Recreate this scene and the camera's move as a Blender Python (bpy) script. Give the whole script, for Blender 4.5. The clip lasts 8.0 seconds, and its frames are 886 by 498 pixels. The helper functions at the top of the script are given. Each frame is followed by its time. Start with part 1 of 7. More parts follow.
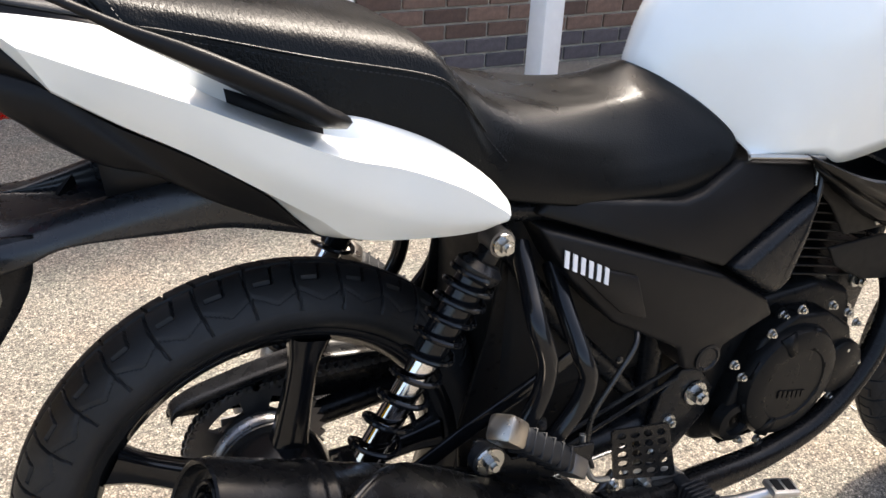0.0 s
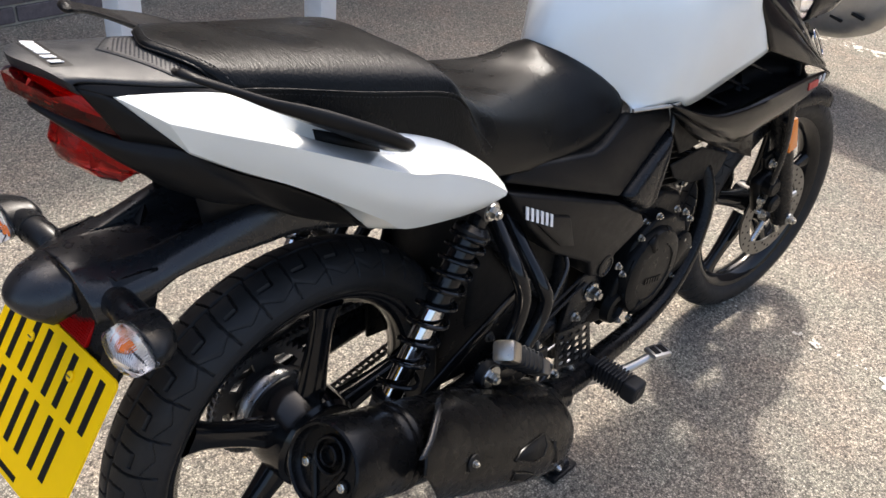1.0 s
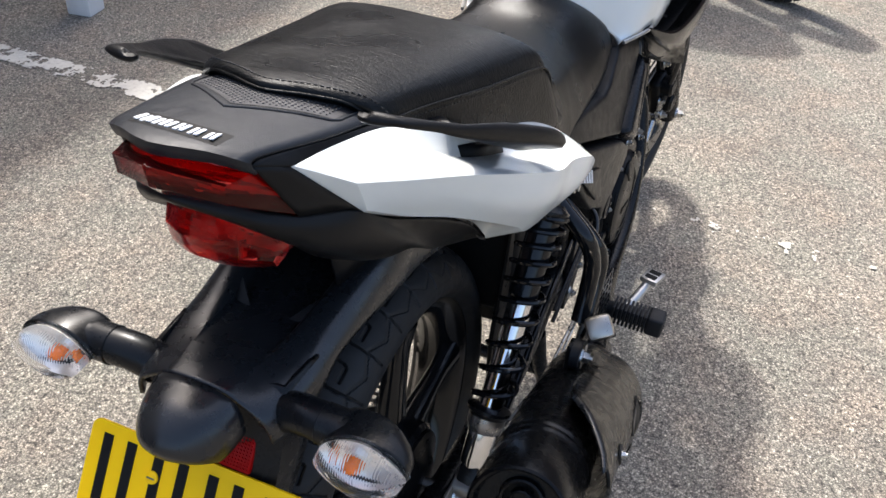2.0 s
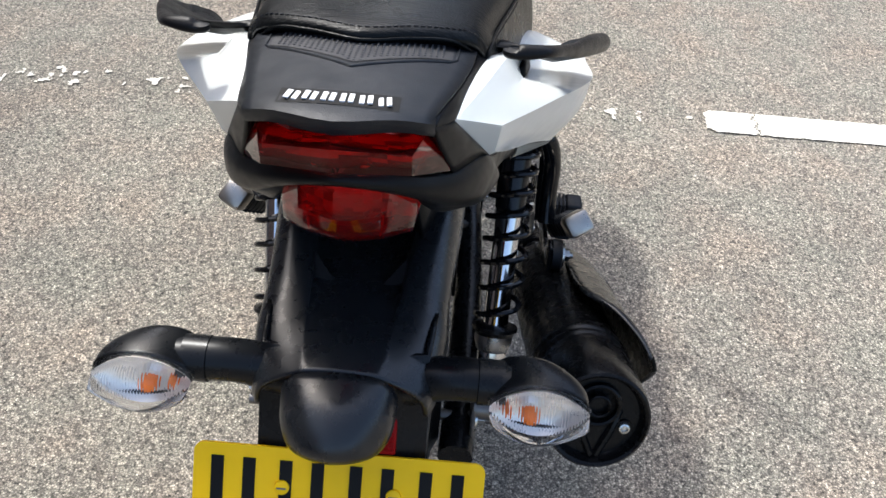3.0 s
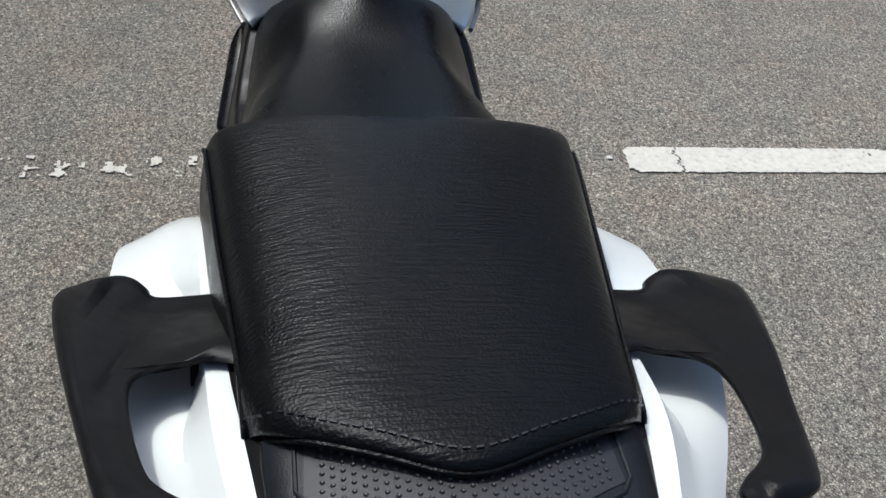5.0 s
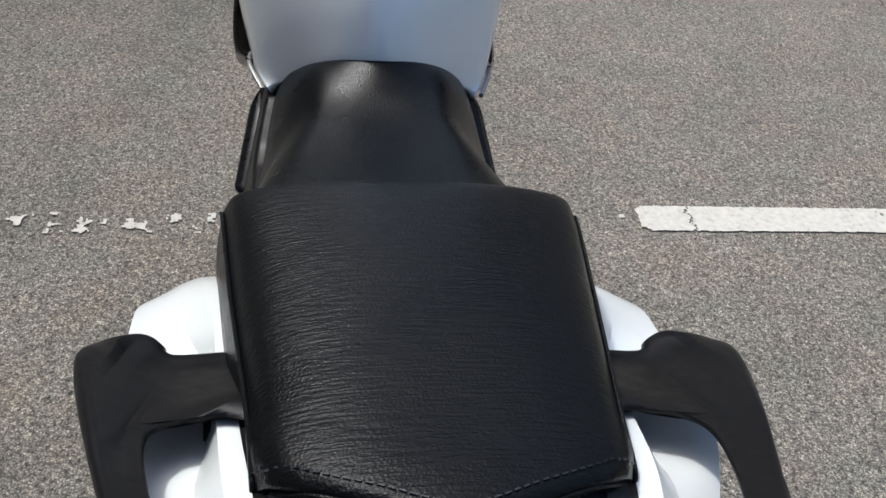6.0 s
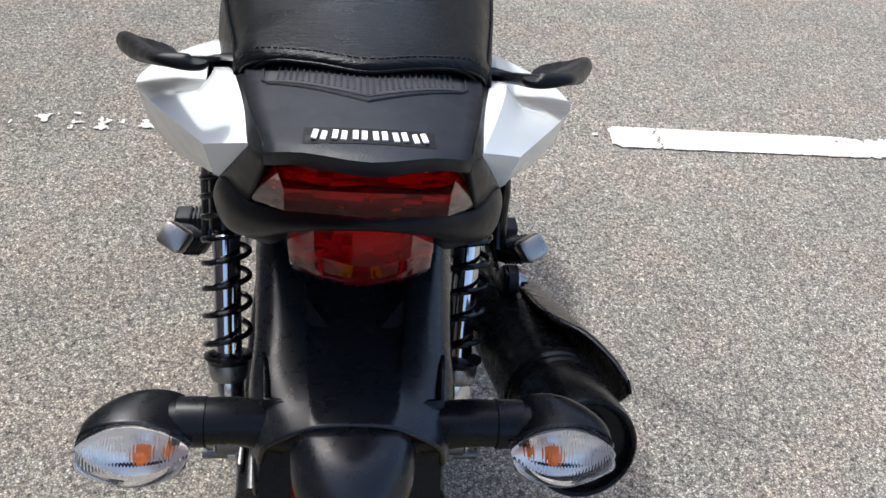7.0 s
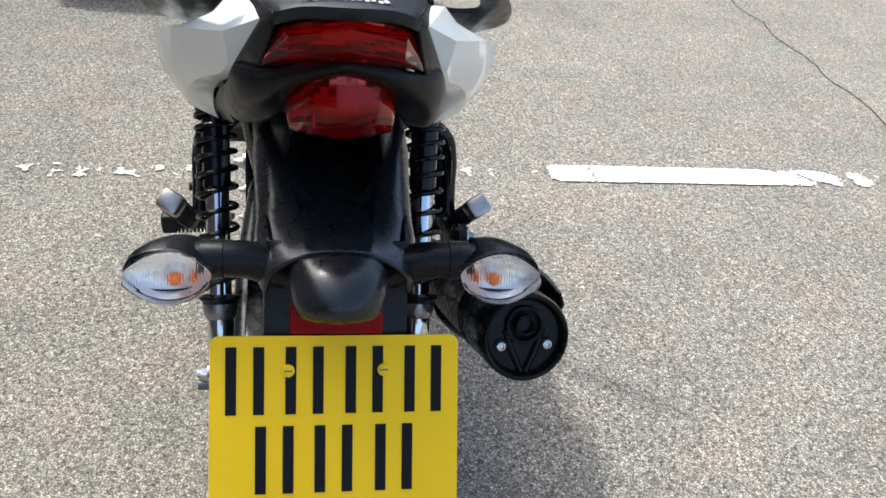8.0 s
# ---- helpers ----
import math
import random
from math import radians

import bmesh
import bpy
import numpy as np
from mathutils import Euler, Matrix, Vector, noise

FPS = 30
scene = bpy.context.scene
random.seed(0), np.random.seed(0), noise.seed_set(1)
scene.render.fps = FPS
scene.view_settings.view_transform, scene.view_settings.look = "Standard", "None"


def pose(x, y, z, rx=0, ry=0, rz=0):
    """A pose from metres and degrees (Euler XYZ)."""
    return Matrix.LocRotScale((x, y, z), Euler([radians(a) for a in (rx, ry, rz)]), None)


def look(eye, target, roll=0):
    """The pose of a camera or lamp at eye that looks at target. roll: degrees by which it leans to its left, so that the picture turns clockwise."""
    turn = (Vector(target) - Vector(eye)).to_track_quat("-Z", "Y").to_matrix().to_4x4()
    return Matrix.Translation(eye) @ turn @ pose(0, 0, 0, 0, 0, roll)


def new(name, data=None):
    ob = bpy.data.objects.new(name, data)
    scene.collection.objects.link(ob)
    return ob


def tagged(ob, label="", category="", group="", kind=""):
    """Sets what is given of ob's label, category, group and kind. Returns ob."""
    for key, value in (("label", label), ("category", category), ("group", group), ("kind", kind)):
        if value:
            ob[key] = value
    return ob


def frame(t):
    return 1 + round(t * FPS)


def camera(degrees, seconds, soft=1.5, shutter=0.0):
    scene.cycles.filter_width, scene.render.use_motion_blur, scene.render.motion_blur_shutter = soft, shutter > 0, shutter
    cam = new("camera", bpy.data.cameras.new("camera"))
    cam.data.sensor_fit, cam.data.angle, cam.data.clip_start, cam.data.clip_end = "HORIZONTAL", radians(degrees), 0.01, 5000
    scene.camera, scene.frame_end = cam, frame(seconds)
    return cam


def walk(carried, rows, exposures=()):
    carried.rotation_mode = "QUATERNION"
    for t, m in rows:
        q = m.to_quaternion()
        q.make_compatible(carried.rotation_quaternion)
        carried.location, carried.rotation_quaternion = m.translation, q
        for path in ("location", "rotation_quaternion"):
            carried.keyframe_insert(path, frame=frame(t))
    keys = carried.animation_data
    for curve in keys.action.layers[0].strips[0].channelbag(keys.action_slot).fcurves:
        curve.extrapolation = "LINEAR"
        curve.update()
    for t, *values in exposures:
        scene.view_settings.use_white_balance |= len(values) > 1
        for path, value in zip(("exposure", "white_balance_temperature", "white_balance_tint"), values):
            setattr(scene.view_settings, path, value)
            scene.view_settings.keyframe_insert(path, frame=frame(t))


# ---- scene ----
cam = camera(51.8, 8.0)
PATH = [
    (0, (-0.378, -0.87, 1.175), (0.48, 0.703, 0.286), 2.9),
    (0.2, (-0.4323, -0.9265, 1.2553), (0.4533, 0.5734, 0.2724), 3.22),
    (0.5, (-0.553, -0.916, 1.333), (0.482, 0.436, 0.284), 4.0),
    (0.7, (-0.6445, -0.8862, 1.3579), (0.4951, 0.3754, 0.3044), 4.39),
    (1, (-0.742, -0.799, 1.363), (0.527, 0.312, 0.288), 5.5),
    (1.2, (-0.774, -0.7262, 1.3484), (0.5506, 0.3046, 0.2609), 5.32),
    (1.5, (-0.79, -0.573, 1.328), (0.601, 0.322, 0.203), 4.0),
    (1.7, (-0.805, -0.4784, 1.3335), (0.6299, 0.3154, 0.1885), 3.38),
    (2, (-0.839, -0.364, 1.341), (0.663, 0.224, 0.159), 3.5),
    (2.2, (-0.876, -0.284, 1.337), (0.665, 0.143, 0.136), 3.7),
    (3.3, (-0.841, -0.033, 1.32), (0.631, -0.102, -0.031), 5.2),
    (3.5, (-0.805, -0.014, 1.316), (0.642, -0.128, -0.059), 5.7),
    (4, (-0.646, 0.039, 1.3), (0.76, -0.215, -0.099), 7.1),
    (4.2, (-0.5988, 0.0463, 1.3023), (0.8083, -0.2342, -0.0911), 6.7),
    (4.5, (-0.546, 0.056, 1.301), (0.865, -0.249, -0.082), 7.3),
    (5, (-0.503, 0.061, 1.313), (0.965, -0.234, -0.013), 7.1),
    (5.2, (-0.4881, 0.0617, 1.3288), (0.9991, -0.224, 0.0225), 7.32),
    (6.3, (-0.5686, 0.0492, 1.3324), (0.9911, -0.2031, 0.1062), 6.04),
    (6.5, (-0.639, 0.035, 1.325), (0.911, -0.204, 0.083), 6.4),
    (7, (-0.829, 0.018, 1.305), (0.708, -0.221, 0.048), 7.3),
    (7.2, (-0.9178, 0.0313, 1.3039), (0.6359, -0.2304, 0.0721), 7.35),
    (7.5, (-1.036, 0.055, 1.305), (0.539, -0.248, 0.111), 7.3),
    (8, (-1.104, 0.044, 1.259), (0.554, -0.289, 0.191), 6.5),
]
EXPOSURES = [(0.0, 2.17, 7150, 10), (0.5, 1.95, 7050, 10), (1.0, 1.75, 6850, 10), (1.5, 1.88, 6600, 9), (2.0, 1.69, 6480, 9), (3.5, 1.51, 6100, 6), (4.0, 1.40, 5980, 6), (4.5, 0.91, 6000, 5), (5.0, 0.62, 5980, 5), (6.5, 0.62, 6080, 8), (7.0, 1.30, 6020, 8), (7.5, 1.50, 6150, 6), (8.0, 1.57, 6080, 5)]
walk(cam, [(t, look(eye, target, roll)) for t, eye, target, roll in PATH], EXPOSURES)

from mathutils.bvhtree import BVHTree
from mathutils.geometry import tessellate_polygon

# ---- light ----
SUN = Vector((0.55, 0.40, 1.0)).normalized()
world = bpy.data.worlds.new("sky")
scene.world = world
world.use_nodes = True
wn = world.node_tree
sky = wn.nodes.new("ShaderNodeTexSky")
sky.sky_type = "NISHITA"
sky.sun_disc = False
sky.sun_elevation = math.asin(SUN.z)
sky.sun_rotation = math.atan2(SUN.x, SUN.y)
sky.air_density, sky.dust_density = 0.8, 4.5
wn.links.new(sky.outputs[0], wn.nodes["Background"].inputs[0])
wn.nodes["Background"].inputs[1].default_value = 0.15
lamp = bpy.data.lights.new("sun", "SUN")
lamp.energy, lamp.angle, lamp.color = 1.6, radians(2.6), (1.0, 0.975, 0.94)
sun = new("sun", lamp)
sun.matrix_world = look(SUN * 20, (0, 0, 0))


# ---- materials ----
def material(name):
    m = bpy.data.materials.new(name)
    m.use_nodes = True
    t = m.node_tree
    return m, t, t.nodes["Principled BSDF"]


def noise_node(t, scale, detail=4, rough=0.55, coords=None, kind="ShaderNodeTexNoise"):
    n = t.nodes.new(kind)
    n.inputs["Scale"].default_value = scale
    if kind == "ShaderNodeTexNoise":
        n.inputs["Detail"].default_value = detail
        n.inputs["Roughness"].default_value = rough
    c = coords or t.nodes.new("ShaderNodeTexCoord")
    t.links.new(c.outputs["Object"], n.inputs["Vector"])
    return n


def ramp(t, source, stops):
    r = t.nodes.new("ShaderNodeValToRGB")
    while len(r.color_ramp.elements) < len(stops):
        r.color_ramp.elements.new(0.5)
    for e, (p, c) in zip(r.color_ramp.elements, stops):
        e.position = p
        e.color = (*c, 1) if len(c) == 3 else (c[0], c[0], c[0], 1)
    t.links.new(source, r.inputs[0])
    return r


def bump(t, shader, height, strength, distance, before=None):
    b = t.nodes.new("ShaderNodeBump")
    b.inputs["Strength"].default_value = strength
    b.inputs["Distance"].default_value = distance
    t.links.new(height, b.inputs["Height"])
    if before:
        t.links.new(before.outputs[0], b.inputs["Normal"])
    t.links.new(b.outputs[0], shader.inputs["Normal"])
    return b


def plain(name, colour, rough, metal=0.0, grain=0.0, grain_scale=900.0, vary=0.12, rough_vary=0.08, coat=0.0, spec=0.5):
    """A surface of one base colour with cloudy wear in colour and gloss, and a fine grain."""
    m, t, p = material(name)
    c = t.nodes.new("ShaderNodeTexCoord")
    n = noise_node(t, 14, 5, 0.6, c)
    lo, hi = [tuple(max(0.0, v * k) for v in colour) for k in (1 - vary, 1 + vary)]
    t.links.new(ramp(t, n.outputs[0], [(0.3, lo), (0.7, hi)]).outputs[0], p.inputs["Base Color"])
    n2 = noise_node(t, 60, 4, 0.6, c)
    t.links.new(ramp(t, n2.outputs[0], [(0.3, (max(0.02, rough - rough_vary),)), (0.7, (min(1, rough + rough_vary),))]).outputs[0], p.inputs["Roughness"])
    p.inputs["Metallic"].default_value = metal
    p.inputs["Coat Weight"].default_value = coat
    p.inputs["Coat Roughness"].default_value = 0.04
    p.inputs["Specular IOR Level"].default_value = spec
    if grain:
        g = noise_node(t, grain_scale, 2, 0.5, c)
        bump(t, p, g.outputs[0], grain, 0.0006)
    return m


WHITE = plain("pearl_white_paint", (0.695, 0.720, 0.697), 0.24, vary=0.015, rough_vary=0.03, coat=0.5)
PLASTIC = plain("matt_black_plastic", (0.0066, 0.0066, 0.0069), 0.36, grain=0.25, grain_scale=1600, spec=0.14)
SATIN = plain("satin_black_plastic", (0.0058, 0.0064, 0.0074), 0.28, grain=0.06, grain_scale=1200, spec=0.20)
GUARD = plain("moulded_mudguard_plastic", (0.0090, 0.0102, 0.0120), 0.29, grain=0.08, grain_scale=1500, spec=0.46)
GREYBLACK = plain("grained_charcoal_plastic", (0.0116, 0.0135, 0.0167), 0.40, grain=0.5, grain_scale=1300, spec=0.28)
GLOSS = plain("gloss_black_enamel", (0.0052, 0.0058, 0.0068), 0.14, coat=0.08, rough_vary=0.05, spec=0.25)
SHROUD = plain("gloss_black_fairing", (0.0060, 0.0070, 0.0087), 0.12, coat=0.2, rough_vary=0.04, spec=0.18)
WING = plain("satin_dark_fairing", (0.0062, 0.0058, 0.0052), 0.20, rough_vary=0.02, coat=0.08, spec=0.18)
IRON = plain("black_engine_paint", (0.0046, 0.0048, 0.0052), 0.32, grain=0.2, grain_scale=800, spec=0.11)
CASE = plain("dark_engine_cover", (0.0052, 0.0056, 0.0060), 0.32, grain=0.15, grain_scale=900, spec=0.10)
EXHAUST = plain("heat_resistant_black", (0.0048, 0.0049, 0.0052), 0.26, grain=0.08, grain_scale=1500, spec=0.16)
SHIELD = plain("black_shield", (0.0030, 0.0031, 0.0033), 0.27, grain=0.06, grain_scale=1500, spec=0.16)
CHROME = plain("chrome", (0.62, 0.62, 0.63), 0.09, metal=1.0, vary=0.05, rough_vary=0.05)
STEEL = plain("zinc_steel", (0.50, 0.50, 0.48), 0.28, metal=1.0, vary=0.15)
ALLOY = plain("brushed_alloy", (0.42, 0.42, 0.41), 0.38, metal=0.9, vary=0.12, grain=0.2)
CAP = plain("polished_alloy", (0.40, 0.368, 0.325), 0.34, metal=1.0, vary=0.15, rough_vary=0.10)
DISC = plain("worn_disc_steel", (0.22, 0.215, 0.205), 0.40, metal=1.0, vary=0.12)
GREYCUP = plain("grey_damper_casting", (0.26, 0.26, 0.265), 0.30, metal=0.85, vary=0.15)
DULL = plain("dull_steel", (0.17, 0.165, 0.16), 0.42, metal=0.9, vary=0.25)
PEG = plain("peg_rubber", (0.0076, 0.0088, 0.0109), 0.55, grain=0.4, grain_scale=700, spec=0.25)
TYRE = plain("tyre_rubber", (0.0130, 0.0134, 0.0142), 0.55, grain=0.3, grain_scale=900, vary=0.3, spec=0.26)
YELLOW = plain("yellow_plate", (1.0, 0.60, 0.0005), 0.45, vary=0.012, spec=0.25)
INK = plain("black_ink", (0.008, 0.008, 0.008), 0.55, spec=0.15)
BADGE = plain("white_badge", (0.66, 0.66, 0.66), 0.35, vary=0.04)
RED_INK = plain("red_badge", (0.45, 0.02, 0.02), 0.35)
AMBER = plain("amber_plastic", (0.75, 0.20, 0.015), 0.20, vary=0.08, coat=0.5)
AMBER_BULB = plain("amber_bulb", (0.85, 0.17, 0.005), 0.18, vary=0.05)
POST = plain("white_post_paint", (0.78, 0.78, 0.77), 0.45, vary=0.05, grain=0.15, grain_scale=200)
CABLE = plain("cable_sheath", (0.012, 0.012, 0.012), 0.30)


def lens(name, colour, rough=0.06, ior=1.45):
    m, t, p = material(name)
    p.inputs["Base Color"].default_value = (*colour, 1)
    p.inputs["Roughness"].default_value = rough
    p.inputs["Transmission Weight"].default_value = 0.95 if colour[1] < 0.5 else 0.98
    p.inputs["IOR"].default_value = ior
    p.inputs["Coat Weight"].default_value = 0.05
    n = noise_node(t, 40, 2)
    bump(t, p, n.outputs[0], 0.08, 0.001)
    return m


RED = lens("red_lens", (0.58, 0.006, 0.006), 0.02, 1.26)
CLEAR = lens("clear_lens", (0.985, 0.985, 0.985), 0.02, 1.16)


def fluted():
    """The clear lens with fine upright flutes on its upper half."""
    m = lens("fluted_lens", (0.985, 0.985, 0.985), 0.02, 1.18)
    t = m.node_tree
    p = next(n for n in t.nodes if n.type == "BSDF_PRINCIPLED")
    c = t.nodes.new("ShaderNodeTexCoord")
    xyz = t.nodes.new("ShaderNodeSeparateXYZ")
    t.links.new(c.outputs["Object"], xyz.inputs[0])
    mul = t.nodes.new("ShaderNodeMath")
    mul.operation = "MULTIPLY"
    mul.inputs[1].default_value = 2800
    t.links.new(xyz.outputs[1], mul.inputs[0])
    sn = t.nodes.new("ShaderNodeMath")
    sn.operation = "SINE"
    t.links.new(mul.outputs[0], sn.inputs[0])
    up = t.nodes.new("ShaderNodeMapRange")
    up.inputs[1].default_value, up.inputs[2].default_value = 0.795, 0.799
    t.links.new(xyz.outputs[2], up.inputs[0])
    hgt = t.nodes.new("ShaderNodeMath")
    hgt.operation = "MULTIPLY"
    t.links.new(sn.outputs[0], hgt.inputs[0])
    t.links.new(up.outputs[0], hgt.inputs[1])
    bump(t, p, hgt.outputs[0], 0.5, 0.0006)
    return m


FLUTED = fluted()
REFLECTOR = plain("lamp_reflector", (0.82, 0.775, 0.715), 0.30, metal=0.60, vary=0.15)
RED_BACK = plain("lamp_mirror", (0.46, 0.060, 0.048), 0.20, metal=0.70, vary=0.25)
RED_PRISM = plain("red_reflector", (0.30, 0.004, 0.004), 0.30, vary=0.2, spec=0.08)


def leather():
    m, t, p = material("black_seat_vinyl")
    c = t.nodes.new("ShaderNodeTexCoord")
    p.inputs["Base Color"].default_value = (0.0036, 0.0042, 0.0045, 1)
    p.inputs["Specular IOR Level"].default_value = 0.13
    p.inputs["Roughness"].default_value = 0.32
    # pebbled hide, with fine creases that run across the seat
    v = noise_node(t, 620, coords=c, kind="ShaderNodeTexVoronoi")
    mp = t.nodes.new("ShaderNodeMapping")
    mp.inputs["Scale"].default_value = (1.0, 0.13, 0.6)
    t.links.new(c.outputs["Object"], mp.inputs["Vector"])
    cr_ = t.nodes.new("ShaderNodeTexNoise")
    cr_.inputs["Scale"].default_value = 430
    cr_.inputs["Detail"].default_value = 5
    t.links.new(mp.outputs[0], cr_.inputs["Vector"])
    patch = noise_node(t, 16, 3, 0.5, c)
    area = ramp(t, patch.outputs[0], [(0.32, (0.5,)), (0.62, (0.9,))])
    mul = t.nodes.new("ShaderNodeMath")
    mul.operation = "MULTIPLY"
    t.links.new(cr_.outputs[0], mul.inputs[0])
    # the rider's part is smoother than the pillion pad
    xyz = t.nodes.new("ShaderNodeSeparateXYZ")
    t.links.new(c.outputs["Object"], xyz.inputs[0])
    fade = t.nodes.new("ShaderNodeMapRange")
    fade.inputs[1].default_value, fade.inputs[2].default_value = 0.02, 0.09
    fade.inputs[3].default_value, fade.inputs[4].default_value = 1.0, 0.15
    t.links.new(xyz.outputs[0], fade.inputs[0])
    both_ = t.nodes.new("ShaderNodeMath")
    both_.operation = "MULTIPLY"
    t.links.new(area.outputs[0], both_.inputs[0])
    t.links.new(fade.outputs[0], both_.inputs[1])
    t.links.new(both_.outputs[0], mul.inputs[1])
    b1 = t.nodes.new("ShaderNodeBump")
    b1.inputs["Strength"].default_value = 0.38
    b1.inputs["Distance"].default_value = 0.0005
    t.links.new(v.outputs["Distance"], b1.inputs["Height"])
    bump(t, p, mul.outputs[0], 0.9, 0.0012, b1)
    t.links.new(ramp(t, patch.outputs[0], [(0.3, (0.24,)), (0.7, (0.36,))]).outputs[0], p.inputs["Roughness"])
    return m


VINYL = leather()


def dimpled():
    """A rubber inlay with rows of small raised dots."""
    return plain("dotted_inlay", (0.022, 0.022, 0.024), 0.45, grain=0.2)


INLAY = dimpled()


def asphalt():
    m, t, p = material("worn_asphalt")
    c = t.nodes.new("ShaderNodeTexCoord")
    chips = noise_node(t, 300, coords=c, kind="ShaderNodeTexVoronoi")
    fine = noise_node(t, 330, 3, 0.65, c)
    mid = noise_node(t, 120, 4, 0.7, c)
    wide = noise_node(t, 1.1, 9, 0.74, c)
    grey = ramp(t, chips.outputs["Color"], [(0.0, (0.072, 0.0705, 0.067)), (0.35, (0.162, 0.158, 0.151)), (0.7, (0.238, 0.232, 0.221)), (1.0, (0.42, 0.41, 0.395))])
    gaps = ramp(t, chips.outputs["Distance"], [(0.28, (1.20, 1.125, 0.985)), (0.66, (0.50, 0.465, 0.405))])
    mixed = t.nodes.new("ShaderNodeMix")
    mixed.data_type, mixed.blend_type = "RGBA", "MULTIPLY"
    mixed.inputs[0].default_value = 1.0
    t.links.new(grey.outputs[0], mixed.inputs[6])
    t.links.new(gaps.outputs[0], mixed.inputs[7])
    tone = ramp(t, wide.outputs[0], [(0.28, (0.66, 0.65, 0.64)), (0.46, (0.96, 0.95, 0.935)), (0.72, (1.22, 1.21, 1.185))])
    m2 = t.nodes.new("ShaderNodeMix")
    m2.data_type, m2.blend_type = "RGBA", "MULTIPLY"
    m2.inputs[0].default_value = 1.0
    t.links.new(mixed.outputs[2], m2.inputs[6])
    t.links.new(tone.outputs[0], m2.inputs[7])
    grit = ramp(t, mid.outputs[0], [(0.36, (0.42, 0.415, 0.41)), (0.47, (1.0, 1.0, 1.0)), (0.64, (1.40, 1.39, 1.37))])
    m3 = t.nodes.new("ShaderNodeMix")
    m3.data_type, m3.blend_type = "RGBA", "MULTIPLY"
    m3.inputs[0].default_value = 1.0
    t.links.new(m2.outputs[2], m3.inputs[6])
    t.links.new(grit.outputs[0], m3.inputs[7])
    stones = noise_node(t, 105, coords=c, kind="ShaderNodeTexVoronoi")
    stone = ramp(t, stones.outputs["Color"], [(0.1, (0.70, 0.70, 0.705)), (0.5, (0.98, 0.98, 0.98)), (0.9, (1.36, 1.35, 1.33))])
    m5 = t.nodes.new("ShaderNodeMix")
    m5.data_type, m5.blend_type = "RGBA", "MULTIPLY"
    m5.inputs[0].default_value = 1.0
    t.links.new(m3.outputs[2], m5.inputs[6])
    t.links.new(stone.outputs[0], m5.inputs[7])
    # dark pits where a stone has come out, and faint warm and cool patches
    pits = noise_node(t, 88, 3, 0.6, c)
    pit = ramp(t, pits.outputs[0], [(0.33, (0.22, 0.22, 0.22)), (0.41, (1.0, 1.0, 1.0)), (0.58, (1.04, 1.04, 1.04)), (0.68, (1.34, 1.34, 1.33))])
    tint = noise_node(t, 5.0, 3, 0.6, c)
    hue = ramp(t, tint.outputs[0], [(0.34, (0.94, 0.985, 0.98)), (0.5, (1.0, 1.0, 1.0)), (0.66, (1.07, 1.01, 0.98))])
    m6 = t.nodes.new("ShaderNodeMix")
    m6.data_type, m6.blend_type = "RGBA", "MULTIPLY"
    m6.inputs[0].default_value = 1.0
    t.links.new(pit.outputs[0], m6.inputs[6])
    t.links.new(hue.outputs[0], m6.inputs[7])
    m7 = t.nodes.new("ShaderNodeMix")
    m7.data_type, m7.blend_type = "RGBA", "MULTIPLY"
    m7.inputs[0].default_value = 1.0
    t.links.new(m5.outputs[2], m7.inputs[6])
    t.links.new(m6.outputs[2], m7.inputs[7])
    # rare pale flecks of old paint and bird lime
    spots = noise_node(t, 5.5, 6, 0.75, c)
    fleck = ramp(t, spots.outputs[0], [(0.695, (0.0,)), (0.725, (1.0,))])
    m4 = t.nodes.new("ShaderNodeMix")
    m4.data_type = "RGBA"
    t.links.new(fleck.outputs[0], m4.inputs[0])
    t.links.new(m7.outputs[2], m4.inputs[6])
    m4.inputs[7].default_value = (0.52, 0.50, 0.47, 1)
    t.links.new(m4.outputs[2], p.inputs["Base Color"])
    p.inputs["Roughness"].default_value = 0.88
    b1 = t.nodes.new("ShaderNodeBump")
    b1.inputs["Strength"].default_value = 0.6
    b1.inputs["Distance"].default_value = 0.003
    t.links.new(mid.outputs[0], b1.inputs["Height"])
    b1.invert = False
    bump(t, p, fine.outputs[0], 0.5, 0.0025, b1)
    return m


ASPHALT = asphalt()


def road_paint():
    m, t, p = material("worn_road_paint")
    c = t.nodes.new("ShaderNodeTexCoord")
    n = noise_node(t, 60, 6, 0.7, c)
    t.links.new(ramp(t, n.outputs[0], [(0.28, (0.27, 0.255, 0.225)), (0.42, (0.50, 0.475, 0.41)), (0.7, (0.60, 0.575, 0.50))]).outputs[0], p.inputs["Base Color"])
    p.inputs["Roughness"].default_value = 0.75
    bump(t, p, noise_node(t, 300, 3, 0.6, c).outputs[0], 0.5, 0.002)
    return m


PAINT = road_paint()


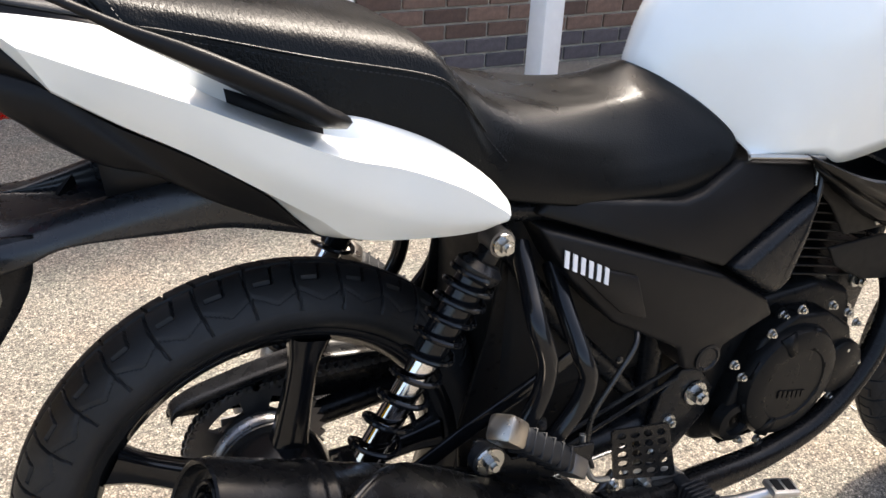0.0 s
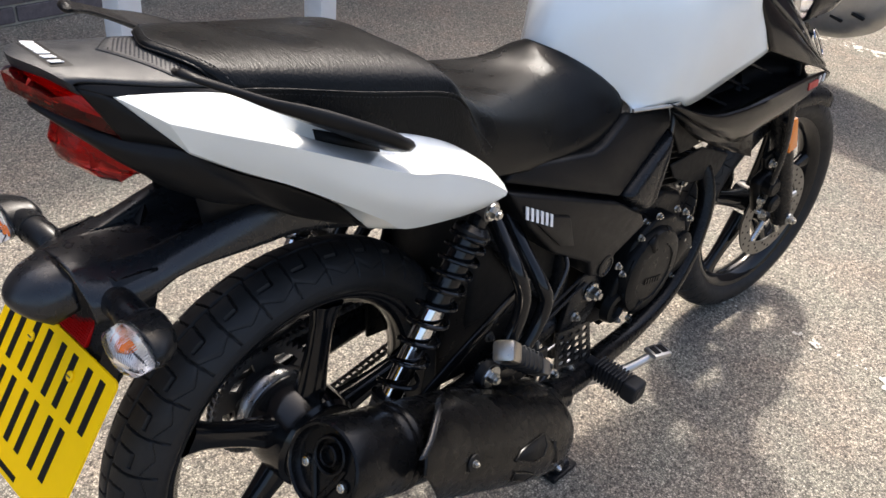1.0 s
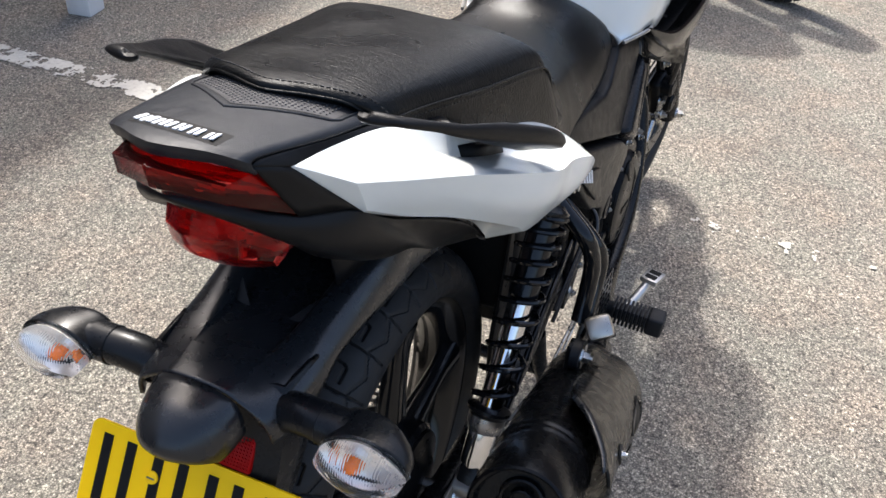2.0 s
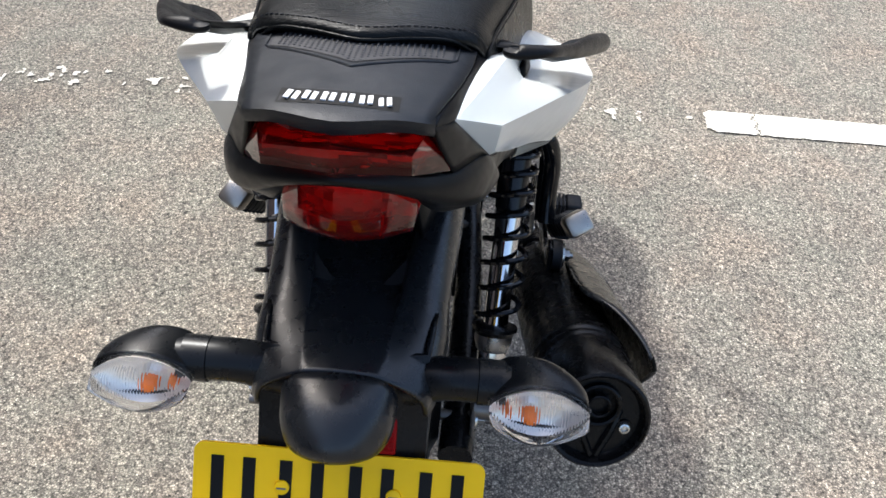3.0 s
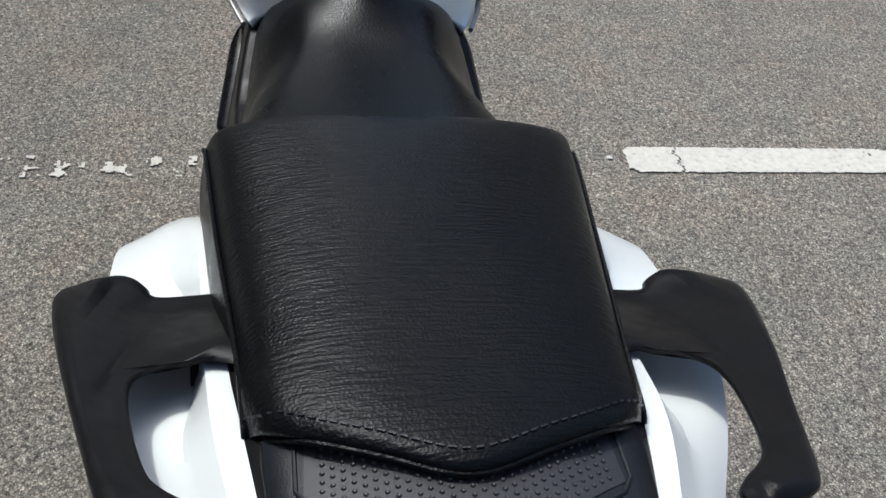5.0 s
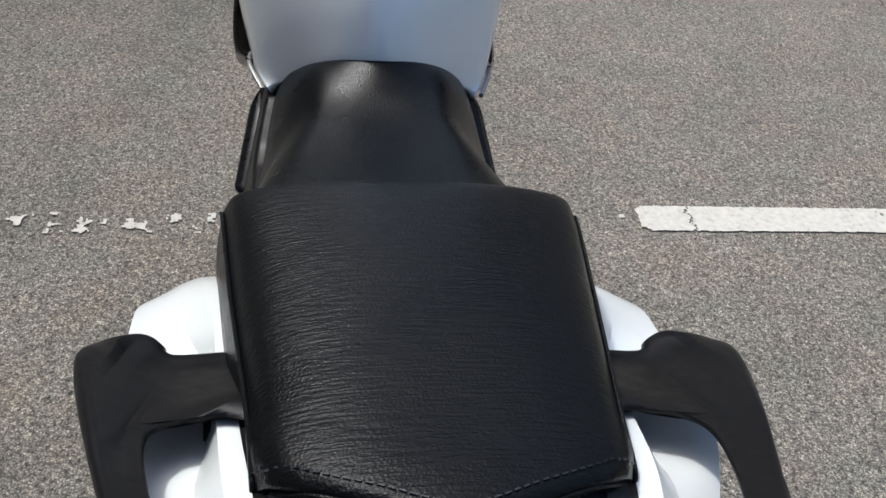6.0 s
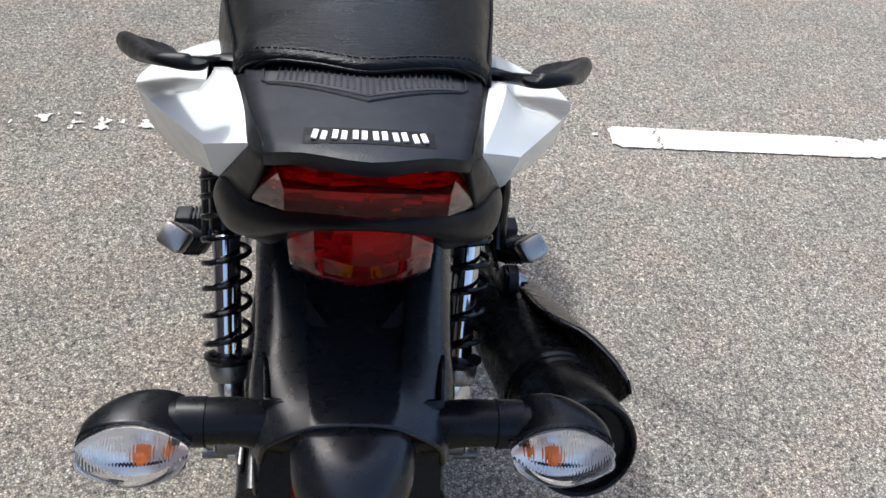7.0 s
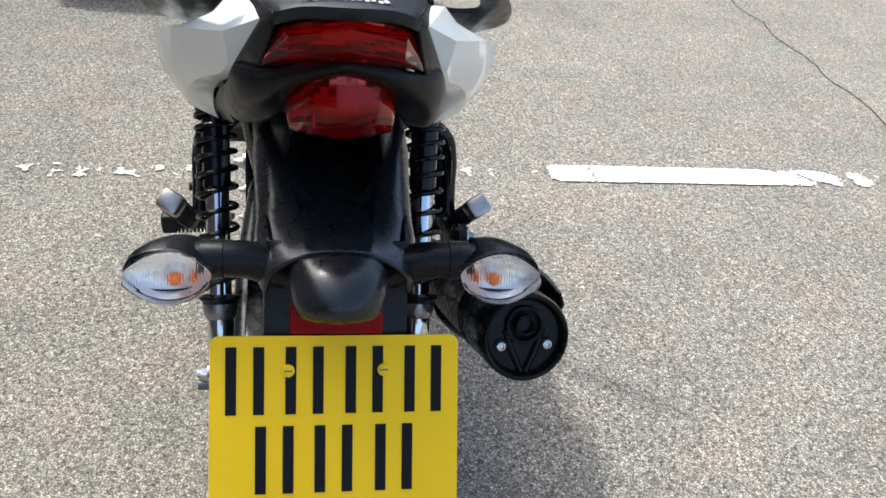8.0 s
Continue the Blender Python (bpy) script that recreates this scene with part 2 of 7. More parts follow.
def brick_material(name, dark, light):
    m, t, p = material(name)
    c = t.nodes.new("ShaderNodeTexCoord")
    info = t.nodes.new("ShaderNodeObjectInfo")
    geo = t.nodes.new("ShaderNodeNewGeometry")
    add_ = t.nodes.new("ShaderNodeMath")
    add_.operation = "ADD"
    t.links.new(info.outputs["Random"], add_.inputs[0])
    t.links.new(geo.outputs["Random Per Island"], add_.inputs[1])
    half = t.nodes.new("ShaderNodeMath")
    half.operation = "FRACT"
    t.links.new(add_.outputs[0], half.inputs[0])
    tone = ramp(t, half.outputs[0], [(0.0, dark), (1.0, light)])
    n = noise_node(t, 45, 5, 0.65, c)
    shade = ramp(t, n.outputs[0], [(0.3, (0.72, 0.70, 0.70)), (0.7, (1.25, 1.22, 1.2))])
    mx = t.nodes.new("ShaderNodeMix")
    mx.data_type, mx.blend_type = "RGBA", "MULTIPLY"
    mx.inputs[0].default_value = 1.0
    t.links.new(tone.outputs[0], mx.inputs[6])
    t.links.new(shade.outputs[0], mx.inputs[7])
    t.links.new(mx.outputs[2], p.inputs["Base Color"])
    p.inputs["Roughness"].default_value = 0.8
    bump(t, p, noise_node(t, 160, 4, 0.6, c).outputs[0], 0.5, 0.003)
    return m


BROWN_BRICK = brick_material("brown_brick", (0.100, 0.060, 0.043), (0.205, 0.125, 0.088))
BLUE_BRICK = brick_material("blue_grey_brick", (0.075, 0.066, 0.070), (0.125, 0.105, 0.106))
MORTAR = plain("sand_mortar", (0.50, 0.45, 0.37), 0.9, grain=0.5, grain_scale=250, vary=0.2)


# ---- shape helpers ----
def finish(name, me, mat, parent, label="", smooth=38, solid=0.0, bevel=0.0, offset=-1.0):
    me.materials.append(mat)
    if smooth:
        me.polygons.foreach_set("use_smooth", [True] * len(me.polygons))
        me.set_sharp_from_angle(angle=radians(smooth))
    ob = new(name, me)
    if parent is not None:
        ob.parent = parent
    if label:
        ob["label"] = label
    if solid:
        md = ob.modifiers.new("thickness", "SOLIDIFY")
        md.thickness, md.offset = solid, offset
    if bevel:
        md = ob.modifiers.new("edges", "BEVEL")
        md.width, md.segments, md.limit_method, md.angle_limit = bevel, 3, "ANGLE", radians(30)
        md.harden_normals = False
    return ob


def shape(name, verts, faces, mat, parent, label="", smooth=38, solid=0.0, bevel=0.0, offset=-1.0):
    me = bpy.data.meshes.new(name)
    me.from_pydata([tuple(map(float, v)) for v in verts], [], faces)
    bm = bmesh.new()
    bm.from_mesh(me)
    bmesh.ops.remove_doubles(bm, verts=bm.verts, dist=1e-5)
    bmesh.ops.recalc_face_normals(bm, faces=bm.faces)
    bm.to_mesh(me)
    bm.free()
    return finish(name, me, mat, parent, label, smooth, solid, bevel, offset)


def part(name, bm, mat, parent, label="", smooth=38, bevel=0.0):
    bmesh.ops.recalc_face_normals(bm, faces=bm.faces)
    me = bpy.data.meshes.new(name)
    bm.to_mesh(me)
    bm.free()
    return finish(name, me, mat, parent, label, smooth, 0.0, bevel)


def curve_through(pts, n=4, hard=()):
    """Points along smooth arcs through pts, with corners at the indices in hard."""
    P = [np.array(p, float) for p in pts]
    cuts = [0] + [h for h in sorted(hard) if 0 < h < len(P) - 1] + [len(P) - 1]
    out = []
    for a, b in zip(cuts, cuts[1:]):
        Q = P[a:b + 1]
        for i in range(len(Q) - 1):
            p1, p2 = Q[i], Q[i + 1]
            p0 = Q[i - 1] if i > 0 else 2 * p1 - p2
            p3 = Q[i + 2] if i + 2 < len(Q) else 2 * p2 - p1
            for k in range(n):
                u = k / n
                out.append(0.5 * (2 * p1 + (p2 - p0) * u + (2 * p0 - 5 * p1 + 4 * p2 - p3) * u * u + (3 * p1 - p0 - 3 * p2 + p3) * u ** 3))
    out.append(P[-1])
    return out


def skin(rows, n=4, m=4, hard=(), hard_rows=(), closed=False, caps=False):
    """Vertices and faces of a smooth surface through rows of points."""
    rows = [curve_through(r, n, hard) for r in rows]
    cols = [curve_through(list(c), m, hard_rows) for c in zip(*rows)]
    nu, nv = len(cols[0]), len(cols)
    verts = [cols[j][i] for i in range(nu) for j in range(nv)]
    faces = []
    for i in range(nu - 1):
        for j in range(nv - 1 + (1 if closed else 0)):
            faces.append((i * nv + j, i * nv + (j + 1) % nv, (i + 1) * nv + (j + 1) % nv, (i + 1) * nv + j))
    if caps:
        faces.append(tuple(range(nv)))
        faces.append(tuple((nu - 1) * nv + j for j in range(nv)))
    return verts, faces


def both(half):
    """A row from the middle (y = 0) to the right side, made whole by its mirror image."""
    return [(x, -y, z) for x, y, z in reversed(half[1:])] + list(half)


def flip(pts):
    return [(x, -y, z) for x, y, z in pts]


def tube_mesh(path, r, n=12, smooth_path=5, hard=()):
    P = curve_through(path, smooth_path, hard) if smooth_path else [np.array(p, float) for p in path]
    count = len(P)
    radii = np.interp(np.linspace(0, 1, count), np.linspace(0, 1, len(r)), r) if isinstance(r, (list, tuple)) else [r] * count
    side = None
    verts, faces = [], []
    for i in range(count):
        d = P[min(i + 1, count - 1)] - P[max(i - 1, 0)]
        d = d / (np.linalg.norm(d) + 1e-12)
        if side is None:
            side = np.cross(d, (0, 0, 1.0) if abs(d[2]) < 0.9 else (1.0, 0, 0))
        side = side - d * (side @ d)
        side = side / np.linalg.norm(side)
        up = np.cross(d, side)
        for k in range(n):
            a = 2 * math.pi * k / n
            verts.append(P[i] + radii[i] * (math.cos(a) * side + math.sin(a) * up))
    for i in range(count - 1):
        for k in range(n):
            faces.append((i * n + k, i * n + (k + 1) % n, (i + 1) * n + (k + 1) % n, (i + 1) * n + k))
    faces.append(tuple(range(n)))
    faces.append(tuple((count - 1) * n + k for k in range(n)))
    return verts, faces


def tube(name, path, r, mat, parent, label="", n=12, smooth_path=5, hard=()):
    return shape(name, *tube_mesh(path, r, n, smooth_path, hard), mat, parent, label)


def lathe(name, profile, origin, axis, mat, parent, label="", n=48, closed=False, smooth=38):
    """A turned body: profile of (distance along the axis, radius)."""
    q = Vector(axis).normalized().to_track_quat("Z", "Y")
    o = Vector(origin)
    verts, faces = [], []
    for a, r in profile:
        for k in range(n):
            f = 2 * math.pi * k / n
            verts.append(tuple(o + q @ Vector((r * math.cos(f), r * math.sin(f), a))))
    rows = len(profile)
    for i in range(rows - 1 + (1 if closed else 0)):
        j = (i + 1) % rows
        for k in range(n):
            faces.append((i * n + k, i * n + (k + 1) % n, j * n + (k + 1) % n, j * n + k))
    if not closed:
        for i in (0, rows - 1):
            if profile[i][1] > 1e-6:
                faces.append(tuple(i * n + k for k in range(n)))
    return shape(name, verts, faces, mat, parent, label, smooth)


def box_mesh(size, m=Matrix(), bevel=0.0, seg=2):
    bm = bmesh.new()
    bmesh.ops.create_cube(bm, size=1)
    bmesh.ops.scale(bm, vec=size, verts=bm.verts)
    if bevel:
        bmesh.ops.bevel(bm, geom=list(bm.edges), offset=bevel, segments=seg, profile=0.5, affect="EDGES")
    bm.transform(m)
    return bm


def box(name, size, m, mat, parent, label="", bevel=0.002):
    return part(name, box_mesh(size, m, bevel), mat, parent, label)


def prism(name, outline, y0, y1, mat, parent, label="", bevel=0.002, warp=None, seg=3):
    """A plate with an outline in x and z, between y0 and y1; warp moves its points."""
    bm = bmesh.new()
    vs = [bm.verts.new((x, y0, z)) for x, z in outline]
    f = bm.faces.new(vs)
    r = bmesh.ops.extrude_face_region(bm, geom=[f])
    bmesh.ops.translate(bm, vec=(0, y1 - y0, 0), verts=[v for v in r["geom"] if isinstance(v, bmesh.types.BMVert)])
    if bevel:
        bmesh.ops.bevel(bm, geom=list(bm.edges), offset=bevel, segments=seg, profile=0.5, affect="EDGES", clamp_overlap=True)
    if warp:
        for v in bm.verts:
            v.co = Vector(warp(*v.co))
    return part(name, bm, mat, parent, label)


def axis_pose(p, axis):
    q = Vector(axis).normalized().to_track_quat("Z", "Y")
    return Matrix.Translation(p) @ q.to_matrix().to_4x4()


def bolt(p, axis, r, parent, mat=None, label="", washer=1.5, head=None, name="bolt"):
    """A hexagon bolt with a washer and a short end."""
    head = head or r * 0.9
    bm = bmesh.new()
    for a, rad, h, seg in ((0.0, r * washer, r * 0.3, 20), (r * 0.3, r, head, 6), (r * 0.3 + head, r * 0.55, r * 0.5, 14)):
        bmesh.ops.create_cone(bm, cap_ends=True, segments=seg, radius1=rad, radius2=rad * 0.94, depth=h, matrix=Matrix.Translation((0, 0, a + h / 2)))
    bm.transform(axis_pose(p, axis))
    return part(name, bm, mat or STEEL, parent, label, smooth=30)


def empty(name, parent=None, at=(0, 0, 0)):
    ob = new(name)
    ob.location = at
    ob.empty_display_size = 0.05
    if parent is not None:
        ob.parent = parent
    return ob


# ---- ground and surroundings ----
def ground():
    bm = bmesh.new()
    bmesh.ops.create_grid(bm, x_segments=2, y_segments=2, size=400)
    ob = part("ground", bm, ASPHALT, None, smooth=0)
    return tagged(ob, "worn grey asphalt of a parking yard", "ground", kind="structure")


ground()


def ragged_strip(name, x, half, y0, y1, seed, worn, fine=1.0):
    """A painted line along y whose ends and edges have crumbled away; worn: the share that is gone, along its length."""
    rnd = random.Random(seed)
    bm = bmesh.new()
    step = 0.006
    ny, nx = int(abs(y1 - y0) / step), max(2, int(2 * half / step))
    grid = {}

    def vert(i, j):
        if (i, j) not in grid:
            px, py = x - half + j * 2 * half / nx, y0 + (y1 - y0) * i / ny
            wob = 0.0035 * noise.noise((px * 60, py * 60, seed))
            grid[i, j] = bm.verts.new((px + wob + rnd.uniform(-0.0015, 0.0015), py + wob + rnd.uniform(-0.0015, 0.0015), 0.004 + 0.0008 * noise.noise((px * 90, py * 90, 3.0))))
        return grid[i, j]

    for i in range(ny):
        for j in range(nx):
            f = i / ny
            px, py = j * 2 * half / nx, (y1 - y0) * i / ny
            keep = noise.noise((px * 13 * fine, py * 13 * fine, seed * 1.7)) + 0.6 * noise.noise((px * 42, py * 42, seed + 9.0)) + 0.35 * noise.noise((px * 110, py * 110, seed + 5.0))
            edge = min(j, nx - 1 - j) / (nx / 2)
            limit = worn(f) + 0.30 * max(0.0, 1 - 4 * edge)
            end = min(f, 1 - f) * abs(y1 - y0)
            corner = max(0.0, 1 - end / 0.02) * max(0.0, 1 - 3 * edge)
            if keep > limit + 2.2 * corner and abs(abs(py) - 0.135 - 0.006 * math.sin(j * 0.9)) > 0.0028:
                bm.faces.new([vert(i, j), vert(i + 1, j), vert(i + 1, j + 1), vert(i, j + 1)])
    return part(name, bm, PAINT, None, smooth=0)


line_a = ragged_strip("bay_line_1", 1.278, 0.052, -0.735, -1.85, 3, lambda f: -1.3 if f < 0.55 else -0.75 + 1.1 * (f - 0.55) / 0.45)
tagged(line_a, "white painted bay line, worn away towards one end", "road marking", kind="structure")
line_b = ragged_strip("bay_line_2", 1.24, 0.05, 0.12, 1.15, 5, lambda f: 0.42, 2.4)
tagged(line_b, "flakes of a nearly vanished white bay line", "road marking", kind="structure")
line_c = ragged_strip("bay_line_3", 1.20, 0.05, 1.15, 2.15, 8, lambda f: -0.22)
tagged(line_c, "crumbling white bay line on asphalt", "road marking", kind="structure")
line_d = ragged_strip("bay_line_4", 3.68, 0.05, 0.2, 1.1, 12, lambda f: 0.16, 1.8)
tagged(line_d, "worn white marks of the next bay", "road marking", kind="structure")
line_e = ragged_strip("bay_line_5", 1.275, 0.030, -0.04, -0.72, 21, lambda f: 0.42, 2.0)
tagged(line_e, "last few flakes of a white bay line", "road marking", kind="structure")


def crack():
    rnd = random.Random(4)
    pts = [(1.6 + 0.05 * i, -2.14 + 0.018 * math.sin(i * 0.7) + rnd.uniform(-0.008, 0.008), 0.0015) for i in range(44)]
    verts, faces = [], []
    for i, (x, y, z) in enumerate(pts):
        w = rnd.uniform(0.002, 0.0045)
        verts += [(x, y - w, z), (x, y + w, z)]
    faces = [(2 * i, 2 * i + 2, 2 * i + 3, 2 * i + 1) for i in range(len(pts) - 1)]
    ob = shape("ground_joint", verts, faces, INK, None, smooth=0)
    tagged(ob, "narrow dark tarred joint in the asphalt", "joint", kind="structure")


crack()


def post(x, y, turn):
    top = 1.05
    bm = box_mesh((0.095, 0.095, top), Matrix.Translation((0, 0, top / 2)), 0.006)
    ob = part("white_post", bm, POST, None, smooth=30)
    ob.matrix_world = pose(x, y, 0, 0, 0, turn)
    return tagged(ob, "square white painted post standing before the brick wall", "post", group="white posts")


post(0.785, 2.125, 8)
post(1.615, 2.055, 8)

WALL_Y = 2.87
core_bm = box_mesh((16, 0.25, 3.6), Matrix.Translation((2.0, WALL_Y + 0.131, 1.8)))
# added wall out of view: keeps the low sky out of the seat's reflections
tagged(part("wall_east", box_mesh((0.30, 26.0, 5.2), Matrix.Translation((10.0, -2.0, 2.6))), BROWN_BRICK, None, smooth=0), "unseen plain brick wall added to darken reflections", "wall", kind="structure")
wall = tagged(part("wall_north", core_bm, MORTAR, None, smooth=0), "brown brick wall of a building, pale mortar", "wall", kind="structure")


def second_motorcycle():
    """The lower part of a motorcycle parked across, beyond: a spoked wheel, a side stand and a silver belly pan."""
    bike = empty("parked_motorcycle", None, (3.12, 0.2, 0))
    tagged(bike, "second motorcycle with wire wheel and silver belly pan, parked beyond", "motorcycle")
    c = (0.0, -0.40, 0.315)
    ax = (1, 0.0, 0)
    w = lathe("wheel", [(-0.028, 0.225), (-0.028, 0.240), (0, 0.230), (0.028, 0.240), (0.028, 0.225), (0, 0.216)], c, ax, DULL, bike, "steel rim", n=64, closed=True)
    lathe("tyre", [(-0.030, 0.234), (-0.050, 0.256), (-0.048, 0.285), (-0.034, 0.305), (0, 0.313), (0.034, 0.305), (0.048, 0.285), (0.050, 0.256), (0.030, 0.234)], c, ax, TYRE, w, "black block-tread tyre", n=72, closed=True)
    lathe("hub", [(-0.06, 0.035), (0.06, 0.035)], c, ax, DULL, w, n=24)
    for k in range(18):
        a = 2 * math.pi * k / 18
        s = 0.05 if k % 2 else -0.05
        tube("wire_spoke", [(c[0] + s, c[1] + 0.033 * math.cos(a), c[2] + 0.033 * math.sin(a)), (c[0], c[1] + 0.228 * math.cos(a + 0.22), c[2] + 0.228 * math.sin(a + 0.22))], 0.0018, STEEL, w, n=6, smooth_path=0)
    blocks = bmesh.new()
    for k in range(46):
        a = 2 * math.pi * k / 46
        for s in (-1, 1):
            m = Matrix.Translation((c[0] + 0.030 * s, c[1] + 0.303 * math.cos(a), c[2] + 0.303 * math.sin(a))) @ pose(0, 0, 0, math.degrees(a), 0, 0)
            bmesh.ops.create_cube(blocks, size=1, matrix=m @ Matrix.Diagonal((0.024, 0.018, 0.026, 1)))
    tb = part("tread_blocks", blocks, TYRE, w, smooth=0)
    tb["kind"] = "stuff"
    w.matrix_basis = Matrix.Translation(c) @ pose(0, 0, 0, 0, 0, -22) @ Matrix.Translation((-c[0], -c[1], -c[2]))
    for s in (-1, 1):
        tube("fork_leg", [(0.09 * s, c[1], 0.315), (0.09 * s, c[1] + 0.22, 0.80)], 0.022, SATIN, bike, "black fork leg", n=12, smooth_path=0)
    rows = []
    for y, zb, zt, hw in ((0.10, 0.36, 0.62, 0.07), (0.18, 0.25, 0.66, 0.12), (0.34, 0.185, 0.68, 0.15), (0.55, 0.195, 0.66, 0.15), (0.72, 0.26, 0.60, 0.12), (0.80, 0.36, 0.55, 0.07)):
        ring = [(hw * math.cos(t), y, (zb + zt) / 2 + (zt - zb) / 2 * math.copysign(abs(math.sin(t)) ** 0.7, math.sin(t))) for t in [2 * math.pi * k / 14 for k in range(14)]]
        rows.append(ring + ring[:1])
    v, f = skin(rows, 2, 4)
    belly = shape("belly_pan", v, f, ALLOY, bike, "silver belly pan with slots", smooth=50)
    for y, z in ((0.22, 0.33), (0.30, 0.30), (0.40, 0.29)):
        part("slot", box_mesh((0.02, 0.055, 0.012), Matrix.Translation((-0.128, y, z)) @ pose(0, 0, 0, 12), 0.004), INK, belly, "dark slot")
    rows = []
    for y, zb, zt, hw in ((-0.20, 0.78, 0.98, 0.08), (-0.08, 0.62, 1.04, 0.16), (0.10, 0.56, 1.06, 0.21), (0.32, 0.56, 1.02, 0.21), (0.50, 0.58, 0.90, 0.17), (0.90, 0.64, 0.86, 0.14), (1.05, 0.72, 0.86, 0.09)):
        ring = [(hw * math.cos(t), y, (zb + zt) / 2 + (zt - zb) / 2 * math.sin(t)) for t in [2 * math.pi * k / 14 for k in range(14)]]
        rows.append(ring + ring[:1])
    v, f = skin(rows, 2, 4)
    shape("body", v, f, SATIN, bike, "dark tank and seat", smooth=50)
    tube("side_stand", [(-0.02, 0.42, 0.25), (-0.08, 0.40, 0.10), (-0.10, 0.37, 0.012)], 0.012, SATIN, bike, "black side stand", n=10)
    tube("frame_tube", [(0.05, 0.12, 0.60), (0.0, 0.45, 0.66), (0.0, 0.85, 0.62)], 0.03, SATIN, bike, "dark frame tube", n=12)


second_motorcycle()


# ---- the motorcycle ----
bike = empty("motorcycle", None, (0, 0, 0))
tagged(bike, "white and black commuter motorcycle on its centre stand on asphalt", "motorcycle")

REAR = Vector((-0.125, 0.0, 0.405))
FRONT = Vector((1.285, -0.03, 0.302))
STEER = -7.5


def tyre_mesh(radius, half, bead, blocks, seed):
    """A tyre with zigzag grooves sunk into its tread."""
    n, k = 1300, 84
    prof = []
    for j in range(k + 1):
        a = -1 + 2 * j / k
        s = abs(a)
        if s < 0.72:
            q = s / 0.72
            y = math.copysign(half * 0.96 * math.sin(q * 1.25) / math.sin(1.25), a)
            r = radius - 0.036 * (1 - math.cos(q * 1.25)) / (1 - math.cos(1.25))
        else:
            q = (s - 0.72) / 0.28
            y = math.copysign(half * (0.96 + 0.06 * math.sin(q * math.pi) - 0.24 * q * q), a)
            r = radius - 0.036 - (radius - 0.036 - bead) * q
        prof.append((a, y, r))
    verts, faces = [], []
    for i in range(n):
        th = 2 * math.pi * i / n
        u = (i / n * blocks) % 1.0
        for a, y, r in prof:
            s = abs(a)
            side = 1 if a > 0 else -1
            depth = 0.0
            if s < 0.70:
                uu = (u + (0.5 if side < 0 else 0.0)) % 1.0
                gap = lambda c: abs((uu - c + 0.5) % 1.0 - 0.5)
                # a slightly bent cross groove, a short hooked one beside it, and a thin zigzag round the shoulder
                bend = 0.50 + (0.22 * s if s < 0.30 else 0.066 - 0.16 * (s - 0.30))
                cut = lambda d, w, soft: max(0.0, min(1.0, (w - d) / soft))
                if s > 0.03:
                    depth = 0.0048 * cut(gap(bend), 0.034, 0.016)
                if s < 0.30:
                    depth = max(depth, 0.0048 * cut(gap(0.92 + 0.35 * s), 0.032, 0.016))
                if 0.40 < (uu - 0.62) % 1.0 < 0.78:
                    depth = max(depth, 0.0044 * cut(abs(s - 0.29), 0.024, 0.014))
                zig = 0.43 + 0.15 * abs(((uu * 2.0) % 2.0) - 1.0)
                depth = max(depth, 0.0026 * cut(abs(s - zig), 0.019, 0.015), 0.004 * cut(s, 0.026, 0.012))
            elif 0.70 < s < 0.715 or 0.93 < s < 0.95:
                depth = -0.0009
            rr = r - depth
            verts.append((rr * math.cos(th), y, rr * math.sin(th)))
    m = len(prof)
    for i in range(n):
        i2 = (i + 1) % n
        for j in range(m - 1):
            faces.append((i * m + j, i * m + j + 1, i2 * m + j + 1, i2 * m + j))
    me = bpy.data.meshes.new("tyre")
    me.from_pydata(verts, [], faces)
    me.update()
    return me


def wheel(name, centre, turn, radius, half, bead, blocks, rim_half, label, spin=0, dish=0.0):
    m = pose(*centre, 0, 0, turn)
    hr = bead
    prof = [(-rim_half, hr + 0.006), (-rim_half, hr - 0.008), (-rim_half + 0.006, hr - 0.014), (-rim_half + 0.012, hr - 0.024), (0, hr - 0.030),
            (rim_half - 0.012, hr - 0.024), (rim_half - 0.006, hr - 0.014), (rim_half, hr - 0.008), (rim_half, hr + 0.006), (0, hr - 0.010)]
    rim = lathe(name, prof, (0, 0, 0), (0, 1, 0), GLOSS, bike, label, n=96, closed=True, smooth=50)
    rim.matrix_basis = m
    finish("tyre", tyre_mesh(radius, half, bead, blocks, 1), TYRE, rim, "black rubber tyre with angled tread grooves", 30)
    for k in range(5):
        a = radians(90 - spin + 72 * k)
        ca, sa = math.cos(a), math.sin(a)
        rows = []
        for r, w, t in ((0.045, 0.028, 0.021), (0.075, 0.022, 0.019), (0.13, 0.018, 0.0145), (0.18, 0.018, 0.013), (hr - 0.020, 0.026, 0.017)):
            ring = []
            for q in range(8):
                b = 2 * math.pi * q / 8 + math.pi / 8
                e = (w * math.copysign(abs(math.cos(b)) ** 0.6, math.cos(b)), t * math.copysign(abs(math.sin(b)) ** 0.6, math.sin(b)))
                ring.append((r * ca - e[0] * sa, e[1] - dish, r * sa + e[0] * ca))
            rows.append(ring + ring[:1])
        v, f = skin(rows, 1, 3, caps=False)
        shape("spoke", v, f, GLOSS, rim, smooth=60)
    return rim


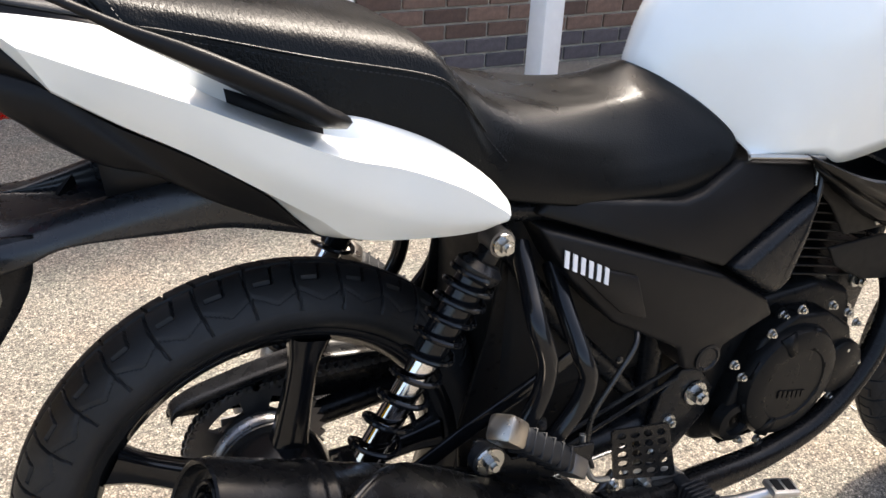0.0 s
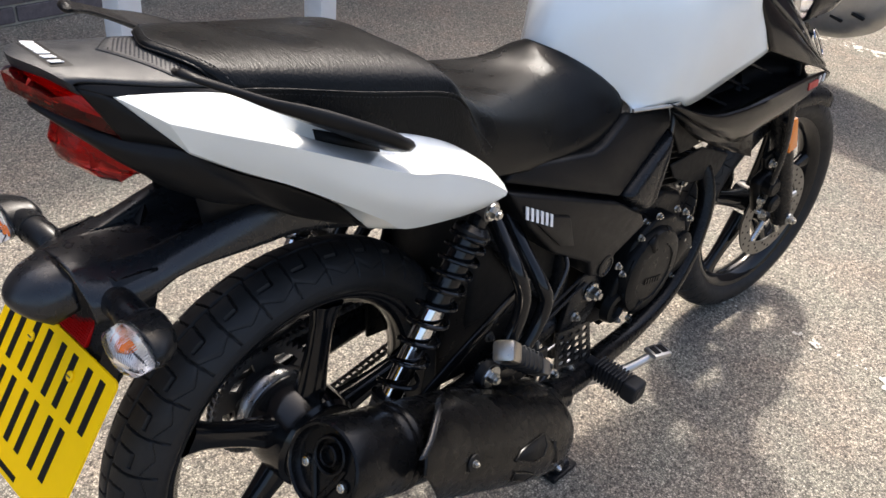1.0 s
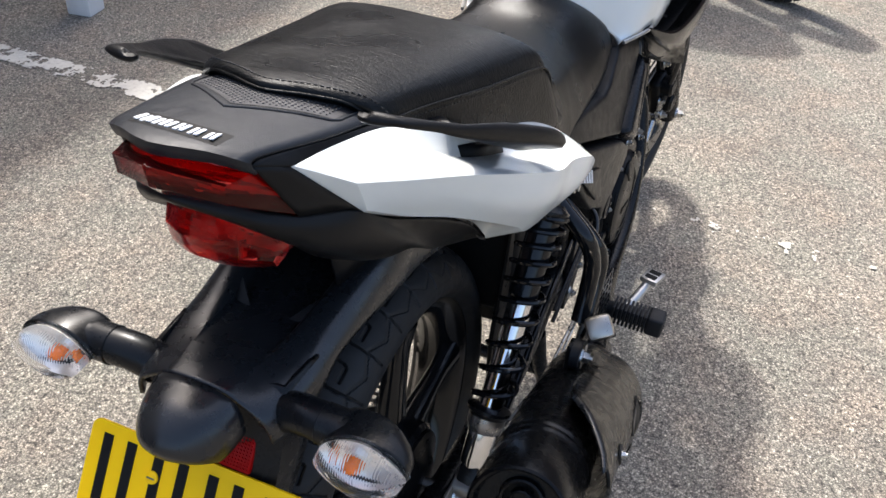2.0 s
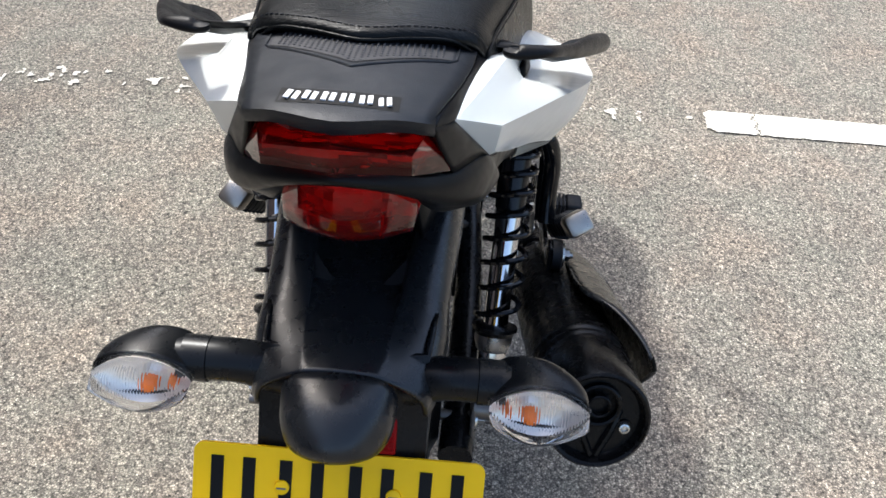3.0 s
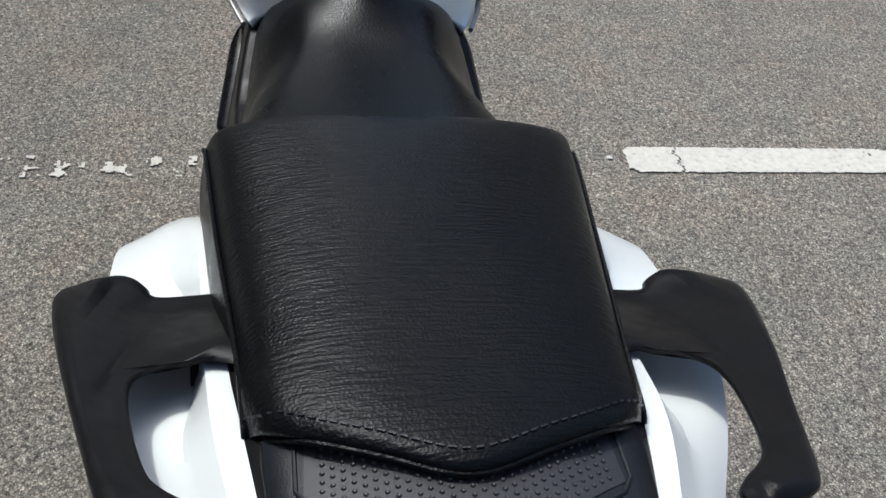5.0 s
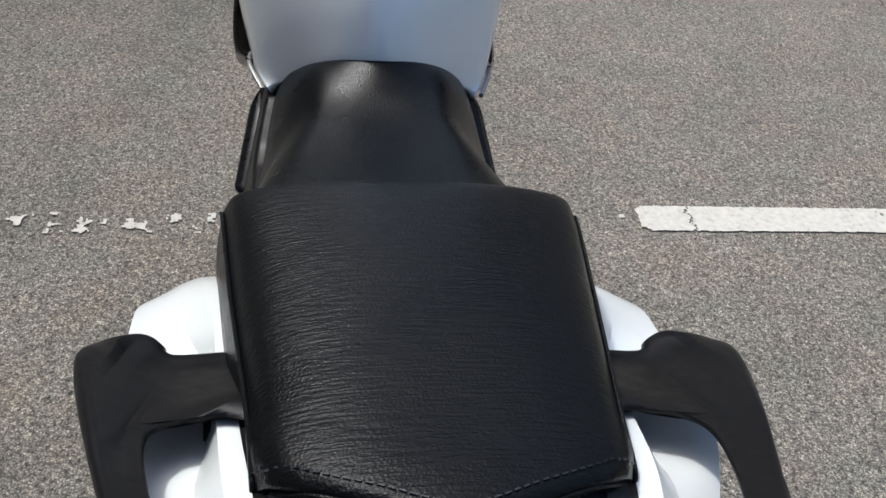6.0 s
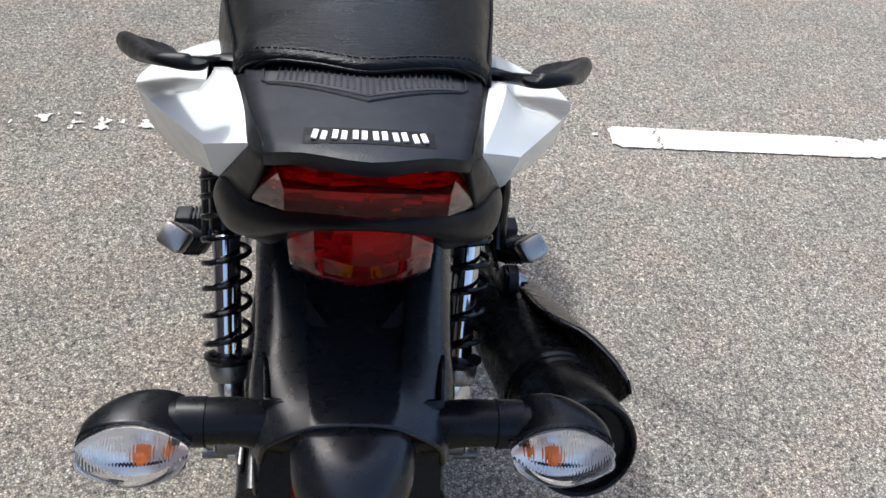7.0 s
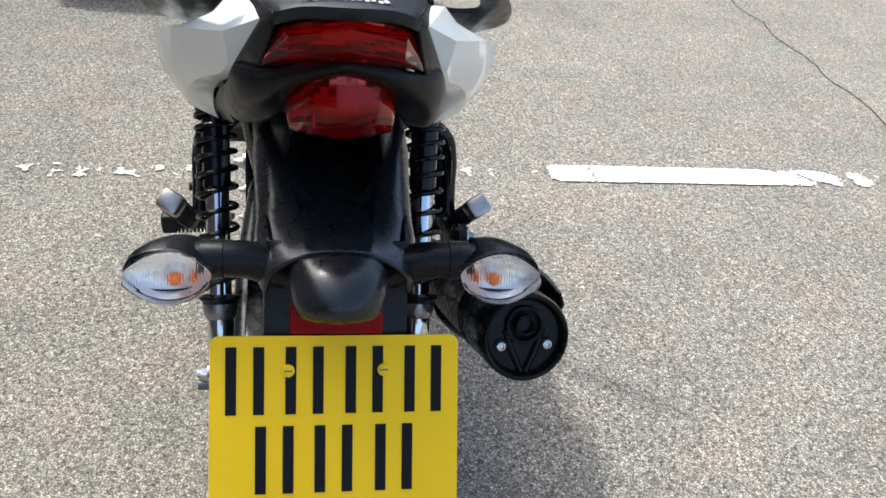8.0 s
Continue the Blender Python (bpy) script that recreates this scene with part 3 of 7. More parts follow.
rear_wheel = wheel("rear_wheel", REAR, 0, 0.300, 0.054, 0.236, 34, 0.038, "gloss black cast wheel with five spokes", 11, 0.020)
lathe("hub", [(-0.062, 0.03), (-0.062, 0.066), (-0.056, 0.072), (-0.02, 0.074), (0.012, 0.073), (0.022, 0.068), (0.040, 0.062), (0.055, 0.050), (0.055, 0.02)], (0, 0, 0), (0, 1, 0), GLOSS, rear_wheel, "gloss black brake drum", n=56)
lathe("sprocket_carrier", [(0.028, 0.040), (0.030, 0.066), (0.034, 0.069), (0.048, 0.069), (0.054, 0.062), (0.058, 0.040)], (0, 0, 0), (0, 1, 0), GREYCUP, rear_wheel, "grey cast sprocket carrier", n=48)
lathe("brake_plate", [(-0.078, 0.014), (-0.078, 0.03), (-0.070, 0.045), (-0.066, 0.064), (-0.058, 0.064)], (0, 0, 0), (0, 1, 0), IRON, rear_wheel, n=48)
lathe("axle", [(-0.165, 0.0075), (0.165, 0.0075)], (0, 0, 0), (0, 1, 0), DULL, rear_wheel, n=16)


def sprocket():
    """A toothed plate with five long slots through it, on a cast carrier."""
    teeth = 42
    n = teeth * 4
    y0, y1 = 0.072, 0.079
    rad = lambda i, k: (0.044, 0.055, 0.076, (0.086, 0.0905, 0.095, 0.0905)[i % 4])[k]
    solid = lambda i, k: not (k == 1 and (i * 5 / n) % 1.0 > 0.44)
    verts, faces = [], []
    at = lambda i, k, side: ((i % n) * 4 + k) * 2 + side
    for i in range(n):
        a = 2 * math.pi * i / n
        for k in range(4):
            r = rad(i, k)
            verts += [(r * math.cos(a), y, r * math.sin(a)) for y in (y0, y1)]
    for i in range(n):
        for k in range(3):
            if not solid(i, k):
                continue
            for side in (0, 1):
                faces.append((at(i, k, side), at(i + 1, k, side), at(i + 1, k + 1, side), at(i, k + 1, side)))
            for kk, open_side in ((k, k == 0 or not solid(i, k - 1)), (k + 1, k == 2 or not solid(i, k + 1))):
                if open_side:
                    faces.append((at(i, kk, 0), at(i + 1, kk, 0), at(i + 1, kk, 1), at(i, kk, 1)))
            for ii, other in ((i, (i - 1) % n), (i + 1, (i + 1) % n)):
                if not solid(other, k):
                    faces.append((at(ii, k, 0), at(ii, k + 1, 0), at(ii, k + 1, 1), at(ii, k, 1)))
    shape("sprocket", verts, faces, DULL, rear_wheel, "grey steel chain sprocket with long slots", smooth=30)
    lathe("sprocket_carrier", [(0.040, 0.03), (0.045, 0.05), (0.064, 0.054), (0.068, 0.050), (0.082, 0.040), (0.082, 0.02)], (0, 0, 0), (0, 1, 0), DULL, rear_wheel, "dull cast sprocket carrier", n=48)
    for k in range(5):
        a = 2 * math.pi * (k + 0.22) / 5
        bolt((0.049 * math.cos(a), 0.068, 0.049 * math.sin(a)), (0, -1, 0), 0.0055, rear_wheel, DULL)


sprocket()


def chain():
    """Side plates and rollers along both runs and round the rear sprocket."""
    link = bmesh.new()
    for y in (-0.006, 0.006):
        for x in (-0.0045, 0.0045):
            bmesh.ops.create_cone(link, cap_ends=True, segments=10, radius1=0.0052, radius2=0.0052, depth=0.002, matrix=Matrix.Translation((x, y, 0)) @ pose(0, 0, 0, 90))
    bmesh.ops.create_cone(link, cap_ends=True, segments=8, radius1=0.003, radius2=0.003, depth=0.018, matrix=pose(0.004, 0, 0, 90))
    r, yc = 0.092, 0.0755
    fx, fz, fr = 0.43, 0.455, 0.035
    path = []
    top0, top1 = Vector((REAR.x + 0.006, yc, REAR.z + r)), Vector((fx, yc, fz + fr))
    low0, low1 = Vector((REAR.x + 0.012, yc, REAR.z - r)), Vector((fx, yc, fz - fr))
    n1 = int((top1 - top0).length / 0.0127)
    path += [(top0.lerp(top1, i / n1), (top1 - top0)) for i in range(n1)]
    path += [(low0.lerp(low1, i / n1), (low1 - low0)) for i in range(n1)]
    for i in range(24):
        a = radians(92 + 176 * i / 23)
        path.append((Vector((REAR.x + r * math.cos(a), yc, REAR.z + r * math.sin(a))), Vector((-math.sin(a), 0, math.cos(a)))))
    first = None
    me = None
    for p, d in path:
        m = Matrix.Translation(p) @ pose(0, 0, 0, 0, -math.degrees(math.atan2(d.z, d.x)), 0)
        if me is None:
            ob = part("chain", link, DULL, bike, "steel roller chain", smooth=30)
            me = ob.data
            ob.matrix_basis = m
            first = ob
            inv = m.inverted()
        else:
            ob = new("chain_link", me)
            ob.parent = first
            ob.matrix_basis = inv @ m


chain()

front_wheel = wheel("front_wheel", FRONT, STEER, 0.300, 0.042, 0.232, 38, 0.030, "gloss black cast wheel with five spokes")
lathe("hub", [(-0.05, 0.015), (-0.05, 0.042), (-0.02, 0.04), (0, 0.032), (0.03, 0.036), (0.045, 0.034), (0.045, 0.015)], (0, 0, 0), (0, 1, 0), GLOSS, front_wheel, n=40)


def brake_disc():
    bm = bmesh.new()
    n = 120
    rings = []
    for y in (-0.062, -0.058):
        for r in (0.122, 0.086):
            rings.append([bm.verts.new((r * math.cos(2 * math.pi * i / n), y, r * math.sin(2 * math.pi * i / n))) for i in range(n)])
    for i in range(n):
        j = (i + 1) % n
        for a, b in ((0, 1), (2, 3), (0, 2), (1, 3)):
            bm.faces.new((rings[a][i], rings[a][j], rings[b][j], rings[b][i]))
    part("brake_disc", bm, DISC, front_wheel, "drilled steel brake disc", smooth=30)
    hole = bmesh.new()
    for i in range(48):
        a = 2 * math.pi * i / 48
        r = (0.094, 0.104, 0.114)[i % 3]
        bmesh.ops.create_cone(hole, cap_ends=True, segments=10, radius1=0.0032, radius2=0.0032, depth=0.0052, matrix=Matrix.Translation((r * math.cos(a), -0.060, r * math.sin(a))) @ pose(0, 0, 0, 90))
    part("drilled_holes", hole, INK, front_wheel, smooth=30)
    for k in range(5):
        a = 2 * math.pi * k / 5 + 0.3
        tube("disc_arm", [(0.035 * math.cos(a), -0.058, 0.035 * math.sin(a)), (0.09 * math.cos(a), -0.060, 0.09 * math.sin(a))], 0.008, STEEL, front_wheel, n=8, smooth_path=0)


brake_disc()

# -- swinging arm, shock absorbers
for s in (-1, 1):
    dip = 0.045 if s < 0 else 0.0
    arm = tube("swingarm", [(-0.185, 0.100 * s, 0.398), (-0.06, 0.104 * s, 0.408 - dip * 0.4), (0.15, 0.104 * s, 0.432 - dip), (0.40, 0.090 * s, 0.455 - dip)], 0.022, SATIN, bike, "black steel swinging arm", n=10)
    box("axle_plate", (0.07, 0.006, 0.045), Matrix.Translation((REAR.x, 0.118 * s, REAR.z)), DULL, arm, bevel=0.003)
    bolt((REAR.x, 0.122 * s, REAR.z), (0, s, 0), 0.011, arm, name="axle_nut")


def chain_guard():
    """A tapered cover over the upper chain run with a skirt on its outer side."""
    rows = []
    for x, z, w, h in ((-0.232, 0.484, 0.026, 0.016), (-0.222, 0.496, 0.030, 0.032), (-0.177, 0.508, 0.034, 0.052), (-0.066, 0.525, 0.036, 0.082), (0.028, 0.517, 0.036, 0.085), (0.16, 0.506, 0.034, 0.075), (0.30, 0.494, 0.030, 0.055)):
        rows.append([(x, 0.062, z - 0.008), (x, 0.066, z), (x, 0.060 + w, z), (x, 0.065 + w, z - 0.006), (x, 0.067 + w, z - h)])
    v, f = skin(rows, 3, 4, hard=(2,))
    shape("chain_guard", v, f, SATIN, bike, "black chain guard", solid=0.003)


chain_guard()


def shock(s):
    top = Vector((0.080, 0.145 * s, 0.765))
    low = Vector((-0.118, 0.133 * s, 0.418))
    d = (low - top).normalized()
    length = (low - top).length
    body = lathe("shock_absorber", [(0.03, 0.010), (0.03, 0.0185), (0.143, 0.0185), (0.146, 0.0160), (0.148, 0.0160)], top, d, GLOSS, bike, "rear shock absorber with exposed black coil spring", n=28)
    lathe("chrome_tube", [(0.14, 0.0158), (length - 0.085, 0.0158)], top, d, CHROME, body, "chrome damper tube", n=28)
    lathe("spring_seat", [(length - 0.110, 0.022), (length - 0.108, 0.0285), (length - 0.104, 0.0285), (length - 0.101, 0.0250), (length - 0.096, 0.0235)], top, d, SATIN, body, n=28)
    lathe("top_seat", [(0.026, 0.018), (0.034, 0.0265), (0.041, 0.0265), (0.047, 0.022)], top, d, SATIN, body, n=28)
    lathe("lower_collar", [(length - 0.098, 0.0240), (length - 0.088, 0.0235), (length - 0.078, 0.0205), (length - 0.076, 0.0180)], top, d, GREYCUP, body, "grey cast collar with a stepped edge", n=28)
    lathe("lower_body", [(length - 0.086, 0.0185), (length - 0.036, 0.0178), (length - 0.030, 0.0150), (length, 0.012)], top, d, CHROME, body, "bright lower shock body", n=28)
    box("clevis", (0.026, 0.030, 0.044), axis_pose(low - d * 0.012, d), SATIN, body, "black lower clevis", bevel=0.005)
    lathe("lower_eye", [(-0.014, 0.010), (-0.014, 0.017), (0.014, 0.017), (0.014, 0.010)], low, (0, 1, 0), DULL, body, n=24)
    lathe("top_eye", [(-0.014, 0.008), (-0.013, 0.0150), (0.013, 0.0150), (0.014, 0.008)], top, (0, 1, 0), DULL, body, "dull shock eye", n=24)
    box("top_fork", (0.021, 0.020, 0.034), axis_pose(top + d * 0.024, d), SATIN, body, bevel=0.004)
    bolt(top + Vector((0, 0.014 * s, 0)), (0, s, 0), 0.0088, body, STEEL, washer=1.45, name="shock_bolt")
    bolt(low + Vector((0, 0.016 * s, 0)), (0, s, 0), 0.010, body, STEEL, name="shock_bolt")
    # the spring: close coils above, wide ones below
    q = d.to_track_quat("Z", "Y")
    pts, turns, steps = [], 9.8, 28
    a0, a1 = 0.040, length - 0.110
    count = int(turns * steps)
    for i in range(count + 1):
        f = i / count
        along = a0 + (a1 - a0) * (0.60 * f + 0.40 * f * f)
        a = 2 * math.pi * i / steps
        pts.append(tuple(top + q @ Vector((0.0258 * math.cos(a), 0.0258 * math.sin(a), along))))
    tube("spring", pts, 0.0035, GLOSS, body, "black coil spring", n=8, smooth_path=0)


for s in (-1, 1):
    shock(s)


# -- seat
def seat():
    half_rows = [
        [(-0.2900, 0, 1.0070), (-0.2800, -0.035, 1.0050), (-0.2674, -0.060, 0.9990), (-0.2577, -0.076, 0.9889), (-0.2516, -0.082, 0.9779), (-0.2410, -0.085, 0.9618), (-0.2268, -0.086, 0.9458)],
        [(-0.3070, 0, 1.0190), (-0.2950, -0.035, 1.0170), (-0.2820, -0.064, 1.0110), (-0.2720, -0.080, 1.0019), (-0.2636, -0.087, 0.9868), (-0.2484, -0.088, 0.9637), (-0.2320, -0.090, 0.9367)],
        [(-0.3050, 0, 1.0275), (-0.2930, -0.035, 1.0245), (-0.2802, -0.062, 1.0182), (-0.2704, -0.078, 1.0104), (-0.2606, -0.087, 0.9972), (-0.2420, -0.090, 0.9631), (-0.2240, -0.092, 0.9312)],
        [(-0.285, 0, 1.0268), (-0.276, -0.037, 1.0238), (-0.265, -0.065, 1.0178), (-0.256, -0.080, 1.0102), (-0.247, -0.0895, 0.9970), (-0.231, -0.093, 0.9600), (-0.214, -0.095, 0.9270)],
        [(-0.245, 0, 1.0200), (-0.238, -0.040, 1.0180), (-0.229, -0.068, 1.0116), (-0.220, -0.085, 1.0022), (-0.212, -0.0935, 0.9863), (-0.200, -0.099, 0.9503), (-0.190, -0.102, 0.9153)],
        [(-0.110, 0, 0.998), (-0.110, -0.045, 0.997), (-0.108, -0.080, 0.990), (-0.106, -0.101, 0.979), (-0.105, -0.111, 0.962), (-0.100, -0.118, 0.925), (-0.098, -0.122, 0.885)],
        [(-0.020, 0, 0.979), (-0.018, -0.050, 0.978), (-0.012, -0.090, 0.972), (-0.004, -0.115, 0.960), (0.002, -0.1265, 0.941), (0.008, -0.134, 0.895), (0.010, -0.138, 0.850)],
        [(0.022, 0, 0.962), (0.022, -0.050, 0.962), (0.022, -0.093, 0.957), (0.026, -0.119, 0.945), (0.033, -0.131, 0.922), (0.042, -0.139, 0.880), (0.045, -0.142, 0.835)],
        [(0.058, 0, 0.930), (0.057, -0.050, 0.930), (0.056, -0.085, 0.926), (0.056, -0.110, 0.914), (0.060, -0.128, 0.888), (0.070, -0.141, 0.850), (0.075, -0.144, 0.815)],
        [(0.110, 0, 0.897), (0.107, -0.052, 0.896), (0.106, -0.092, 0.892), (0.106, -0.119, 0.879), (0.100, -0.134, 0.852), (0.098, -0.141, 0.825), (0.105, -0.142, 0.802)],
        [(0.200, 0, 0.874), (0.200, -0.048, 0.874), (0.200, -0.082, 0.870), (0.199, -0.109, 0.848), (0.198, -0.125, 0.816), (0.200, -0.131, 0.793), (0.200, -0.129, 0.776)],
        [(0.280, 0, 0.870), (0.282, -0.040, 0.870), (0.286, -0.066, 0.864), (0.292, -0.092, 0.836), (0.297, -0.114, 0.802), (0.300, -0.124, 0.778), (0.300, -0.121, 0.760)],
        [(0.325, 0, 0.885), (0.340, -0.040, 0.881), (0.360, -0.068, 0.868), (0.378, -0.094, 0.838), (0.388, -0.112, 0.806), (0.385, -0.120, 0.782), (0.372, -0.118, 0.762)],
        [(0.345, 0, 0.893), (0.362, -0.040, 0.884), (0.400, -0.074, 0.858), (0.432, -0.098, 0.828), (0.438, -0.110, 0.808), (0.425, -0.116, 0.794), (0.400, -0.116, 0.780)],
    ]
    v, f = skin([both(r) for r in half_rows], 5, 5, hard=(2, 10))
    ob = shape("seat", v, f, VINYL, bike, "black vinyl dual seat with stitched seams", smooth=60, solid=0.005)
    # seams: a welt and a row of stitches along the edge of the pillion pad
    edge = [(-0.2640, -0.0882, 0.9835), (-0.2605, -0.0884, 0.9945), (-0.212, -0.0945, 0.9865), (-0.105, -0.1120, 0.9625), (0.002, -0.1275, 0.9412), (0.033, -0.1320, 0.9222), (0.060, -0.1290, 0.8882), (0.090, -0.128, 0.8485)]
    rear = [(-0.2644, 0.0880, 0.9871), (-0.2830, 0.064, 1.0125), (-0.2962, 0.035, 1.0200), (-0.3085, 0, 1.0225), (-0.2962, -0.035, 1.0200), (-0.2830, -0.064, 1.0125), (-0.2644, -0.0880, 0.9871)]
    for path in (edge, flip(edge), rear):
        tube("welt", path, 0.0013, VINYL, ob, "stitched seam", n=8, smooth_path=8)
    stitch = bmesh.new()
    hide = BVHTree.FromPolygons([Vector(p) for p in v], f)
    for path, off in ((edge, (0, 0, -0.006)), (flip(edge), (0, 0, -0.006)), (rear, (0.008, 0, 0.0062))):
        line = curve_through(path, 40)
        acc = 0.0
        for p, q in zip(line, line[1:]):
            acc += float(np.linalg.norm(q - p))
            if acc > 0.0046:
                acc = 0.0
                d = Vector(q - p).normalized()
                at = hide.find_nearest(Vector(p) + Vector(off))[0]
                m = Matrix.Translation(at + Vector((0, 0, 0.0003))) @ d.to_track_quat("X", "Z").to_matrix().to_4x4()
                bmesh.ops.create_cube(stitch, size=1, matrix=m @ Matrix.Diagonal((0.0032, 0.0009, 0.0010, 1)))
    st = part("stitches", stitch, GREYBLACK, ob, "row of black stitches", smooth=0)
    st["kind"] = "stuff"


seat()


# -- fuel tank
def tank():
    rows = [
        [(0.345, 0, 0.880), (0.362, -0.040, 0.870), (0.402, -0.074, 0.845), (0.434, -0.098, 0.820), (0.446, -0.116, 0.806), (0.446, -0.124, 0.802)],
        [(0.347, 0, 0.905), (0.364, -0.040, 0.895), (0.406, -0.078, 0.868), (0.440, -0.106, 0.838), (0.458, -0.124, 0.815), (0.464, -0.132, 0.803)],
        [(0.372, 0, 0.968), (0.388, -0.045, 0.955), (0.425, -0.088, 0.925), (0.462, -0.122, 0.884), (0.485, -0.140, 0.840), (0.497, -0.142, 0.802)],
        [(0.430, 0, 1.032), (0.446, -0.058, 1.020), (0.475, -0.108, 0.988), (0.505, -0.142, 0.935), (0.528, -0.155, 0.868), (0.545, -0.148, 0.797)],
        [(0.560, 0, 1.078), (0.565, -0.070, 1.066), (0.570, -0.125, 1.032), (0.580, -0.160, 0.962), (0.585, -0.166, 0.880), (0.582, -0.152, 0.785)],
        [(0.700, 0, 1.088), (0.700, -0.070, 1.078), (0.700, -0.126, 1.046), (0.700, -0.162, 0.975), (0.705, -0.168, 0.890), (0.700, -0.156, 0.806)],
        [(0.790, 0, 1.078), (0.780, -0.070, 1.066), (0.755, -0.118, 1.035), (0.722, -0.154, 0.965), (0.745, -0.168, 0.890), (0.770, -0.168, 0.832)],
        [(0.820, 0, 1.060), (0.806, -0.070, 1.045), (0.775, -0.112, 1.012), (0.736, -0.150, 0.945), (0.762, -0.166, 0.885), (0.792, -0.168, 0.838)],
    ]
    v, f = skin([both(r) for r in rows], 5, 5)
    ob = shape("fuel_tank", v, f, WHITE, bike, "glossy pearl white fuel tank", smooth=70, solid=0.012)
    lathe("filler_cap", [(-0.01, 0.034), (0.002, 0.034), (0.006, 0.030), (0.007, 0.0)], (0.69, 0, 1.088), (0.05, 0, 1), SATIN, ob, "black filler cap", n=40)
    for s in (-1, 1):
        row = [(0.440, 0.129 * s, 0.803), (0.497, 0.146 * s, 0.801), (0.530, 0.150 * s, 0.797), (0.548, 0.149 * s, 0.794)]
        tube("tank_seam", row, 0.003, ALLOY, ob, n=8)


tank()


# -- side covers below the seat
def side_cover(s):
    yy = lambda y: y * s
    lean = lambda x, y, z: (x, y + s * (0.010 * math.sin((z - 0.52) * 9) - 0.03 * max(0.0, x - 0.42) - 0.22 * max(0.0, z - 0.665)), z)
    upper = [(0.138, 0.775), (0.156, 0.792), (0.224, 0.78), (0.345, 0.761), (0.377, 0.766), (0.437, 0.795), (0.485, 0.788), (0.564, 0.776), (0.565, 0.745), (0.407, 0.671)]
    a = prism("side_cover", upper, yy(0.070), yy(0.148), PLASTIC, bike, "matt black side cover", 0.006, lean)
    lower = [(0.14, 0.763), (0.404, 0.664), (0.498, 0.607), (0.517, 0.578), (0.437, 0.549), (0.434, 0.524), (0.41, 0.513), (0.374, 0.528), (0.356, 0.566), (0.243, 0.631), (0.177, 0.7)]
    prism("lower_cover", lower, yy(0.085), yy(0.152), PLASTIC, a, "matt black lower cover", 0.006, lean)
    pod = [(0.415, 0.669), (0.57, 0.743), (0.55, 0.694), (0.522, 0.628), (0.5, 0.612)]
    prism("air_scoop", pod, yy(0.10), yy(0.160), SATIN, a, "black scoop beside the cylinder", 0.014, lean, 4)
    inset = [(0.163, 0.727), (0.268, 0.689), (0.288, 0.63), (0.246, 0.648), (0.188, 0.705)]
    prism("badge_panel", inset, yy(0.150), yy(0.1560), PLASTIC, a, "raised badge panel", 0.0025, lean, 2)
    # the maker's mark as six plain bars
    for i in range(6):
        x = 0.165 + 0.01060 * i
        z = 0.7190 - 0.00560 * i
        outline = [(x, z), (x + 0.0054, z - 0.0029), (x + 0.0076, z + 0.0157), (x + 0.0022, z + 0.0186)]
        prism("badge_bar", outline, yy(0.1550), yy(0.1568), BADGE, a, "white badge bar", 0, lean)
    lathe("cover_lock", [(0, 0.020), (0.004, 0.020), (0.005, 0.016), (0.003, 0.014), (0.003, 0.0)], (0.411, yy(0.152), 0.537), (0, s, 0), SATIN, a, "round lock on the cover", n=32)


for s in (-1, 1):
    side_cover(s)


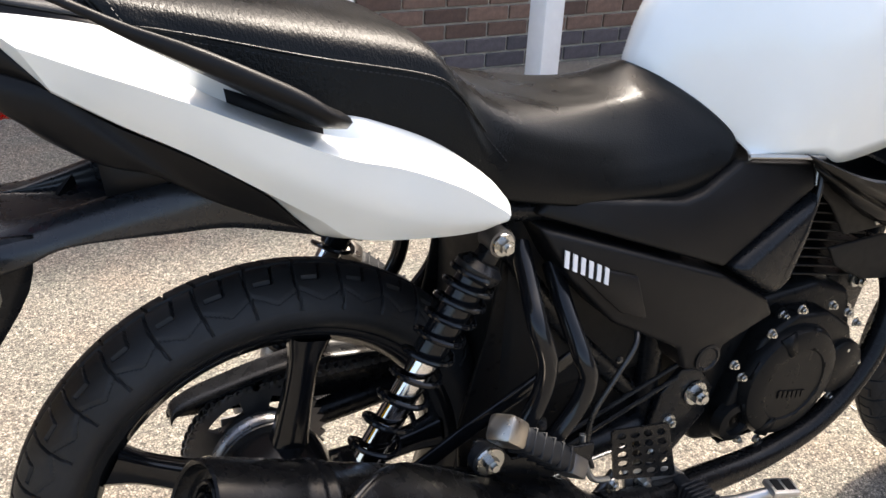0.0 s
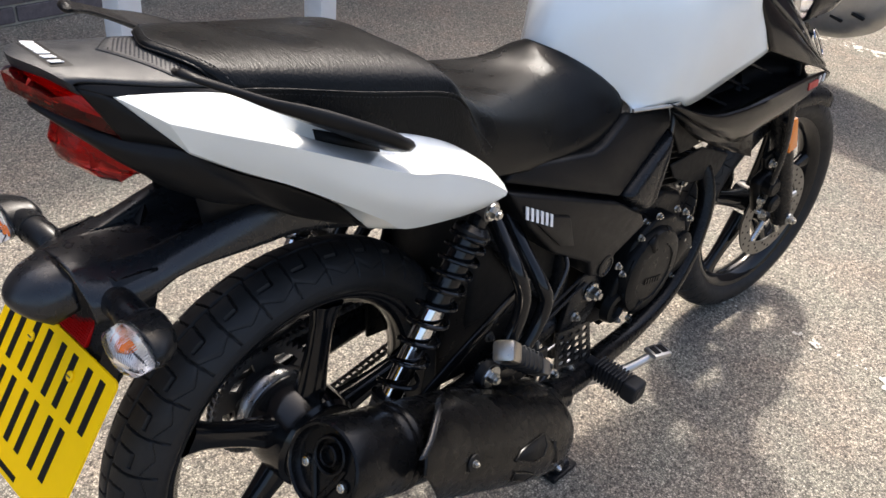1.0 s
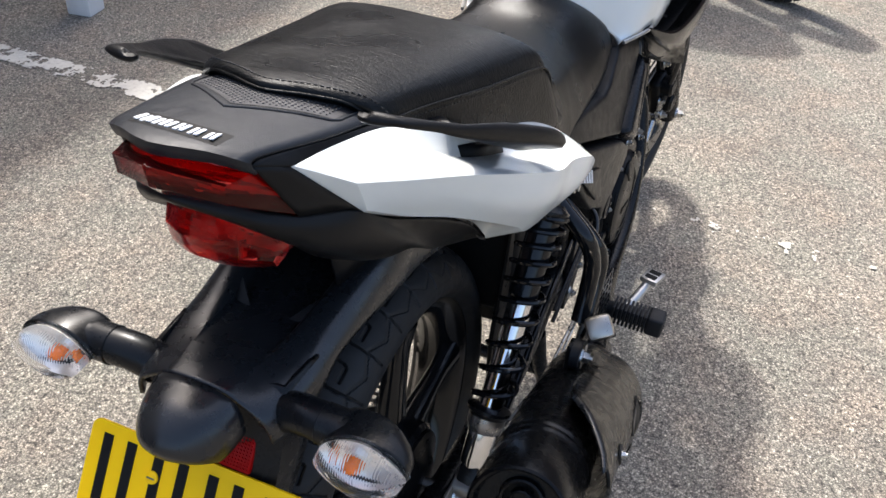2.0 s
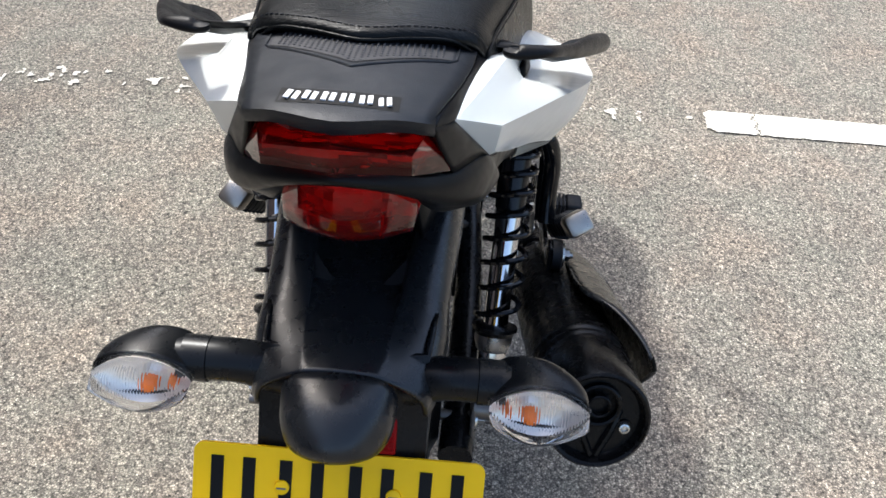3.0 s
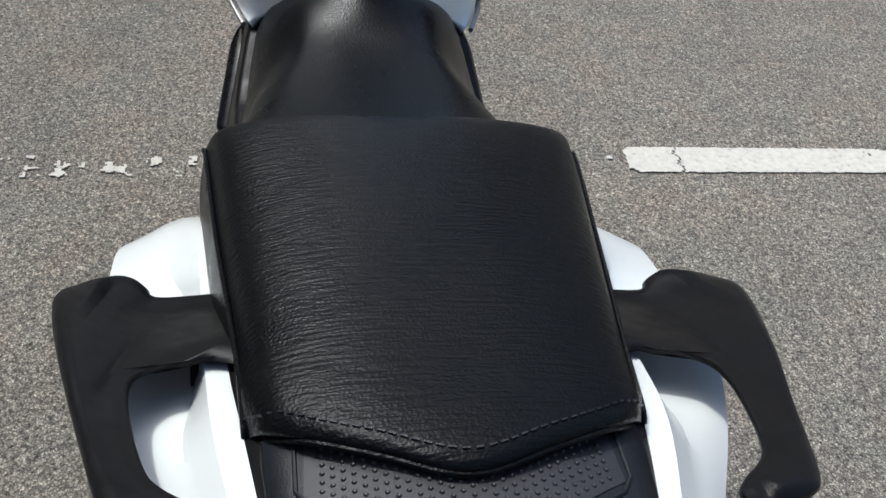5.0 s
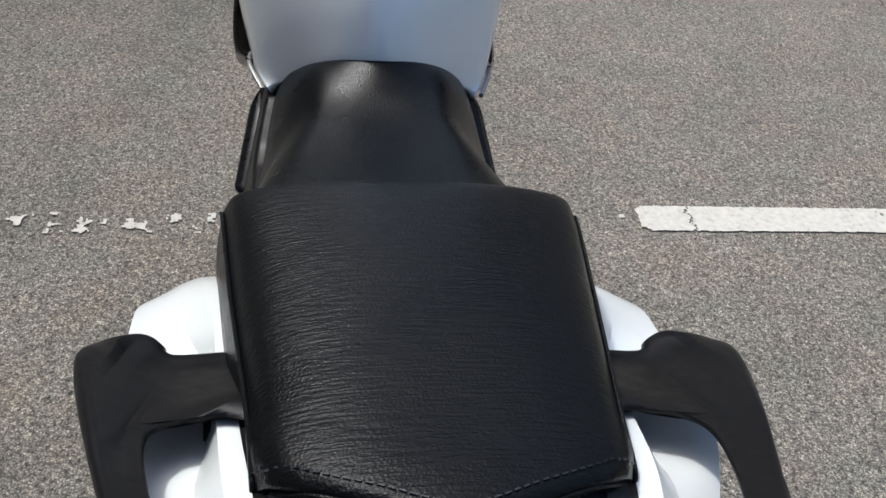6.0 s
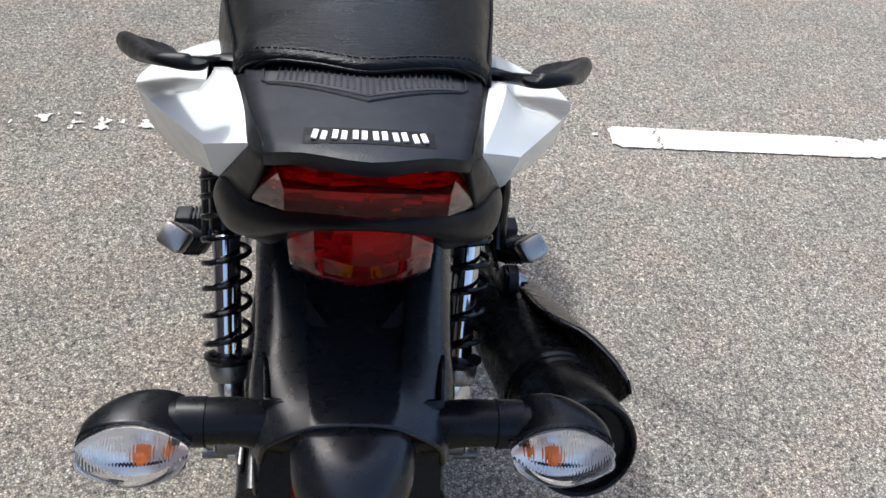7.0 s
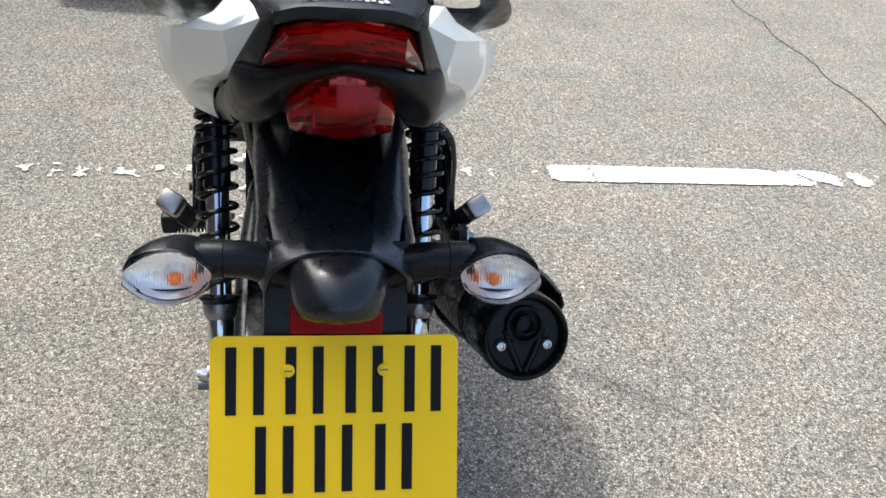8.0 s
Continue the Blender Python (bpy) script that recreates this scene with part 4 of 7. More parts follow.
# -- white tail side panels
def tail_panel(s):
    # each row runs from the seat edge over a raised block, down a step to a ledge, over the outer ridge and down
    rows = [
        [(-0.379, -0.067, 1.0115), (-0.377, -0.069, 1.010), (-0.364, -0.080, 1.001), (-0.343, -0.100, 0.986), (-0.331, -0.099, 0.965), (-0.323, -0.098, 0.950), (-0.322, -0.094, 0.946)],
        [(-0.325, -0.076, 1.004), (-0.321, -0.086, 1.002), (-0.311, -0.101, 0.988), (-0.295, -0.123, 0.969), (-0.285, -0.117, 0.941), (-0.276, -0.110, 0.920), (-0.271, -0.102, 0.914)],
        [(-0.265, -0.088, 0.992), (-0.261, -0.101, 0.990), (-0.253, -0.116, 0.971), (-0.240, -0.150, 0.951), (-0.231, -0.142, 0.919), (-0.224, -0.132, 0.894), (-0.216, -0.116, 0.885)],
        [(-0.200, -0.100, 0.962), (-0.195, -0.112, 0.959), (-0.190, -0.120, 0.934), (-0.180, -0.174, 0.927), (-0.174, -0.166, 0.889), (-0.170, -0.150, 0.861), (-0.160, -0.126, 0.848)],
        [(-0.110, -0.112, 0.919), (-0.107, -0.124, 0.916), (-0.104, -0.130, 0.898), (-0.108, -0.191, 0.896), (-0.110, -0.184, 0.859), (-0.120, -0.160, 0.828), (-0.125, -0.128, 0.812)],
        [(-0.060, -0.118, 0.907), (-0.058, -0.130, 0.904), (-0.055, -0.150, 0.890), (-0.050, -0.191, 0.878), (-0.060, -0.186, 0.838), (-0.082, -0.160, 0.801), (-0.096, -0.1245, 0.790)],
        [(0.004, -0.130, 0.880), (0.006, -0.142, 0.878), (0.007, -0.161, 0.870), (0.006, -0.196, 0.854), (0.002, -0.190, 0.818), (-0.012, -0.172, 0.795), (-0.022, -0.144, 0.787)],
        [(0.056, -0.145, 0.844), (0.056, -0.156, 0.843), (0.053, -0.171, 0.838), (0.048, -0.192, 0.827), (0.045, -0.189, 0.809), (0.036, -0.179, 0.796), (0.030, -0.160, 0.789)],
        [(0.074, -0.163, 0.822), (0.074, -0.169, 0.821), (0.072, -0.178, 0.818), (0.067, -0.189, 0.813), (0.065, -0.188, 0.807), (0.060, -0.182, 0.802), (0.056, -0.172, 0.799)],
    ]
    # a flat facet closes the rear end along a straight edge
    e0, e1 = np.array((-0.380, -0.0668, 1.0115)), np.array((-0.3215, -0.0935, 0.9458))
    rows = [[tuple(e0 + (e1 - e0) * k) for k in (0.0, 0.02, 0.22, 0.52, 0.78, 0.97, 1.0)]] + rows
    if s > 0:
        rows = [flip(r) for r in rows]
    v, f = skin(rows, 4, 5, hard=(1, 2, 3, 5), hard_rows=(1,))
    ob = shape("tail_panel", v, f, WHITE, bike, "glossy pearl white tail side panel", smooth=32, solid=0.004)
    md = ob.modifiers.new("edges", "BEVEL")
    md.width, md.segments, md.limit_method, md.angle_limit = 0.003, 3, "ANGLE", radians(20)
    # dark hand slot in the step below the grab handle
    slot = [(-0.188, -0.1185, 0.944), (-0.104, -0.1300, 0.912), (-0.104, -0.1335, 0.894), (-0.186, -0.1235, 0.925)]
    slot = slot if s < 0 else flip(slot)
    shape("hand_slot", slot, [(0, 1, 2, 3)], INK, ob, "dark hand slot", solid=0.004)


for s in (-1, 1):
    tail_panel(s)


# -- grab handles
def grab_handle(s):
    """A moulded blade: an arm out from the seat, then back and up to a hooked tip."""
    outline = [(-0.102, -0.084), (-0.102, -0.135), (-0.102, -0.152), (-0.096, -0.1555), (-0.091, -0.163), (-0.092, -0.173), (-0.102, -0.186), (-0.126, -0.1975), (-0.167, -0.189), (-0.231, -0.167), (-0.292, -0.144), (-0.322, -0.132), (-0.332, -0.124), (-0.337, -0.109), (-0.336, -0.098), (-0.330, -0.095), (-0.321, -0.102), (-0.312, -0.112), (-0.300, -0.120), (-0.268, -0.131), (-0.240, -0.1385), (-0.219, -0.140), (-0.206, -0.131), (-0.200, -0.112), (-0.197, -0.084)]
    spine = [(-0.150, -0.084), (-0.148, -0.130), (-0.142, -0.160), (-0.140, -0.178), (-0.165, -0.174), (-0.200, -0.164), (-0.250, -0.149), (-0.290, -0.136), (-0.314, -0.122), (-0.328, -0.104)]
    xs, zs = (0.10, 0.12, 0.15, 0.20, 0.25, 0.29, 0.33), (0.913, 0.918, 0.937, 0.966, 0.994, 1.016, 1.035)
    area = np.array(curve_through(outline + outline[:1], 4)[:-1])
    sp = np.array(curve_through(spine, 10))
    near = sp[np.argmin(((area[:, None, :] - sp[None]) ** 2).sum(-1), axis=1)]
    bm = bmesh.new()
    rings = []
    # from the underside round the rim to the raised middle; a shallow valley runs along the inner half
    for pull, dz in ((0.45, -0.0065), (0.12, -0.0055), (0.0, -0.001), (0.06, 0.0035), (0.22, 0.0075), (0.45, 0.0100), (0.66, 0.0108)):
        ring = []
        for (x, y), (cx, cy) in zip(area, near):
            px, py = x + (cx - x) * pull, y + (cy - y) * pull
            arm = min(1.0, max(0.45, (-py - 0.120) / 0.045))
            inner = 0.86 if pull == 1.0 else 1.0 if py < cy - 0.001 else 0.45
            z = float(np.interp(-px, xs, zs)) + 0.36 * max(0.0, -py - 0.150) + 0.10 * max(0.0, 0.145 + py) * max(0.0, min(1.0, (px + 0.21) / 0.02)) + dz * 1.15 * arm * (inner if dz > 0.004 else 1.0)
            ring.append(bm.verts.new((px, -py if s > 0 else py, z)))
        rings.append(ring)
    n = len(area)
    for a, b in zip(rings, rings[1:]):
        for k in range(n):
            bm.faces.new((a[k], a[(k + 1) % n], b[(k + 1) % n], b[k]))
    for ring in (rings[0], rings[-1]):
        for tri in tessellate_polygon([[Vector((v.co.x, v.co.y, 0)) for v in ring]]):
            if len(set(tri)) == 3:
                bm.faces.new([ring[k] for k in tri])
    bmesh.ops.recalc_face_normals(bm, faces=bm.faces)
    part("grab_handle", bm, PLASTIC, bike, "matt black pillion grab handle with hooked end", smooth=70)


for s in (-1, 1):
    grab_handle(s)


# -- tail cowl, lights, mudguard
def tail_cowl():
    # black housing: half sections, each from the middle of the top round to the middle below
    rows = [
        [(-0.225, 0, 0.985), (-0.225, -0.072, 0.980), (-0.225, -0.084, 0.972), (-0.210, -0.088, 0.905), (-0.150, -0.088, 0.840), (-0.13, -0.070, 0.815), (-0.13, 0, 0.810)],
        [(-0.275, 0, 1.003), (-0.275, -0.072, 0.998), (-0.275, -0.085, 0.988), (-0.262, -0.086, 0.925), (-0.225, -0.086, 0.880), (-0.215, -0.070, 0.860), (-0.215, 0, 0.850)],
        [(-0.335, 0, 1.018), (-0.335, -0.062, 1.012), (-0.335, -0.074, 1.004), (-0.322, -0.080, 0.948), (-0.300, -0.080, 0.910), (-0.290, -0.065, 0.893), (-0.290, 0, 0.880)],
        [(-0.400, 0, 1.030), (-0.388, -0.056, 1.019), (-0.380, -0.066, 1.0105), (-0.352, -0.068, 0.972), (-0.335, -0.066, 0.938), (-0.326, -0.055, 0.915), (-0.335, 0, 0.902)],
    ]
    v, f = skin([both(r) for r in rows], 3, 4, hard=(4, 5, 7, 8))
    ob = shape("tail_cowl", v, f, PLASTIC, bike, "matt black tail cowl", smooth=35, solid=0.004)
    # black surround of the lights: a facet beside the upper lens, then the face that bulges back between the two lenses
    face = [
        [(-0.420, 0, 0.998), (-0.413, -0.018, 0.993), (-0.405, -0.036, 0.986), (-0.394, -0.050, 0.9775), (-0.384, -0.060, 0.972), (-0.375, -0.070, 0.9665), (-0.360, -0.078, 0.963), (-0.341, -0.086, 0.957), (-0.322, -0.0945, 0.947)],
        [(-0.428, 0, 0.991), (-0.421, -0.019, 0.985), (-0.411, -0.037, 0.977), (-0.400, -0.052, 0.969), (-0.389, -0.063, 0.962), (-0.374, -0.076, 0.955), (-0.357, -0.086, 0.950), (-0.336, -0.094, 0.944), (-0.314, -0.098, 0.936)],
        [(-0.420, 0, 0.982), (-0.413, -0.020, 0.976), (-0.403, -0.038, 0.966), (-0.390, -0.053, 0.953), (-0.379, -0.065, 0.943), (-0.364, -0.079, 0.934), (-0.344, -0.091, 0.927), (-0.318, -0.099, 0.920), (-0.290, -0.1040, 0.911)],
        [(-0.403, 0, 0.974), (-0.395, -0.020, 0.967), (-0.384, -0.037, 0.956), (-0.369, -0.052, 0.937), (-0.354, -0.064, 0.921), (-0.336, -0.079, 0.908), (-0.316, -0.091, 0.898), (-0.292, -0.100, 0.891), (-0.264, -0.1065, 0.885)],
        [(-0.390, 0, 0.968), (-0.383, -0.020, 0.961), (-0.373, -0.036, 0.949), (-0.356, -0.050, 0.923), (-0.338, -0.061, 0.903), (-0.318, -0.074, 0.891), (-0.298, -0.086, 0.881), (-0.276, -0.096, 0.874), (-0.248, -0.103, 0.867)],
    ]
    cheek_edge = face[0][5:]
    # the face runs on forward as a skirt that narrows under the white panels
    skirt = (((-0.275, -0.1000, 0.9135), (-0.205, -0.103, 0.838)), ((-0.218, -0.1130, 0.8830), (-0.165, -0.105, 0.817)), ((-0.162, -0.1230, 0.8460), (-0.130, -0.110, 0.802)), ((-0.127, -0.1255, 0.8115), (-0.109, -0.116, 0.7945)), ((-0.099, -0.1220, 0.7915), (-0.098, -0.121, 0.7895)))
    for row, k in zip(face, (0.0, 0.15, 0.50, 0.85, 1.0)):
        for hi, lo in skirt:
            x, y, z = [a + (b - a) * k for a, b in zip(hi, lo)]
            row.append((x, y - 0.012 * k * (1 - k), z))
    v, f = skin([both(r) for r in face], 3, 4)
    shape("light_surround", v, f, PLASTIC, ob, "matt black face round the lights and under the panels", smooth=60, solid=0.004)
    for s in (-1, 1):
        cheek = [[(-0.4070, -0.0558, 1.0215), (-0.398, -0.0612, 1.0180), (-0.389, -0.0650, 1.0145), (-0.380, -0.0676, 1.0112)],
                 [(-0.392, -0.0620, 0.996), (-0.383, -0.0680, 0.9950), (-0.372, -0.074, 0.9935), (-0.360, -0.0770, 0.9890)],
                 cheek_edge]
        cheek = cheek if s < 0 else [flip(r) for r in cheek]
        v, f = skin(cheek, 3, 3)
        shape("light_cheek", v, f, PLASTIC, ob, smooth=60, solid=0.004)
        # sloping facet between the top plate and the white panel
        facet = [[(-0.4080, -0.0562, 1.0225), (-0.394, -0.0630, 1.0165), (-0.3795, -0.0685, 1.0108)],
                 [(-0.396, -0.0582, 1.0240), (-0.378, -0.0665, 1.0150), (-0.3610, -0.0720, 1.0075)],
                 [(-0.340, -0.0710, 1.0113), (-0.332, -0.0735, 1.0075), (-0.325, -0.0768, 1.0030)],
                 [(-0.288, -0.0790, 1.0010), (-0.277, -0.0835, 0.9965), (-0.265, -0.0888, 0.9905)],
                 [(-0.240, -0.0805, 0.9900), (-0.220, -0.0900, 0.9780), (-0.200, -0.1008, 0.9600)]]
        v, f = skin([r if s < 0 else flip(r) for r in facet], 3, 3)
        shape("side_facet", v, f, PLASTIC, ob, "matt black facet beside the top plate", smooth=50, solid=0.003)
    # charcoal top plate with a pointed rear edge and bevelled rim
    top = [
        [(-0.240, 0, 1.003), (-0.240, -0.044, 1.000), (-0.240, -0.0800, 0.9915)],
        [(-0.288, 0, 1.0135), (-0.288, -0.044, 1.0105), (-0.288, -0.0785, 1.0025)],
        [(-0.347, 0, 1.0255), (-0.345, -0.040, 1.0220), (-0.340, -0.0705, 1.0128)],
        [(-0.418, 0, 1.0390), (-0.408, -0.034, 1.0345), (-0.397, -0.0580, 1.0255)],
        [(-0.438, 0, 1.0410), (-0.424, -0.034, 1.0360), (-0.4095, -0.0565, 1.0258)],
        [(-0.436, 0, 1.0320), (-0.421, -0.034, 1.0275), (-0.4050, -0.0570, 1.0160)],
        [(-0.405, 0, 1.0240), (-0.395, -0.034, 1.0200), (-0.3800, -0.0575, 1.0110)],
    ]
    v, f = skin([both(r) for r in top], 3, 4, hard_rows=(4, 5))
    plate = shape("tail_top", v, f, GREYBLACK, ob, "grained charcoal top plate", smooth=40, solid=0.003, offset=0.0)
    tree = BVHTree.FromPolygons([Vector(p) for p in v], f)
    zt = lambda x, y: tree.ray_cast(Vector((x, y, 2.0)), Vector((0, 0, -1)))[0].z + 0.0015
    # dotted inlay in the shape of a wide V, inside a raised rim
    v_out = [(-0.268, 0.0675), (-0.305, 0.0660), (-0.313, 0.061), (-0.356, 0.0), (-0.313, -0.061), (-0.305, -0.0660), (-0.268, -0.0675)]
    dense = []
    for (xa, ya), (xb, yb) in zip(v_out, v_out[1:]):
        dense += [(xa + (xb - xa) * k / 8, ya + (yb - ya) * k / 8) for k in range(8)]
    v_out = dense + v_out[-1:]
    vs, fs = tube_mesh([(x, y, zt(x, y) + 0.0004) for x, y in v_out], 0.0010, 6, 0)
    shape("inlay_rim", vs, fs, GREYBLACK, plate)
    verts = []
    for i in range(13):
        y = -0.063 + 0.0105 * i
        xr = -0.3475 + 0.0395 * min(1.0, abs(y) / 0.062)
        verts += [(-0.262, y, zt(-0.262, y) + 0.0006), (xr, y, zt(xr, y) + 0.0006)]
    faces = [(2 * i, 2 * i + 1, 2 * i + 3, 2 * i + 2) for i in range(12)]
    shape("inlay", verts, faces, INLAY, plate, "dotted rubber inlay", smooth=40)
    dots = bmesh.new()
    for i in range(20):
        for j in range(-15, 16):
            y = j * 0.0040
            x = -0.266 - i * 0.0046 - (0.0023 if j % 2 else 0)
            if abs(y) < 0.060 and x > -0.3445 + 0.62 * abs(y):
                bmesh.ops.create_cone(dots, cap_ends=True, segments=6, radius1=0.0012, radius2=0.0006, depth=0.0008, matrix=Matrix.Translation((x, y, zt(x, y) + 0.0009)))
    d = part("inlay_dots", dots, INLAY, plate, smooth=0)
    d["kind"] = "stuff"
    # the maker's mark on the tail: plain white bars on an arc, on a dark label
    lab = []
    for i in range(9):
        y = 0.036 - 0.009 * i
        for off in (-0.011, 0.010):
            x = -0.4095 + 3.0 * y * y + off
            lab.append((x, y, zt(x, y) + 0.0004))
    shape("label_ground", lab, [(2 * i, 2 * i + 1, 2 * i + 3, 2 * i + 2) for i in range(8)], INK, plate, "dark label", smooth=40)
    for i in range(6):
        y = 0.0272 - 0.0109 * i
        x = -0.4105 + 3.0 * y * y
        m = Matrix.Translation((x, y, zt(x, y) + 0.0008)) @ pose(0, 0, 0, 0, 11, 0) @ pose(0, 0, 0, 3.5 * 57.3 * y, 0, 6.0 * 57.3 * y * -0.6)
        for k in (-1, 1):
            part("badge_bar", box_mesh((0.0125, 0.0030, 0.0008), m @ Matrix.Translation((0, 0.0024 * k, 0))), BADGE, plate, "white badge bar", smooth=0)


tail_cowl()


def facets(rows, parent):
    """The mirror behind a lens, pressed into small upright pillows."""
    v, f = skin(rows, 5, 5)
    v = [(p[0] + 0.0022 * math.sin(p[1] * 620) * math.cos(p[2] * 480), p[1], p[2]) for p in v]
    shape("lamp_inside", v, f, RED_BACK, parent, "red faceted lamp interior", smooth=18)


def tail_light():
    upper = [
        [(-0.372, -0.0690, 0.9665), (-0.3740, -0.0695, 0.968), (-0.3755, -0.0690, 0.9705), (-0.379, -0.0675, 0.977)],
        [(-0.404, -0.0478, 0.9835), (-0.4235, -0.0455, 0.9973), (-0.4250, -0.0456, 1.0132), (-0.400, -0.0520, 1.0120)],
        [(-0.431, 0, 0.9965), (-0.4445, 0, 1.0105), (-0.4475, 0, 1.0284), (-0.420, 0, 1.0330)],
    ]
    upper = upper + [flip(r) for r in reversed(upper[:-1])]
    v, f = skin(upper, 3, 4, hard=(1, 2), hard_rows=(1, 2, 3))
    ob = shape("tail_light", v, f, RED, bike, "red tail light lens", smooth=30)
    ob.visible_shadow = False
    facets([[(x + 0.022, y * 0.97, z) for x, y, z in r] for r in upper], ob)
    for y in (-0.036, -0.012, 0.012, 0.036):
        box("lamp_rib", (0.008, 0.0012, 0.016), Matrix.Translation((-0.402 + 0.40 * abs(y), y, 1.006 - 0.25 * abs(y))), RED_BACK, ob, bevel=0)
    for y in (-0.012, 0.010):
        lathe("lamp_bulb", [(0, 0.006), (0.008, 0.006), (0.012, 0.003)], (-0.398, y, 1.000), (-1, 0, 0.1), AMBER_BULB, ob, "orange bulb", n=14)
    lower = [
        [(-0.352, -0.0485, 0.938), (-0.356, -0.0490, 0.930), (-0.358, -0.0485, 0.922), (-0.356, -0.0460, 0.914)],
        [(-0.362, -0.0460, 0.945), (-0.372, -0.0465, 0.930), (-0.3755, -0.0455, 0.918), (-0.369, -0.0445, 0.909)],
        [(-0.396, -0.0300, 0.962), (-0.402, -0.0290, 0.948), (-0.3990, -0.0275, 0.930), (-0.380, -0.0265, 0.909)],
        [(-0.408, 0, 0.968), (-0.414, 0, 0.950), (-0.408, 0, 0.930), (-0.3855, 0, 0.908)],
    ]
    lower = lower + [flip(r) for r in reversed(lower[:-1])]
    v, f = skin(lower, 3, 4, hard=(1, 2), hard_rows=(1, 2, 4, 5))
    lo = shape("brake_light", v, f, RED, bike, "red lower brake light lens", smooth=30)
    lo.visible_shadow = False
    facets([[(x + 0.018, y * 0.96, z + 0.002) for x, y, z in r] for r in lower], lo)
    for y in (-0.022, 0.022):
        box("lamp_rib", (0.008, 0.0012, 0.020), Matrix.Translation((-0.392 + 0.42 * abs(y), y, 0.932)), RED_BACK, lo, bevel=0)


tail_light()


def mudguard():
    # each half row: middle of the trough, foot and head of its wall, the flat ridge, then down the flank
    rows = [
        [(-0.050, 0, 0.785), (-0.050, -0.036, 0.787), (-0.050, -0.048, 0.800), (-0.050, -0.076, 0.802), (-0.048, -0.087, 0.785), (-0.046, -0.088, 0.760)],
        [(-0.110, 0, 0.808), (-0.110, -0.036, 0.810), (-0.110, -0.048, 0.834), (-0.110, -0.075, 0.838), (-0.108, -0.086, 0.812), (-0.105, -0.087, 0.778)],
        [(-0.190, 0, 0.812), (-0.190, -0.036, 0.814), (-0.190, -0.046, 0.845), (-0.188, -0.069, 0.850), (-0.183, -0.082, 0.825), (-0.178, -0.083, 0.796)],
        [(-0.245, 0, 0.810), (-0.245, -0.036, 0.812), (-0.245, -0.044, 0.837), (-0.243, -0.066, 0.840), (-0.238, -0.080, 0.821), (-0.232, -0.082, 0.799)],
        [(-0.318, 0, 0.810), (-0.320, -0.034, 0.811), (-0.322, -0.039, 0.822), (-0.324, -0.060, 0.820), (-0.325, -0.072, 0.809), (-0.322, -0.076, 0.799)],
        [(-0.365, 0, 0.814), (-0.366, -0.031, 0.8145), (-0.367, -0.036, 0.8160), (-0.367, -0.060, 0.812), (-0.368, -0.073, 0.801), (-0.366, -0.077, 0.786)],
        [(-0.408, 0, 0.820), (-0.409, -0.026, 0.8185), (-0.410, -0.035, 0.8160), (-0.411, -0.054, 0.808), (-0.411, -0.068, 0.795), (-0.408, -0.072, 0.776)],
        [(-0.428, 0, 0.8205), (-0.428, -0.022, 0.8188), (-0.428, -0.033, 0.8150), (-0.428, -0.049, 0.806), (-0.427, -0.062, 0.792), (-0.424, -0.066, 0.772)],
    ]
    v, f = skin([both(r) for r in rows], 4, 5)
    ob = shape("rear_mudguard", v, f, GUARD, bike, "satin black rear mudguard", smooth=60, solid=0.004)
    # dark tray between the mudguard and the lights
    tray = [[(-0.120, 0, 0.870), (-0.120, -0.060, 0.868), (-0.120, -0.075, 0.835)], [(-0.230, 0, 0.880), (-0.230, -0.050, 0.878), (-0.230, -0.066, 0.838)], [(-0.290, 0, 0.880), (-0.290, -0.040, 0.876), (-0.285, -0.050, 0.832)]]
    v, f = skin([both(r) for r in tray], 3, 3)
    shape("under_tray", v, f, PLASTIC, ob, "matt black tray under the tail", smooth=50, solid=0.003)
    # nose cap over the plate
    cap = [
        [(-0.430, 0, 0.8215), (-0.430, -0.021, 0.8195), (-0.430, -0.035, 0.8140), (-0.430, -0.043, 0.800), (-0.428, -0.043, 0.780)],
        [(-0.457, 0, 0.8180), (-0.456, -0.020, 0.8150), (-0.453, -0.033, 0.8070), (-0.449, -0.041, 0.793), (-0.443, -0.041, 0.775)],
        [(-0.476, 0, 0.8075), (-0.474, -0.018, 0.8040), (-0.468, -0.030, 0.7960), (-0.461, -0.037, 0.785), (-0.452, -0.037, 0.770)],
        [(-0.485, 0, 0.7940), (-0.482, -0.015, 0.7915), (-0.475, -0.026, 0.7850), (-0.466, -0.032, 0.777), (-0.455, -0.033, 0.767)],
        [(-0.480, 0, 0.7800), (-0.477, -0.014, 0.7790), (-0.470, -0.023, 0.7750), (-0.461, -0.028, 0.770), (-0.451, -0.029, 0.764)],
        [(-0.466, 0, 0.7715), (-0.464, -0.012, 0.7710), (-0.459, -0.020, 0.7690), (-0.453, -0.025, 0.766), (-0.446, -0.026, 0.762)],
    ]
    v, f = skin([both(r) for r in cap], 4, 4)
    shape("nose_cap", v, f, GUARD, ob, "smooth black nose cap", smooth=60, solid=0.003)
